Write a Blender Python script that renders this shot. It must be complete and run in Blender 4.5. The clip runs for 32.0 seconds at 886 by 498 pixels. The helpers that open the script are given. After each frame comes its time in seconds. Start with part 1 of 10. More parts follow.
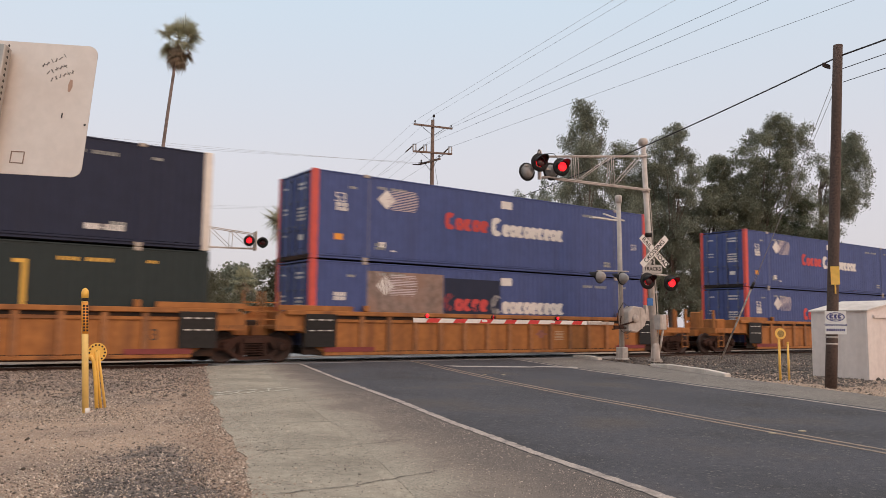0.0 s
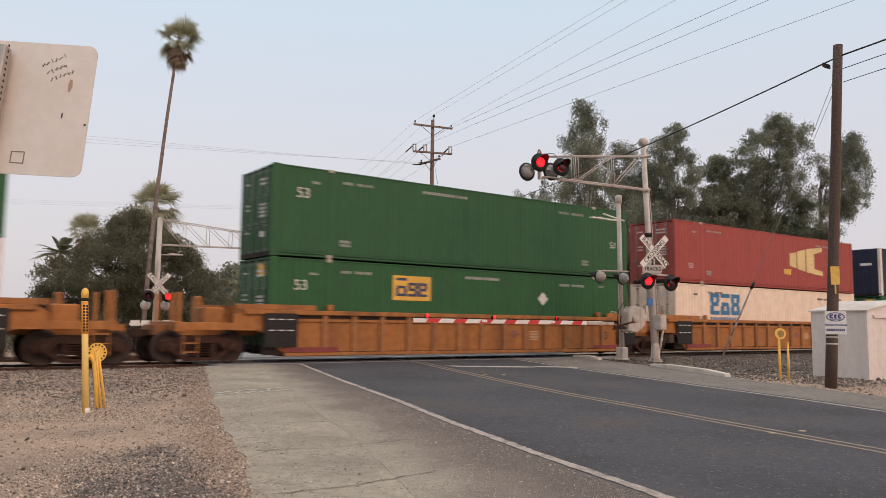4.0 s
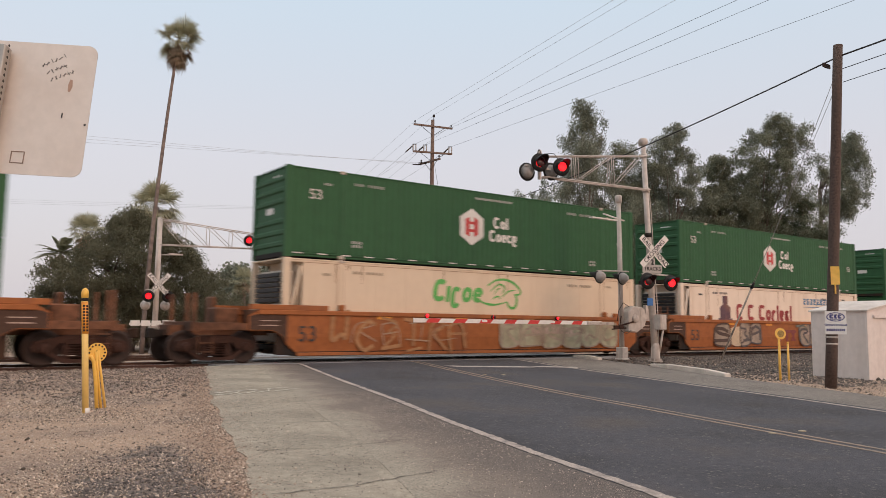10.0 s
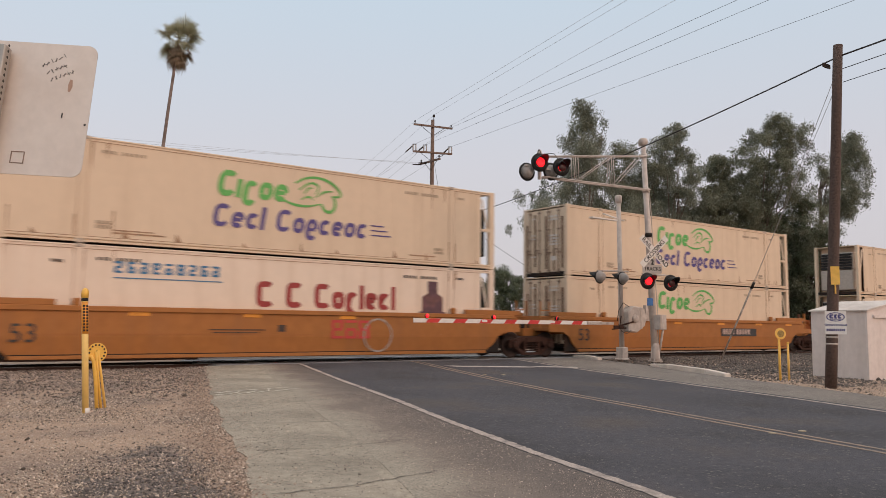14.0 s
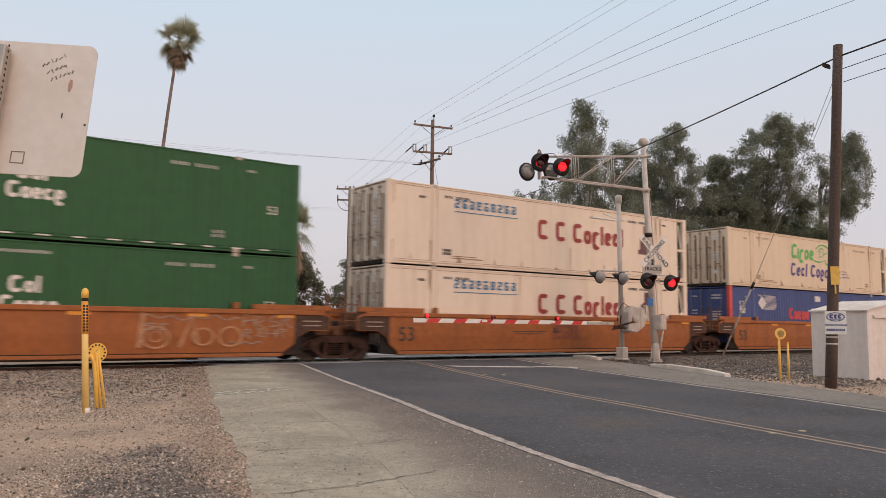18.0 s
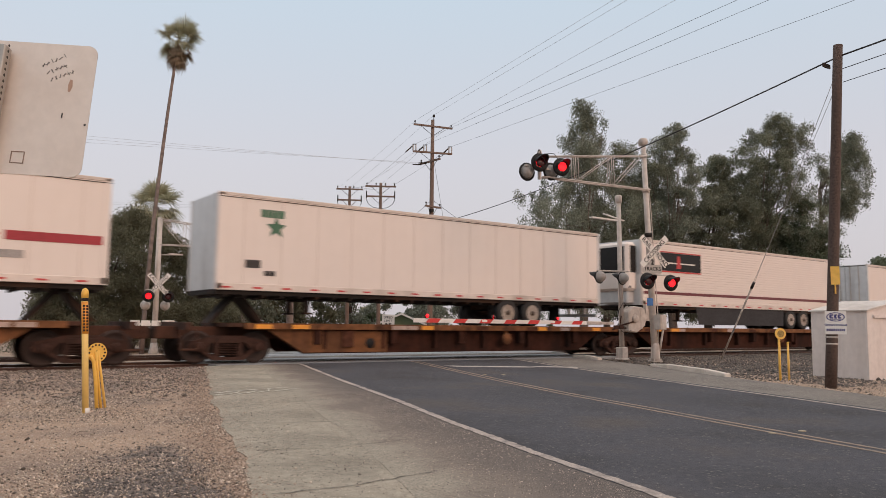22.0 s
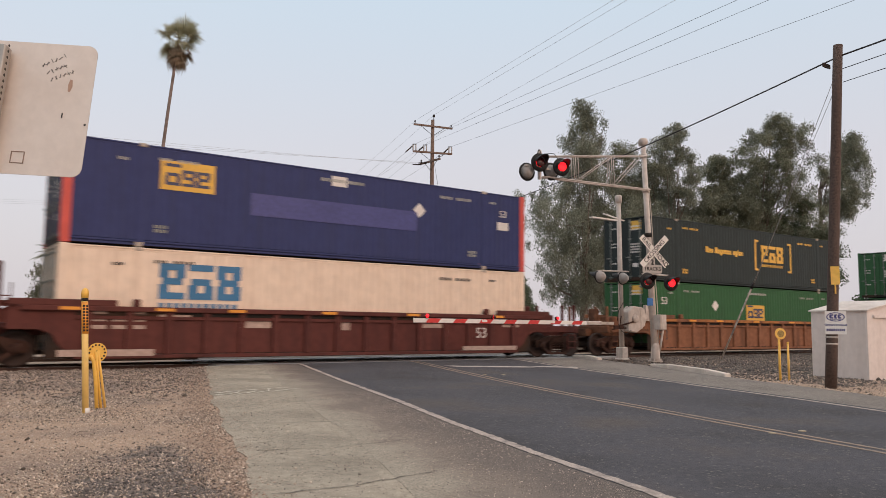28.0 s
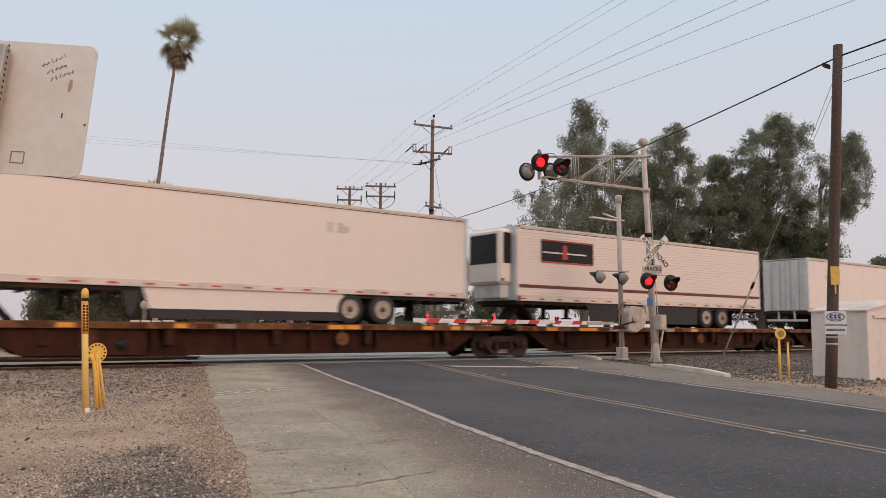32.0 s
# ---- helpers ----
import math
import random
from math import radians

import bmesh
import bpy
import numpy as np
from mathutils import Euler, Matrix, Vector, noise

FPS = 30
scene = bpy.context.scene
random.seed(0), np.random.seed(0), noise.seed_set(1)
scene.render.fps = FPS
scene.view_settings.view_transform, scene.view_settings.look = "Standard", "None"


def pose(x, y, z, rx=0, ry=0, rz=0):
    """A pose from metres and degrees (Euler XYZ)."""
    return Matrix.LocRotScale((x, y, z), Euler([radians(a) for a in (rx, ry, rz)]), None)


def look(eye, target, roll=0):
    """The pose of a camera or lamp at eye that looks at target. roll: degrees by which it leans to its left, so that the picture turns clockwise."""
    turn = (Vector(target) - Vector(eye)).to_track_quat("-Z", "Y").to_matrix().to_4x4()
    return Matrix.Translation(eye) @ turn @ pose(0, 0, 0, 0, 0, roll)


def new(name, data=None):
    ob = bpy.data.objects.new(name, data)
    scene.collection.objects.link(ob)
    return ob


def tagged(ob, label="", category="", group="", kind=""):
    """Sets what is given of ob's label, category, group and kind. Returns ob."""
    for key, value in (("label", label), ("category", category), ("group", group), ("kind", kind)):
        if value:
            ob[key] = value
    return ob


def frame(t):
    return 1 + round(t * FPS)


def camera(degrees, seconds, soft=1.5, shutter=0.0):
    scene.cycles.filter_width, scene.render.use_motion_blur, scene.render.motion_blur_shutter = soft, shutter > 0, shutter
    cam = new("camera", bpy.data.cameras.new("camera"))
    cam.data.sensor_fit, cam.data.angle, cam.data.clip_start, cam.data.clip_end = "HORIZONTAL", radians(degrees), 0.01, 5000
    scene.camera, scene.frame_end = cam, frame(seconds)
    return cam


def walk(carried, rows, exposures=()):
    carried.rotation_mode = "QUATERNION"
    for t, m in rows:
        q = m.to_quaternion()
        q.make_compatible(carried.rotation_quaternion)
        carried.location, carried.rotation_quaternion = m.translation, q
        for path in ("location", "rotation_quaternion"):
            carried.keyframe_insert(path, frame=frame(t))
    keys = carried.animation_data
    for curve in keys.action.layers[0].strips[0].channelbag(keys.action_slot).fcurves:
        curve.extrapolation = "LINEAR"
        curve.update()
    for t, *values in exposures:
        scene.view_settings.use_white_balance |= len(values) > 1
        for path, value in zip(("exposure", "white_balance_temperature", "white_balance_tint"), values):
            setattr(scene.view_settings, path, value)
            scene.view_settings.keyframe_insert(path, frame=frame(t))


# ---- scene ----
# ---- camera ----
CAM_EYE = (0.0, 0.0, 1.19)
CAM_AIM = (5.82109, 8.07052, 2.18076)
cam = camera(60.0, 32.0, soft=0.65, shutter=0.2)
walk(cam, [(0.0, look(CAM_EYE, CAM_AIM, 0.64)), (32.0, look(CAM_EYE, CAM_AIM, 0.64))],
     exposures=[(0.0, -0.02), (7.5, -0.02), (11.0, -0.06), (12.0, -0.1), (13.0, -0.15), (14.0, -0.16), (17.0, -0.1), (19.0, -0.07), (22.0, -0.14), (24.5, -0.11), (26.0, -0.05), (30.2, -0.06), (31.0, -0.12), (32.0, -0.15)])

# ---- world, sun ----
world = bpy.data.worlds.new("hazy_evening_sky")
scene.world = world
world.use_nodes = True
wn, wl = world.node_tree.nodes, world.node_tree.links
wn.clear()
w_out = wn.new("ShaderNodeOutputWorld")
w_bg = wn.new("ShaderNodeBackground")
w_sky = wn.new("ShaderNodeTexSky")
w_sky.sky_type = "NISHITA"
w_sky.sun_disc = False
w_sky.sun_elevation = radians(22)
w_sky.sun_rotation = radians(168)
w_sky.dust_density = 4.0
w_sky.air_density = 1.5
w_mul = wn.new("ShaderNodeVectorMath")
w_mul.operation = "SCALE"
w_mul.inputs["Scale"].default_value = 0.10
w_tc = wn.new("ShaderNodeTexCoord")
w_sep = wn.new("ShaderNodeSeparateXYZ")
w_ramp = wn.new("ShaderNodeValToRGB")
w_ramp.color_ramp.elements[0].position = 0.0
w_ramp.color_ramp.elements[0].color = (0.80, 0.735, 0.77, 1)
w_ramp.color_ramp.elements[1].position = 1.0
w_ramp.color_ramp.elements[1].color = (1.75, 1.66, 1.58, 1)
for at, colour in ((0.2, (0.82, 0.80, 0.87)), (0.42, (0.735, 0.86, 0.985)), (0.62, (1.08, 1.10, 1.13))):
    e = w_ramp.color_ramp.elements.new(at)
    e.color = (*colour, 1)
w_mix = wn.new("ShaderNodeMix")
w_mix.data_type = "RGBA"
w_mix.inputs["Factor"].default_value = 0.82
wl.new(w_tc.outputs["Generated"], w_sep.inputs[0])
wl.new(w_sep.outputs["Z"], w_ramp.inputs[0])
wl.new(w_sky.outputs[0], w_mul.inputs[0])
wl.new(w_mul.outputs[0], w_mix.inputs["A"])
wl.new(w_ramp.outputs[0], w_mix.inputs["B"])
wl.new(w_mix.outputs["Result"], w_bg.inputs["Color"])
w_bg.inputs["Strength"].default_value = 1.0
wl.new(w_bg.outputs[0], w_out.inputs[0])

sun_data = bpy.data.lights.new("low_evening_sun", "SUN")
sun_data.energy = 0.95
sun_data.angle = radians(28)
sun_data.color = (1.0, 0.53, 0.33)
sun = new("low_evening_sun", sun_data)
sun.matrix_world = look((0, 0, 0), (-0.15, 1.0, -0.5))


# ---- materials ----
MATS = {}


def surf(name, col, rough=0.6, metal=0.0, var=0.18, fine=9.0, coarse=0.7, stain=None, amount=0.35,
         streak=False, bump=0.15, rand=0.0, spec=0.5, island=0.0):
    """A painted, worn, rusty or mineral surface with grain and stains at two scales."""
    if name in MATS:
        return MATS[name]
    m = bpy.data.materials.new(name)
    m.use_nodes = True
    n, l = m.node_tree.nodes, m.node_tree.links
    b = n["Principled BSDF"]
    b.inputs["Metallic"].default_value = metal
    b.inputs["Specular IOR Level"].default_value = spec
    tc, oi = n.new("ShaderNodeTexCoord"), n.new("ShaderNodeObjectInfo")
    off = n.new("ShaderNodeVectorMath")
    off.operation = "MULTIPLY_ADD"
    off.inputs[1].default_value = (53.0, 31.0, 17.0)
    l.new(oi.outputs["Random"], off.inputs[0])
    l.new(tc.outputs["Object"], off.inputs[2])
    n1, n2 = n.new("ShaderNodeTexNoise"), n.new("ShaderNodeTexNoise")
    n1.inputs["Scale"].default_value, n1.inputs["Detail"].default_value = fine, 6
    n2.inputs["Scale"].default_value, n2.inputs["Detail"].default_value = coarse, 5
    l.new(off.outputs[0], n1.inputs["Vector"])
    if streak:
        mp = n.new("ShaderNodeMapping")
        mp.inputs["Scale"].default_value = (2.6, 2.6, 0.28)
        l.new(off.outputs[0], mp.inputs["Vector"])
        l.new(mp.outputs[0], n2.inputs["Vector"])
    else:
        l.new(off.outputs[0], n2.inputs["Vector"])
    r1 = n.new("ShaderNodeValToRGB")
    r1.color_ramp.elements[0].position, r1.color_ramp.elements[1].position = 0.3, 0.7
    r1.color_ramp.elements[0].color = (*[c * (1 - var) for c in col], 1)
    r1.color_ramp.elements[1].color = (*[min(1, c * (1 + var)) for c in col], 1)
    l.new(n1.outputs["Fac"], r1.inputs[0])
    r2 = n.new("ShaderNodeValToRGB")
    r2.color_ramp.elements[0].position, r2.color_ramp.elements[1].position = 0.48, 0.72
    r2.color_ramp.elements[0].color = (0, 0, 0, 1)
    r2.color_ramp.elements[1].color = (amount, amount, amount, 1)
    l.new(n2.outputs["Fac"], r2.inputs[0])
    mx = n.new("ShaderNodeMix")
    mx.data_type = "RGBA"
    l.new(r2.outputs[0], mx.inputs["Factor"])
    l.new(r1.outputs[0], mx.inputs["A"])
    mx.inputs["B"].default_value = (*(stain or [c * 0.55 for c in col]), 1)
    last = mx.outputs["Result"]
    if rand or island:
        hsv = n.new("ShaderNodeHueSaturation")
        mr = n.new("ShaderNodeMapRange")
        k = rand or island
        mr.inputs["To Min"].default_value, mr.inputs["To Max"].default_value = 1 - k, 1 + k
        if island:
            gi = n.new("ShaderNodeNewGeometry")
            l.new(gi.outputs["Random Per Island"], mr.inputs["Value"])
        else:
            l.new(oi.outputs["Random"], mr.inputs["Value"])
        l.new(mr.outputs[0], hsv.inputs["Value"])
        l.new(last, hsv.inputs["Color"])
        last = hsv.outputs[0]
    l.new(last, b.inputs["Base Color"])
    rr = n.new("ShaderNodeMapRange")
    rr.inputs["To Min"].default_value, rr.inputs["To Max"].default_value = max(0.05, rough - 0.12), min(1, rough + 0.12)
    l.new(n2.outputs["Fac"], rr.inputs["Value"])
    l.new(rr.outputs[0], b.inputs["Roughness"])
    if bump:
        bp = n.new("ShaderNodeBump")
        bp.inputs["Strength"].default_value, bp.inputs["Distance"].default_value = bump, 0.02
        l.new(n1.outputs["Fac"], bp.inputs["Height"])
        l.new(bp.outputs[0], b.inputs["Normal"])
    MATS[name] = m
    return m


def blend_mat(name, colours, grain=60.0):
    """Paving that wears from one surface into another across its width, in ragged specks."""
    m = bpy.data.materials.new(name)
    m.use_nodes = True
    n, l = m.node_tree.nodes, m.node_tree.links
    b = n["Principled BSDF"]
    b.inputs["Roughness"].default_value = 0.92
    b.inputs["Specular IOR Level"].default_value = 0.25
    at = n.new("ShaderNodeAttribute")
    at.attribute_name = "cross"
    tc = n.new("ShaderNodeTexCoord")
    total = at.outputs["Fac"]
    for s, k in ((1.1, 0.75), (9.0, 0.35), (grain, 0.55)):
        z = n.new("ShaderNodeTexNoise")
        z.inputs["Scale"].default_value, z.inputs["Detail"].default_value = s, 5
        l.new(tc.outputs["Object"], z.inputs["Vector"])
        q = n.new("ShaderNodeMath")
        q.operation = "MULTIPLY_ADD"
        q.inputs[1].default_value = k
        l.new(z.outputs["Fac"], q.inputs[0])
        l.new(total, q.inputs[2])
        total = q.outputs[0]
        last_noise = z
    r = n.new("ShaderNodeValToRGB")
    while len(r.color_ramp.elements) < len(colours):
        r.color_ramp.elements.new(0.5)
    for e, (p, c) in zip(r.color_ramp.elements, colours):
        e.position, e.color = p, (*c, 1)
    h = n.new("ShaderNodeMapRange")
    h.inputs["From Min"].default_value, h.inputs["From Max"].default_value = 0.6, 2.05
    l.new(total, h.inputs["Value"])
    l.new(h.outputs[0], r.inputs[0])
    hs = n.new("ShaderNodeHueSaturation")
    g = n.new("ShaderNodeMapRange")
    g.inputs["From Min"].default_value, g.inputs["From Max"].default_value = 0.25, 0.75
    g.inputs["To Min"].default_value, g.inputs["To Max"].default_value = 0.45, 1.6
    l.new(last_noise.outputs["Fac"], g.inputs["Value"])
    l.new(g.outputs[0], hs.inputs["Value"])
    l.new(r.outputs[0], hs.inputs["Color"])
    l.new(hs.outputs[0], b.inputs["Base Color"])
    bp = n.new("ShaderNodeBump")
    bp.inputs["Strength"].default_value, bp.inputs["Distance"].default_value = 0.6, 0.02
    l.new(last_noise.outputs["Fac"], bp.inputs["Height"])
    l.new(bp.outputs[0], b.inputs["Normal"])
    return m


def glow(name, col, strength):
    if name in MATS:
        return MATS[name]
    m = bpy.data.materials.new(name)
    m.use_nodes = True
    b = m.node_tree.nodes["Principled BSDF"]
    b.inputs["Base Color"].default_value = (*col, 1)
    b.inputs["Emission Color"].default_value = (*col, 1)
    b.inputs["Emission Strength"].default_value = strength
    MATS[name] = m
    return m


def leafy(name, col, col2, shine=0.5):
    """Leaves: two greens mixed leaf by leaf, a little light through them."""
    if name in MATS:
        return MATS[name]
    m = bpy.data.materials.new(name)
    m.use_nodes = True
    n, l = m.node_tree.nodes, m.node_tree.links
    b = n["Principled BSDF"]
    b.inputs["Roughness"].default_value = shine
    gi = n.new("ShaderNodeNewGeometry")
    tc, nz = n.new("ShaderNodeTexCoord"), n.new("ShaderNodeTexNoise")
    nz.inputs["Scale"].default_value = 0.6
    l.new(tc.outputs["Object"], nz.inputs["Vector"])
    ad = n.new("ShaderNodeMath")
    ad.operation = "MULTIPLY_ADD"
    ad.inputs[1].default_value = 0.5
    l.new(gi.outputs["Random Per Island"], ad.inputs[0])
    ad2 = n.new("ShaderNodeMath")
    ad2.operation = "SUBTRACT"
    l.new(nz.outputs["Fac"], ad2.inputs[0])
    ad2.inputs[1].default_value = 0.25
    l.new(ad2.outputs[0], ad.inputs[2])
    mx = n.new("ShaderNodeMix")
    mx.data_type = "RGBA"
    mx.inputs["A"].default_value, mx.inputs["B"].default_value = (*col, 1), (*col2, 1)
    l.new(ad.outputs[0], mx.inputs["Factor"])
    l.new(mx.outputs["Result"], b.inputs["Base Color"])
    tr, sh = n.new("ShaderNodeBsdfTranslucent"), n.new("ShaderNodeMixShader")
    l.new(mx.outputs["Result"], tr.inputs["Color"])
    sh.inputs[0].default_value = 0.42
    l.new(b.outputs[0], sh.inputs[1])
    l.new(tr.outputs[0], sh.inputs[2])
    l.new(sh.outputs[0], n["Material Output"].inputs[0])
    MATS[name] = m
    return m


def ground_mat(name, layers, bump=0.6, fine=40.0, coarse=0.35, speck=None, tar=None):
    """Loose or paved ground: colours blended by coarse noise, fine grain, light and dark specks."""
    m = bpy.data.materials.new(name)
    m.use_nodes = True
    n, l = m.node_tree.nodes, m.node_tree.links
    b = n["Principled BSDF"]
    b.inputs["Roughness"].default_value = 0.92
    b.inputs["Specular IOR Level"].default_value = 0.25
    tc = n.new("ShaderNodeTexCoord")
    n1, n2, n3 = [n.new("ShaderNodeTexNoise") for _ in range(3)]
    for q, s, d in ((n1, coarse, 6), (n2, fine, 4), (n3, fine * 0.11, 6)):
        q.inputs["Scale"].default_value, q.inputs["Detail"].default_value = s, d
        l.new(tc.outputs["Object"], q.inputs["Vector"])
    r = n.new("ShaderNodeValToRGB")
    while len(r.color_ramp.elements) < len(layers):
        r.color_ramp.elements.new(0.5)
    for e, (p, c) in zip(r.color_ramp.elements, layers):
        e.position, e.color = p, (*c, 1)
    l.new(n1.outputs["Fac"], r.inputs[0])
    g = n.new("ShaderNodeMapRange")
    g.inputs["From Min"].default_value, g.inputs["From Max"].default_value = 0.25, 0.75
    g.inputs["To Min"].default_value, g.inputs["To Max"].default_value = 0.72, 1.28
    l.new(n2.outputs["Fac"], g.inputs["Value"])
    g3 = n.new("ShaderNodeMapRange")
    g3.inputs["From Min"].default_value, g3.inputs["From Max"].default_value = 0.3, 0.7
    g3.inputs["To Min"].default_value, g3.inputs["To Max"].default_value = 0.86, 1.14
    l.new(n3.outputs["Fac"], g3.inputs["Value"])
    mm = n.new("ShaderNodeMath")
    mm.operation = "MULTIPLY"
    l.new(g.outputs[0], mm.inputs[0])
    l.new(g3.outputs[0], mm.inputs[1])
    hs = n.new("ShaderNodeHueSaturation")
    l.new(r.outputs[0], hs.inputs["Color"])
    l.new(mm.outputs[0], hs.inputs["Value"])
    last = hs.outputs[0]
    if speck:
        v = n.new("ShaderNodeTexVoronoi")
        v.inputs["Scale"].default_value = speck[0]
        l.new(tc.outputs["Object"], v.inputs["Vector"])
        bw = n.new("ShaderNodeSeparateColor")
        l.new(v.outputs["Color"], bw.inputs[0])
        rs = n.new("ShaderNodeValToRGB")
        rs.color_ramp.elements[0].position, rs.color_ramp.elements[1].position = speck[1], speck[1] + 0.04
        l.new(bw.outputs[0], rs.inputs[0])
        mx = n.new("ShaderNodeMix")
        mx.data_type = "RGBA"
        l.new(rs.outputs[0], mx.inputs["Factor"])
        l.new(last, mx.inputs["A"])
        mx.inputs["B"].default_value = (*speck[2], 1)
        last = mx.outputs["Result"]
    if tar:
        # old tar worn through the surface, with a ragged rim
        at = n.new("ShaderNodeAttribute")
        at.attribute_name = "tar"
        n4 = n.new("ShaderNodeTexNoise")
        n4.inputs["Scale"].default_value, n4.inputs["Detail"].default_value = 5.0, 8
        l.new(tc.outputs["Object"], n4.inputs["Vector"])
        sm = n.new("ShaderNodeMath")
        sm.operation = "MULTIPLY_ADD"
        sm.inputs[1].default_value = 1.6
        l.new(n4.outputs["Fac"], sm.inputs[0])
        l.new(at.outputs["Fac"], sm.inputs[2])
        rt_ = n.new("ShaderNodeMapRange")
        rt_.inputs["From Min"].default_value, rt_.inputs["From Max"].default_value = 1.05, 1.55
        l.new(sm.outputs[0], rt_.inputs["Value"])
        mt = n.new("ShaderNodeMix")
        mt.data_type = "RGBA"
        l.new(rt_.outputs[0], mt.inputs["Factor"])
        l.new(last, mt.inputs["A"])
        mt.inputs["B"].default_value = (*tar, 1)
        last = mt.outputs["Result"]
    l.new(last, b.inputs["Base Color"])
    bp = n.new("ShaderNodeBump")
    bp.inputs["Strength"].default_value, bp.inputs["Distance"].default_value = bump, 0.02
    l.new(n2.outputs["Fac"], bp.inputs["Height"])
    l.new(bp.outputs[0], b.inputs["Normal"])
    return m


RUST = (0.10, 0.045, 0.022)
DARK = surf("dark_greasy_steel", (0.022, 0.018, 0.016), 0.75, 0.0, spec=0.2, stain=RUST, amount=0.6)
TRUCK = surf("rust_brown_cast_steel", (0.052, 0.025, 0.018), 0.8, 0.0, spec=0.2, var=0.3, stain=(0.024, 0.017, 0.014), amount=0.8)
WHEEL = surf("worn_wheel_steel", (0.034, 0.019, 0.015), 0.7, 0.1, stain=(0.02, 0.014, 0.012), amount=0.6)
GALV = surf("weathered_aluminium_paint", (0.50, 0.44, 0.395), 0.55, 0.0, var=0.14, fine=7, coarse=1.6, stain=(0.22, 0.175, 0.145), amount=0.75, streak=True)
BLACK = surf("black_enamel", (0.016, 0.015, 0.015), 0.5, var=0.25, spec=0.25)
WHITE = surf("white_sign_paint", (0.72, 0.69, 0.65), 0.5, var=0.05, stain=(0.5, 0.43, 0.36), amount=0.3)
RED_REFL = surf("red_reflective_sheet", (0.55, 0.035, 0.03), 0.4, var=0.1)
YELLOW = surf("yellow_marker_paint", (0.80, 0.47, 0.085), 0.45, var=0.1, stain=(0.72, 0.50, 0.2), amount=0.4)
DECAL_W = surf("white_decal", (0.68, 0.64, 0.60), 0.5, var=0.08, stain=(0.4, 0.36, 0.33), amount=0.3)
DECAL_Y = surf("yellow_decal", (0.72, 0.42, 0.06), 0.5, var=0.08)
DECAL_R = surf("red_decal", (0.52, 0.05, 0.045), 0.5, var=0.1)
DECAL_K = surf("black_decal", (0.03, 0.028, 0.028), 0.5, var=0.2)
DECAL_B = surf("blue_decal", (0.03, 0.16, 0.32), 0.5, var=0.1)
DECAL_P = surf("purple_decal", (0.075, 0.055, 0.22), 0.5, var=0.1)
DECAL_G = surf("bright_green_decal", (0.10, 0.40, 0.09), 0.5, var=0.1)
DECAL_O = surf("orange_decal", (0.75, 0.30, 0.03), 0.45, var=0.1)
WOOD_POLE = surf("creosoted_pole_wood", (0.075, 0.048, 0.038), 0.85, var=0.35, fine=22, stain=(0.15, 0.11, 0.09), amount=0.5, streak=True, bump=0.5)
WOOD_GREY = surf("weathered_pole_wood", (0.17, 0.115, 0.09), 0.85, var=0.3, fine=18, streak=True, bump=0.4)
RUBBER = surf("tyre_rubber", (0.025, 0.024, 0.024), 0.8)
LAMP_ON = glow("lit_red_lens", (1.0, 0.010, 0.016), 2.6)
LAMP_OFF = surf("dark_red_lens", (0.06, 0.008, 0.010), 0.2, var=0.1, bump=0)


# ---- mesh helpers ----
def box(bm, x0, x1, y0, y1, z0, z1):
    v = [bm.verts.new((x, y, z)) for x in (x0, x1) for y in (y0, y1) for z in (z0, z1)]
    for f in ((0, 1, 3, 2), (4, 6, 7, 5), (0, 4, 5, 1), (2, 3, 7, 6), (0, 2, 6, 4), (1, 5, 7, 3)):
        bm.faces.new([v[i] for i in f])
    return v


def prism(bm, pts, y0, y1):
    """A polygon of (x, z) points pushed through from y0 to y1 (y0 < y1, points counter-clockwise seen from -y)."""
    a = [bm.verts.new((x, y0, z)) for x, z in pts]
    b = [bm.verts.new((x, y1, z)) for x, z in pts]
    bm.faces.new(a)
    bm.faces.new(b[::-1])
    for i in range(len(pts)):
        j = (i + 1) % len(pts)
        bm.faces.new((a[j], a[i], b[i], b[j]))


def tube(bm, p0, p1, r0, r1=None, seg=10, caps=True):
    p0, p1 = Vector(p0), Vector(p1)
    r1 = r0 if r1 is None else r1
    d = (p1 - p0).normalized()
    a = d.orthogonal().normalized()
    b = d.cross(a)
    rings = []
    for p, r in ((p0, r0), (p1, r1)):
        rings.append([bm.verts.new(p + r * (math.cos(k * math.tau / seg) * a + math.sin(k * math.tau / seg) * b)) for k in range(seg)])
    for k in range(seg):
        j = (k + 1) % seg
        f = bm.faces.new((rings[0][k], rings[0][j], rings[1][j], rings[1][k]))
        f.smooth = True
    if caps:
        bm.faces.new(rings[0][::-1])
        bm.faces.new(rings[1])


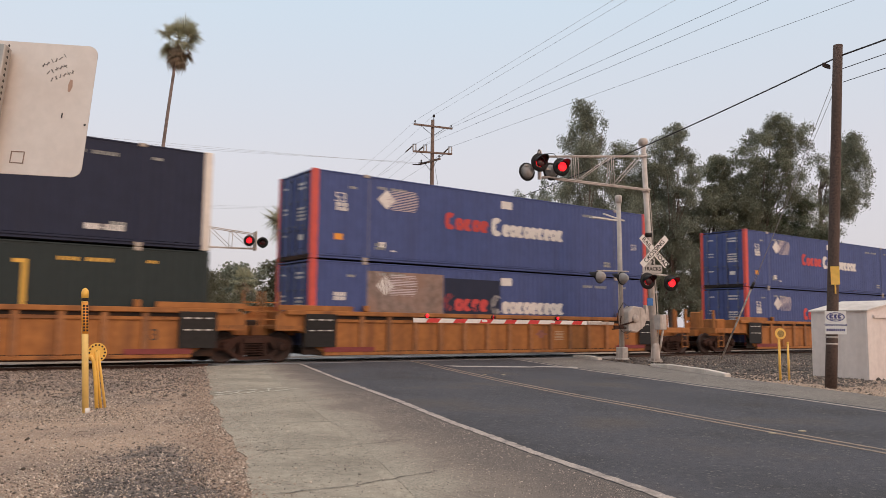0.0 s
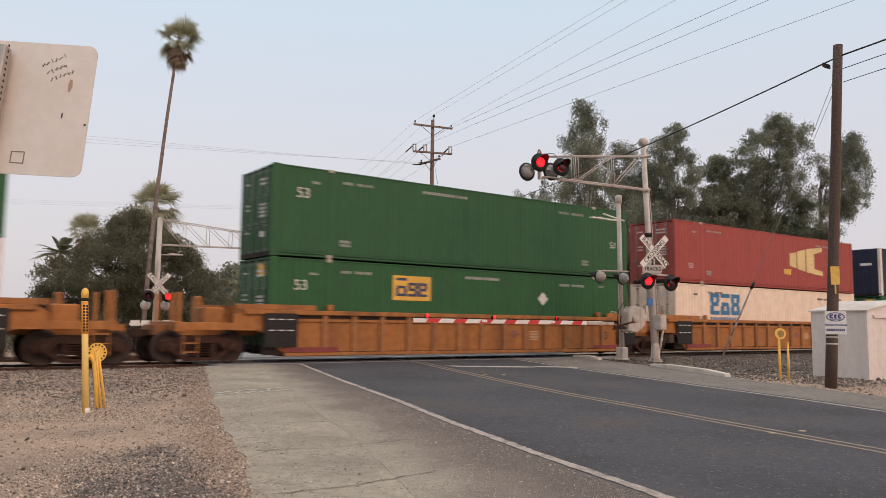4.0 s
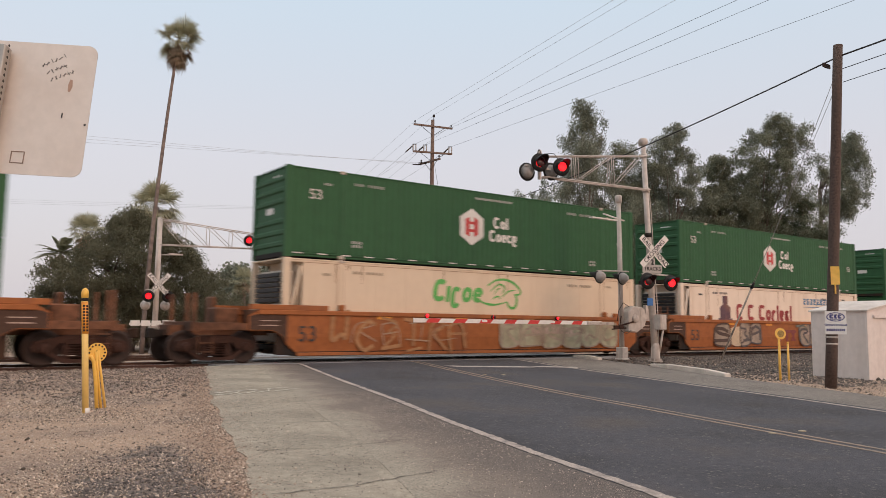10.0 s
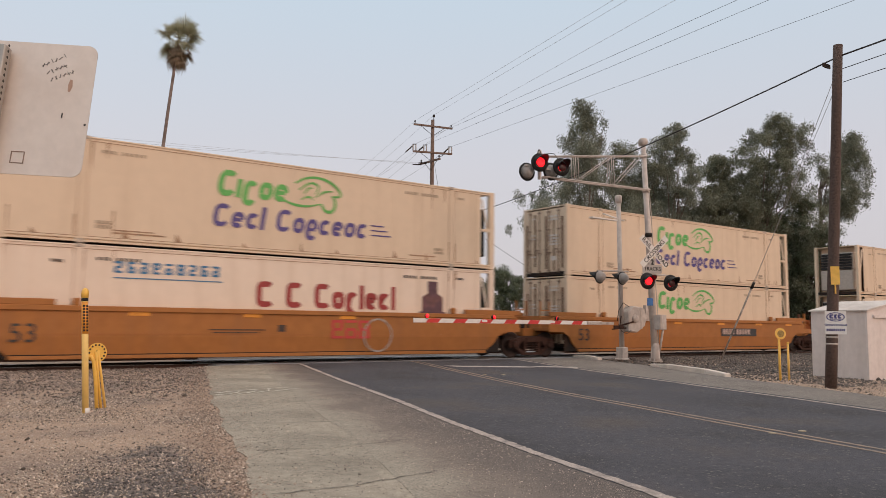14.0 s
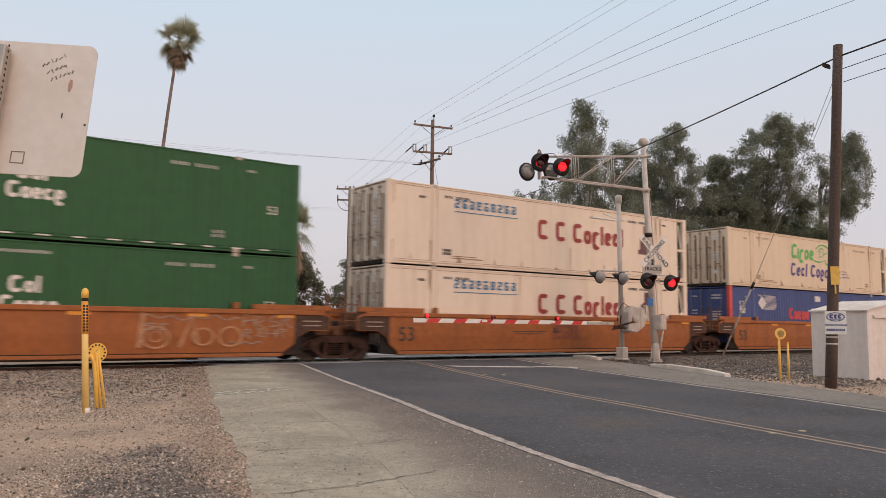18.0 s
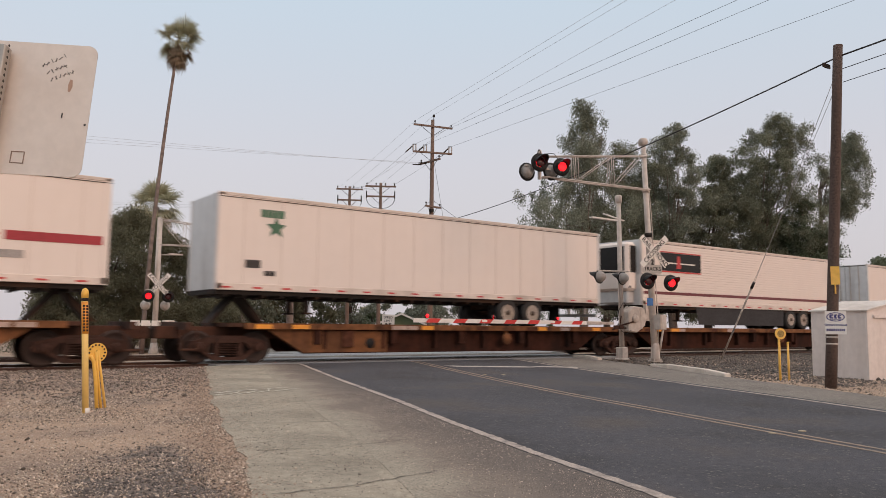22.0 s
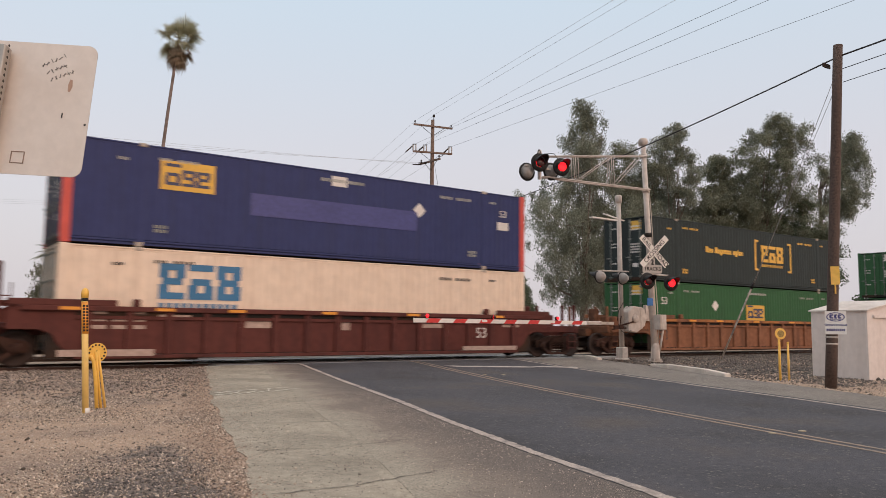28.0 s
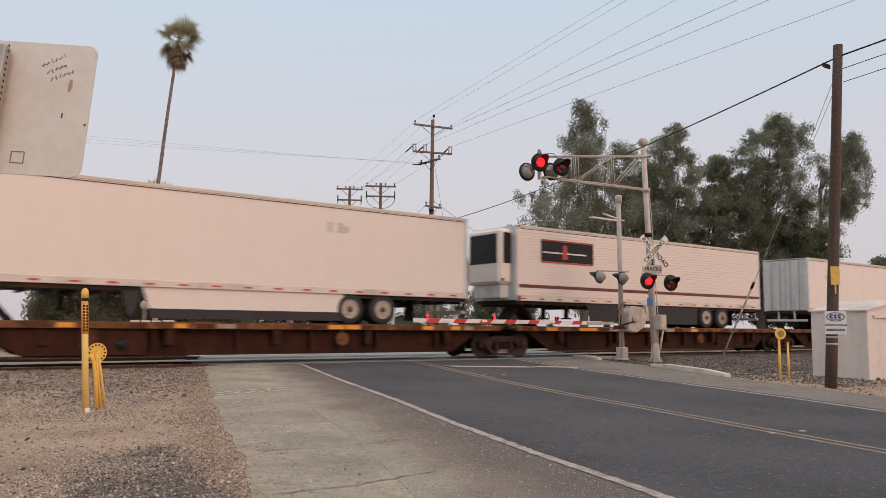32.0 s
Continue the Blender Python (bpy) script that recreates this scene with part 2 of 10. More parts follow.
def pipe(bm, pts, radii, seg=8):
    """A bent tapered tube through points."""
    rings, n = [], len(pts)
    pts = [Vector(p) for p in pts]
    for i, p in enumerate(pts):
        d = (pts[min(i + 1, n - 1)] - pts[max(i - 1, 0)]).normalized()
        a = d.cross(Vector((0.3, 0.9, 0.1))).normalized()
        b = d.cross(a)
        r = radii[i] if hasattr(radii, "__len__") else radii
        rings.append([bm.verts.new(p + r * (math.cos(k * math.tau / seg) * a + math.sin(k * math.tau / seg) * b)) for k in range(seg)])
    for q, s in zip(rings, rings[1:]):
        for k in range(seg):
            j = (k + 1) % seg
            f = bm.faces.new((q[k], q[j], s[j], s[k]))
            f.smooth = True
    bm.faces.new(rings[0][::-1])
    bm.faces.new(rings[-1])


def lathe(bm, c, axis, prof, seg=20):
    """Profile of (distance along axis, radius) turned round axis at c."""
    d = Vector(axis).normalized()
    a = d.orthogonal().normalized()
    b = d.cross(a)
    c = Vector(c)
    rings = [[bm.verts.new(c + t * d + max(r, 1e-4) * (math.cos(k * math.tau / seg) * a + math.sin(k * math.tau / seg) * b)) for k in range(seg)] for t, r in prof]
    for q, s in zip(rings, rings[1:]):
        for k in range(seg):
            j = (k + 1) % seg
            f = bm.faces.new((q[k], q[j], s[j], s[k]))
            f.smooth = True
    bm.faces.new(rings[0][::-1])
    bm.faces.new(rings[-1])


def mesh_of(name, bm, material, bevel=0.0):
    if bevel:
        bmesh.ops.bevel(bm, geom=bm.edges[:], offset=bevel, segments=1, affect="EDGES")
    bmesh.ops.recalc_face_normals(bm, faces=bm.faces[:])
    me = bpy.data.meshes.new(name)
    bm.to_mesh(me)
    bm.free()
    if material:
        me.materials.append(material)
    return me


def part(name, bm, material, parent, label="", bevel=0.0):
    """One mesh object under a thing or part. bm: a bmesh, or a mesh that is shared."""
    me = mesh_of(name, bm, material, bevel) if isinstance(bm, bmesh.types.BMesh) else bm
    ob = new(name, me)
    ob.parent = parent
    if label:
        ob["label"] = label
    return ob


def thing(name, m, label, category, group="", kind=""):
    ob = new(name)
    ob.empty_display_size = 0.2
    ob.matrix_basis = m
    return tagged(ob, label, category, group, kind)


def raw(name, verts, faces, material, smooth=False):
    me = bpy.data.meshes.new(name)
    me.from_pydata(verts, [], faces)
    me.materials.append(material)
    if smooth:
        for f in me.polygons:
            f.use_smooth = True
    return me


TEXTS = {}


def text_mesh(body, size, material, depth=0.006, bold=0.0):
    key = (body, size, material.name, bold)
    if key not in TEXTS:
        cu = bpy.data.curves.new("writing", "FONT")
        cu.body, cu.size, cu.extrude, cu.offset = body, size, depth / 2, bold
        cu.align_x, cu.align_y = "CENTER", "CENTER"
        ob = bpy.data.objects.new("writing", cu)
        scene.collection.objects.link(ob)
        me = bpy.data.meshes.new_from_object(ob.evaluated_get(bpy.context.evaluated_depsgraph_get()))
        bpy.data.objects.remove(ob)
        me.materials.clear()
        me.materials.append(material)
        TEXTS[key] = me
    return TEXTS[key]


def writing(name, body, size, material, parent, m, bold=0.0):
    """Built-in letters under parent; m: its pose, letters lie in the x-y plane of m."""
    ob = new(name, text_mesh(body, size, material, bold=bold))
    ob.parent = parent
    ob.matrix_basis = m
    return ob


# ---- lie of the land ----
TRACK_Y = 23.22      # middle of the near track
FAR_Y = 28.2         # middle of the second track


def rise(y):
    """Height of the paved surface: the road climbs gently to the rails."""
    return -0.0137 * (20.5 - max(y, -30.0)) if y < 20.5 else (0.0 if y < 31.5 else -0.05 * min(y - 31.5, 11))


def along(pts):
    ys, xs = [p[1] for p in pts], [p[0] for p in pts]

    def at(y):
        if y < ys[0]:
            return xs[0] + (y - ys[0]) * 0.27
        if y > ys[-1]:
            return xs[-1] + (y - ys[-1]) * 0.285
        return float(np.interp(y, ys, xs))
    return at


APRON_L = along([(2.52, 5.95), (3.05, 7.68), (3.53, 9.39), (4.64, 13.18), (7.28, 21.3)])
APRON_R = along([(4.10, 5.08), (4.5, 6.25), (5.6, 9.52), (6.93, 13.8), (9.3, 21.3)])
FOG_L = along([(5.38, 4.2), (5.87, 6.34), (6.52, 8.78), (7.36, 11.58), (8.47, 15.74), (10.1, 21.3)])
CENTRE = along([(9.56, 4.39), (10.03, 6.66), (10.47, 8.54), (11.01, 11.07), (11.69, 13.57), (12.89, 17.38), (14.2, 21.3)])
FOG_R = along([(13.95, 6.35), (14.61, 8.43), (15.2, 10.79), (16.17, 14.13), (17.04, 17.14), (18.5, 21.3)])
SHOULDER_R = along([(16.0, 6.0), (17.2, 8.6), (18.55, 12.4), (20.4, 16.5), (22.2, 21.3)])


# ---- ground, road, track ----
def lattice(lo, hi, inner, step, far):
    inn = list(np.arange(inner[0], inner[1] + 1e-6, step))
    return [lo] + [inner[0] - f for f in far[::-1]] + inn + [inner[1] + f for f in far] + [hi]


def land(x, y):
    z = rise(y) - 0.03
    if y > 31.5:
        z -= 0.02
    for c in (TRACK_Y, FAR_Y):
        if abs(y - c) < 3.0:
            z = -0.20 if APRON_L(y) - 0.4 < x < SHOULDER_R(y) + 0.4 else (-0.05 if abs(y - c) > 0.95 else -0.11)
    z += 0.016 * noise.noise((x * 1.3, y * 1.3, 0)) + 0.035 * noise.noise((x * 0.22, y * 0.22, 5)) - 0.03
    d = x - APRON_L(y)
    if y < 21 and -2.2 < d < 0.7:
        # dirt is banked up level with the edge of the paving
        k = min(1.0, (d + 2.2) / 1.9) if d < 0.2 else 1.0 - (d - 0.2) / 0.5
        z += (rise(y) - 0.014 - z) * k * k * (3 - 2 * k)
    return z


gx = lattice(-4000, 4000, (-8, 44), 0.25, [3, 8, 20, 60, 150, 400, 1000])
gy = lattice(-4000, 4500, (-2, 34), 0.25, [3, 8, 20, 60, 150, 400, 1000])
gv = [(x, y, land(x, y)) for y in gy for x in gx]
w = len(gx)
gf = [(j * w + i, j * w + i + 1, (j + 1) * w + i + 1, (j + 1) * w + i) for j in range(len(gy) - 1) for i in range(w - 1)]
SOIL = ground_mat("gravelly_dry_soil", [(0.30, (0.162, 0.132, 0.114)), (0.42, (0.281, 0.207, 0.160)), (0.55, (0.389, 0.281, 0.205)), (0.70, (0.248, 0.200, 0.170))], 0.9, 55, 0.45, speck=(70, 0.88, (0.497, 0.410, 0.335)), tar=(0.165, 0.142, 0.130))


def dark_spot(a, b):
    """How far old tarry grit shows at a place beside the paving."""
    d = math.hypot((a - 1.98 - (b - 7.0) * 0.26) / 0.85, (b - 6.3) / 3.0)
    return max(0.0, min(0.85, 1.5 - 1.6 * d + 0.9 * noise.noise((a * 1.6, b * 1.1, 6.0))))


ground_me = raw("ground", gv, gf, SOIL, True)
tar_share = ground_me.attributes.new("tar", "FLOAT", "POINT")
tar_share.data.foreach_set("value", [dark_spot(a, b) if -1 < a < 5 and 2 < b < 12 else 0.0 for a, b, _ in gv])
ground = tagged(new("ground", ground_me), "dry gravelly brown soil beside the road", "ground", kind="structure")


def ribbon(name, fl, fr, ys, lift, material, label, category, thick=0.05, cross=6):
    v, f = [], []
    n = cross + 1
    for y in ys:
        a, b = fl(y), fr(y)
        z = rise(y) + lift
        v += [(a + (b - a) * k / cross, y, z) for k in range(n)] + [(a, y, z - thick), (b, y, z - thick)]
    s = n + 2
    for j in range(len(ys) - 1):
        o, p = j * s, (j + 1) * s
        f += [(o + k, o + k + 1, p + k + 1, p + k) for k in range(cross)]
        f += [(o + n, o, p, p + n), (o + n - 1, o + n + 1, p + n + 1, p + n - 1)]
    o = (len(ys) - 1) * s
    f += [tuple(range(0, n)) + (n + 1, n), tuple(range(o + n - 1, o - 1, -1)) + (o + n, o + n + 1)]
    me = raw(name, v, f, material)
    share = me.attributes.new("cross", "FLOAT", "POINT")
    share.data.foreach_set("value", ([k / cross for k in range(n)] + [0.0, 1.0]) * len(ys))
    return tagged(new(name, me), label, category, kind="structure")


near_ys = [-60, -30, -12] + list(np.arange(-6, 21.3, 0.6)) + [21.4]
far_ys = [30.0, 31.5, 34, 40, 50, 65, 90, 130, 200, 400]
ASPHALT = ground_mat("dark_worn_asphalt", [(0.28, (0.058, 0.053, 0.053)), (0.42, (0.066, 0.066, 0.074)), (0.55, (0.077, 0.077, 0.088)), (0.66, (0.090, 0.082, 0.082)), (0.76, (0.102, 0.088, 0.080))], 0.7, 90, 0.42, speck=(45, 0.945, (0.165, 0.152, 0.146)))
OLD_ASPHALT = ground_mat("old_brown_asphalt", [(0.3, (0.124, 0.103, 0.093)), (0.5, (0.178, 0.149, 0.132)), (0.7, (0.232, 0.198, 0.173))], 0.7, 90, 0.5, speck=(90, 0.80, (0.356, 0.313, 0.270)))
MARGIN = blend_mat("margin_worn_from_apron_to_asphalt", [(0.0, (0.308, 0.279, 0.227)), (0.22, (0.292, 0.259, 0.210)), (0.40, (0.194, 0.162, 0.137)), (0.60, (0.138, 0.117, 0.104)), (1.0, (0.113, 0.098, 0.092))])
APRON = ground_mat("pale_weathered_apron", [(0.28, (0.246, 0.219, 0.176)), (0.45, (0.302, 0.269, 0.217)), (0.58, (0.348, 0.309, 0.248)), (0.72, (0.387, 0.340, 0.274))], 0.7, 80, 0.8, speck=(34, 0.965, (0.120, 0.104, 0.090)))
SHOULDER = ground_mat("pale_grey_shoulder", [(0.3, (0.145, 0.130, 0.118)), (0.6, (0.205, 0.185, 0.165))], 0.8, 70, 0.6, speck=(55, 0.82, (0.31, 0.28, 0.25)))
CONCRETE = surf("stained_concrete", (0.40, 0.375, 0.34), 0.85, var=0.15, fine=25, stain=(0.22, 0.2, 0.18), amount=0.5, bump=0.4)
LINE_W = surf("worn_white_road_paint", (0.37, 0.31, 0.27), 0.75, var=0.35, fine=45, coarse=5.0, stain=(0.13, 0.115, 0.11), amount=0.9)
STOP_W = surf("white_stop_line_paint", (0.50, 0.45, 0.41), 0.75, var=0.2, fine=30, coarse=4.0, stain=(0.2, 0.18, 0.17), amount=0.7)
LINE_Y = surf("worn_yellow_road_paint", (0.25, 0.18, 0.13), 0.7, var=0.2, fine=30, coarse=2.0, stain=(0.14, 0.12, 0.10), amount=0.8)


def shift(f, d, d2=0.0, freq=1.0):
    return lambda y: f(y) + d + d2 * noise.noise((y * freq, d * 7.1, 3.3))


ribbon("road", shift(FOG_L, -0.068, 0.02, 2.0), shift(FOG_R, 0.25), near_ys, 0.0, ASPHALT, "dark worn asphalt road rising to the crossing", "road")
ribbon("road_margin", shift(APRON_R, -0.55, 0.12, 0.9), shift(FOG_L, 0.3), near_ys, -0.003, MARGIN, "old brown asphalt margin beside the white line", "road")
apron_ys = [-60, -30, -12] + list(np.arange(-6, 21.3, 0.1)) + [21.4]
ribbon("apron_pavement", lambda y: APRON_L(y) + 0.10 * noise.noise((y * 1.1, 4.0, 3.3)) + 0.05 * noise.noise((y * 4.5, 1.0, 7.7)), shift(APRON_R, 0.3), apron_ys, -0.005, APRON, "pale cracked apron paving beside the road", "pavement")
ribbon("road_shoulder", shift(FOG_R, 0.1), shift(SHOULDER_R, 0.0, 0.15, 0.8), near_ys, -0.006, SHOULDER, "pale grey gravelly road shoulder", "road")
ribbon("far_road", shift(FOG_L, -1.2), shift(SHOULDER_R, -0.6), far_ys, 0.0, SHOULDER, "pale grey road beyond the railway", "road")


def stripe(name, f, half, ys, material, label, off=0.0):
    fine = [y for y in ys if y < -6] + list(np.arange(-6, 21.3, 0.07)) + [21.4]
    return ribbon(name, shift(f, off - half, half * 0.45, 11.0), shift(f, off + half, half * 0.45, 13.0), fine, 0.005, material, label, "road marking", thick=0.004, cross=1)


stripe("edge_line", FOG_L, 0.066, near_ys, LINE_W, "worn white edge line on the asphalt")
stripe("edge_line", FOG_R, 0.06, near_ys, LINE_W, "thin worn white edge line")
stripe("centre_line", CENTRE, 0.042, near_ys, LINE_Y, "worn yellow centre line, one of a pair", -0.10)
stripe("centre_line", CENTRE, 0.042, near_ys, LINE_Y, "worn yellow centre line, one of a pair", 0.12)


def flat_quad(name, pts, material, label, category, lift=0.006, t=0.006):
    bm = bmesh.new()
    a = [bm.verts.new((x, y, rise(y) + lift)) for x, y in pts]
    b = [bm.verts.new((x, y, rise(y) + lift - t)) for x, y in pts]
    bm.faces.new(a)
    bm.faces.new(b[::-1])
    for i in range(len(pts)):
        j = (i + 1) % len(pts)
        bm.faces.new((a[i], b[i], b[j], a[j]))
    return tagged(new(name, mesh_of(name, bm, material)), label, category, kind="structure")


flat_quad("stop_line", [(13.75, 18.95), (13.85, 18.45), (16.0, 17.35), (15.95, 17.75)], STOP_W, "white stop line before the crossing", "road marking")
flat_quad("stop_line", [(16.2, 17.9), (16.25, 17.5), (17.2, 16.75), (17.45, 17.05)], STOP_W, "white stop line before the crossing", "road marking")
for px_, py_ in ((9.74, 5.9), (10.30, 5.80), (12.70, 15.7), (13.08, 15.4)):
    bm = bmesh.new()
    lathe(bm, (px_, py_, rise(py_) - 0.002), (0, 0, 1), [(0, 0.055), (0.010, 0.05), (0.015, 0.025), (0.016, 0.0)], 12)
    tagged(new("road_stud", mesh_of("road_stud", bm, surf("dirty_yellowed_stud", (0.36, 0.30, 0.20), 0.6, var=0.2))), "small pale raised road stud on the centre line", "road stud", group="road studs")

# cracks in the apron and the margin, sealed with dust
CRACK = surf("dusty_crack", (0.10, 0.088, 0.075), 0.95, var=0.3, fine=30)
FADED = surf("faded_white_paint", (0.58, 0.54, 0.46), 0.85, var=0.2, fine=25, coarse=5, stain=(0.3, 0.27, 0.22), amount=0.9)


def crack(name, pts, wide, material, label, lift):
    rnd = random.Random(len(pts) * 13 + int(pts[0][0] * 100))
    fine = []
    for (x0, y0), (x1, y1) in zip(pts, pts[1:]):
        n = max(3, int(math.hypot(x1 - x0, y1 - y0) / 0.12))
        for k in range(n):
            u = k / n
            fine.append((x0 + (x1 - x0) * u + rnd.gauss(0, 0.012), y0 + (y1 - y0) * u + rnd.gauss(0, 0.02)))
    fine.append(pts[-1])
    v, f = [], []
    for k, (x, y) in enumerate(fine):
        h = wide * rnd.uniform(0.35, 1.0)
        v += [(x, y - h, rise(y - h) + lift + 0.006), (x, y + h, rise(y + h) + lift + 0.006)]
        if k:
            f.append((2 * k - 2, 2 * k - 1, 2 * k + 1, 2 * k))
    return tagged(new(name, raw(name, v, f, material)), label, "crack", group="cracks", kind="structure")


for pts in ([(4.37, 11.78), (5.4, 12.1), (6.9, 12.2)], [(3.76, 10.11), (4.6, 9.75), (5.9, 9.6)], [(3.32, 8.04), (4.1, 7.75), (5.5, 7.9)],
            [(2.65, 6.03), (3.2, 5.95), (4.3, 6.1)], [(5.1, 15.6), (6.2, 15.9), (7.9, 16.0)], [(4.6, 9.7), (4.85, 8.8), (4.75, 7.8)],
            [(2.2, 4.6), (3.1, 4.75), (4.1, 4.6)]):
    crack("crack", pts, 0.011, CRACK, "dusty crack across the apron paving", -0.004)
for pts in ([(4.80, 13.62), (5.15, 13.72), (5.45, 14.02)], [(5.25, 13.62), (5.62, 13.85), (5.85, 14.15)], [(5.70, 13.75), (6.0, 13.95), (6.15, 14.25)], [(6.0, 13.8), (6.4, 14.05), (6.75, 14.2)], [(4.9, 13.95), (5.5, 14.2), (6.6, 14.45)]):
    crack("faded_line", pts, 0.04, FADED, "faded painted line on the apron", -0.002)

# railway: two tracks, sleepers, rails, crossing panels
STEEL_TOP = surf("rusty_rail_steel", (0.095, 0.050, 0.036), 0.75, 0.0, stain=(0.045, 0.026, 0.02), amount=0.6)
SHINY = surf("polished_rail_head", (0.45, 0.46, 0.48), 0.22, 0.9, var=0.05, bump=0.03)
TIE = surf("creosoted_sleeper", (0.045, 0.037, 0.032), 0.9, var=0.3, fine=20, stain=(0.09, 0.07, 0.06), amount=0.6, bump=0.5)
for yc, nm in ((TRACK_Y, "near"), (FAR_Y, "far")):
    track = thing("railway_track", pose(0, yc, 0), "straight railway track on dark stone ballast", "railway track", group="tracks", kind="structure")
    for s in (-1, 1):
        bm = bmesh.new()
        y = s * 0.7525
        prof = [(-0.07, -0.172), (0.07, -0.172), (0.07, -0.158), (0.012, -0.145), (0.012, -0.045), (0.036, -0.035), (0.036, -0.005), (-0.036, -0.005), (-0.036, -0.035), (-0.012, -0.045), (-0.012, -0.145), (-0.07, -0.158)]
        a = [bm.verts.new((-900, y + q, z)) for q, z in prof]
        b = [bm.verts.new((900, y + q, z)) for q, z in prof]
        for i in range(len(prof)):
            j = (i + 1) % len(prof)
            bm.faces.new((a[i], b[i], b[j], a[j]))
        bm.faces.new(a)
        bm.faces.new(b)
        part("rail", bm, STEEL_TOP, track, "rusty steel rail")
        bm = bmesh.new()
        box(bm, -900, 900, y - 0.034, y + 0.034, -0.005, 0.0)
        part("rail_head", bm, SHINY, track, "polished running surface")
    bm = bmesh.new()
    box(bm, -0.11, 0.11, -1.3, 1.3, -0.30, -0.172)
    tie_me = mesh_of("sleeper", bm, TIE, 0.01)
    for k in range(110):
        x = -8 + k * 0.5
        if APRON_L(yc) - 0.2 < x < SHOULDER_R(yc) + 0.2:
            continue
        ob = part("sleeper", tie_me, None, track)
        ob.location = (x, 0, 0)
    v, f = [], []
    for x in list(np.arange(-850, -8.2, 0.5)) + list(np.arange(47, 860, 0.5)):
        o = len(v)
        v += [(x + a, b, c) for a in (-0.11, 0.11) for b in (-1.3, 1.3) for c in (-0.3, -0.172)]
        f += [tuple(o + q for q in t) for t in ((0, 1, 3, 2), (4, 6, 7, 5), (0, 4, 5, 1), (2, 3, 7, 6), (1, 5, 7, 3))]
    ob = part("far_sleepers", raw("far_sleepers", v, f, TIE), None, track)
    ob["kind"] = "stuff"
# concrete crossing panels between and beside the rails
panels = thing("crossing_panels", pose(0, 0, 0), "grey concrete panels of the level crossing", "crossing surface", kind="structure")
PANEL = surf("crossing_panel_concrete", (0.30, 0.30, 0.30), 0.6, var=0.12, fine=14, stain=(0.13, 0.125, 0.12), amount=0.6, bump=0.25)
for yc in (TRACK_Y, FAR_Y):
    spans = [(yc - 1.82, yc - 0.80), (yc - 0.67, yc + 0.67), (yc + 0.80, yc + 1.82)]
    for y0, y1 in spans:
        x = APRON_L(yc) - 0.1
        while x < SHOULDER_R(yc):
            bm = bmesh.new()
            box(bm, x, x + 2.42, y0, y1, -0.2, -0.004)
            part("panel", bm, PANEL, panels, bevel=0.012)
            x += 2.44
ribbon("road_between_tracks", shift(APRON_L, 0), shift(SHOULDER_R, -0.2), [TRACK_Y + 1.83, FAR_Y - 1.83], 0.0, OLD_ASPHALT, "asphalt between the two tracks", "road")
ribbon("road_beyond_tracks", shift(APRON_L, 0), shift(SHOULDER_R, -0.2), [FAR_Y + 1.83, 30.05], 0.0, OLD_ASPHALT, "asphalt beyond the second track", "road")

# kerbs
KERB = surf("chalky_white_kerb", (0.66, 0.59, 0.52), 0.8, var=0.15, fine=25, stain=(0.28, 0.24, 0.2), amount=0.6, bump=0.3)


def kerb(x0, y0, x1, y1):
    L = math.hypot(x1 - x0, y1 - y0)
    t = thing("kerb", pose(x0, y0, 0, 0, 0, math.degrees(math.atan2(y1 - y0, x1 - x0))), "chalky white concrete kerb stones at the road edge", "kerb", group="kerbs", kind="structure")
    n = max(2, round(L / 1.15))
    for k in range(n):
        bm = bmesh.new()
        a, b = k * L / n, (k + 1) * L / n - 0.015
        za, zb = rise(y0 + (y1 - y0) * k / n), rise(y0 + (y1 - y0) * (k + 1) / n)
        vs = box(bm, a, b, -0.09, 0.09, -0.15, 0.13)
        for q in vs:
            q.co.z += za if q.co.x < (a + b) / 2 else zb
        if k == n - 1 or k == 0:
            for q in vs:
                if q.co.z > za and ((q.co.x > (a + b) / 2) == (k == n - 1)):
                    q.co.z -= 0.05
        part("kerb_stone", bm, KERB, t, bevel=0.015)


kerb(22.0, 21.6, 21.40, 19.7)
kerb(20.40, 16.5, 18.66, 12.55)


# ---- crossing equipment ----
def hood(head, c, f, size=1.0):
    """Half tube over a lens, longest at its top."""
    bm = bmesh.new()
    side = f.cross(Vector((0, 0, 1))).normalized()
    upv = Vector((0, 0, 1))
    prev = None
    for k in range(13):
        a = math.radians(-20 + 220 * k / 12)
        d = side * math.cos(a) + upv * math.sin(a)
        ln = (0.10 + 0.36 * max(0, math.sin(a)) ** 0.7) * size
        q = [bm.verts.new(c + f * e + d * g * size) for e, g in ((0.02, 0.19), (ln, 0.185), (ln, 0.197), (0.02, 0.202))]
        if prev:
            for i in range(4):
                j = (i + 1) % 4
                bm.faces.new((prev[i], prev[j], q[j], q[i]))
        else:
            bm.faces.new(q)
        prev = q
    bm.faces.new(prev[::-1])
    part("hood", bm, BLACK, head, "black visor")


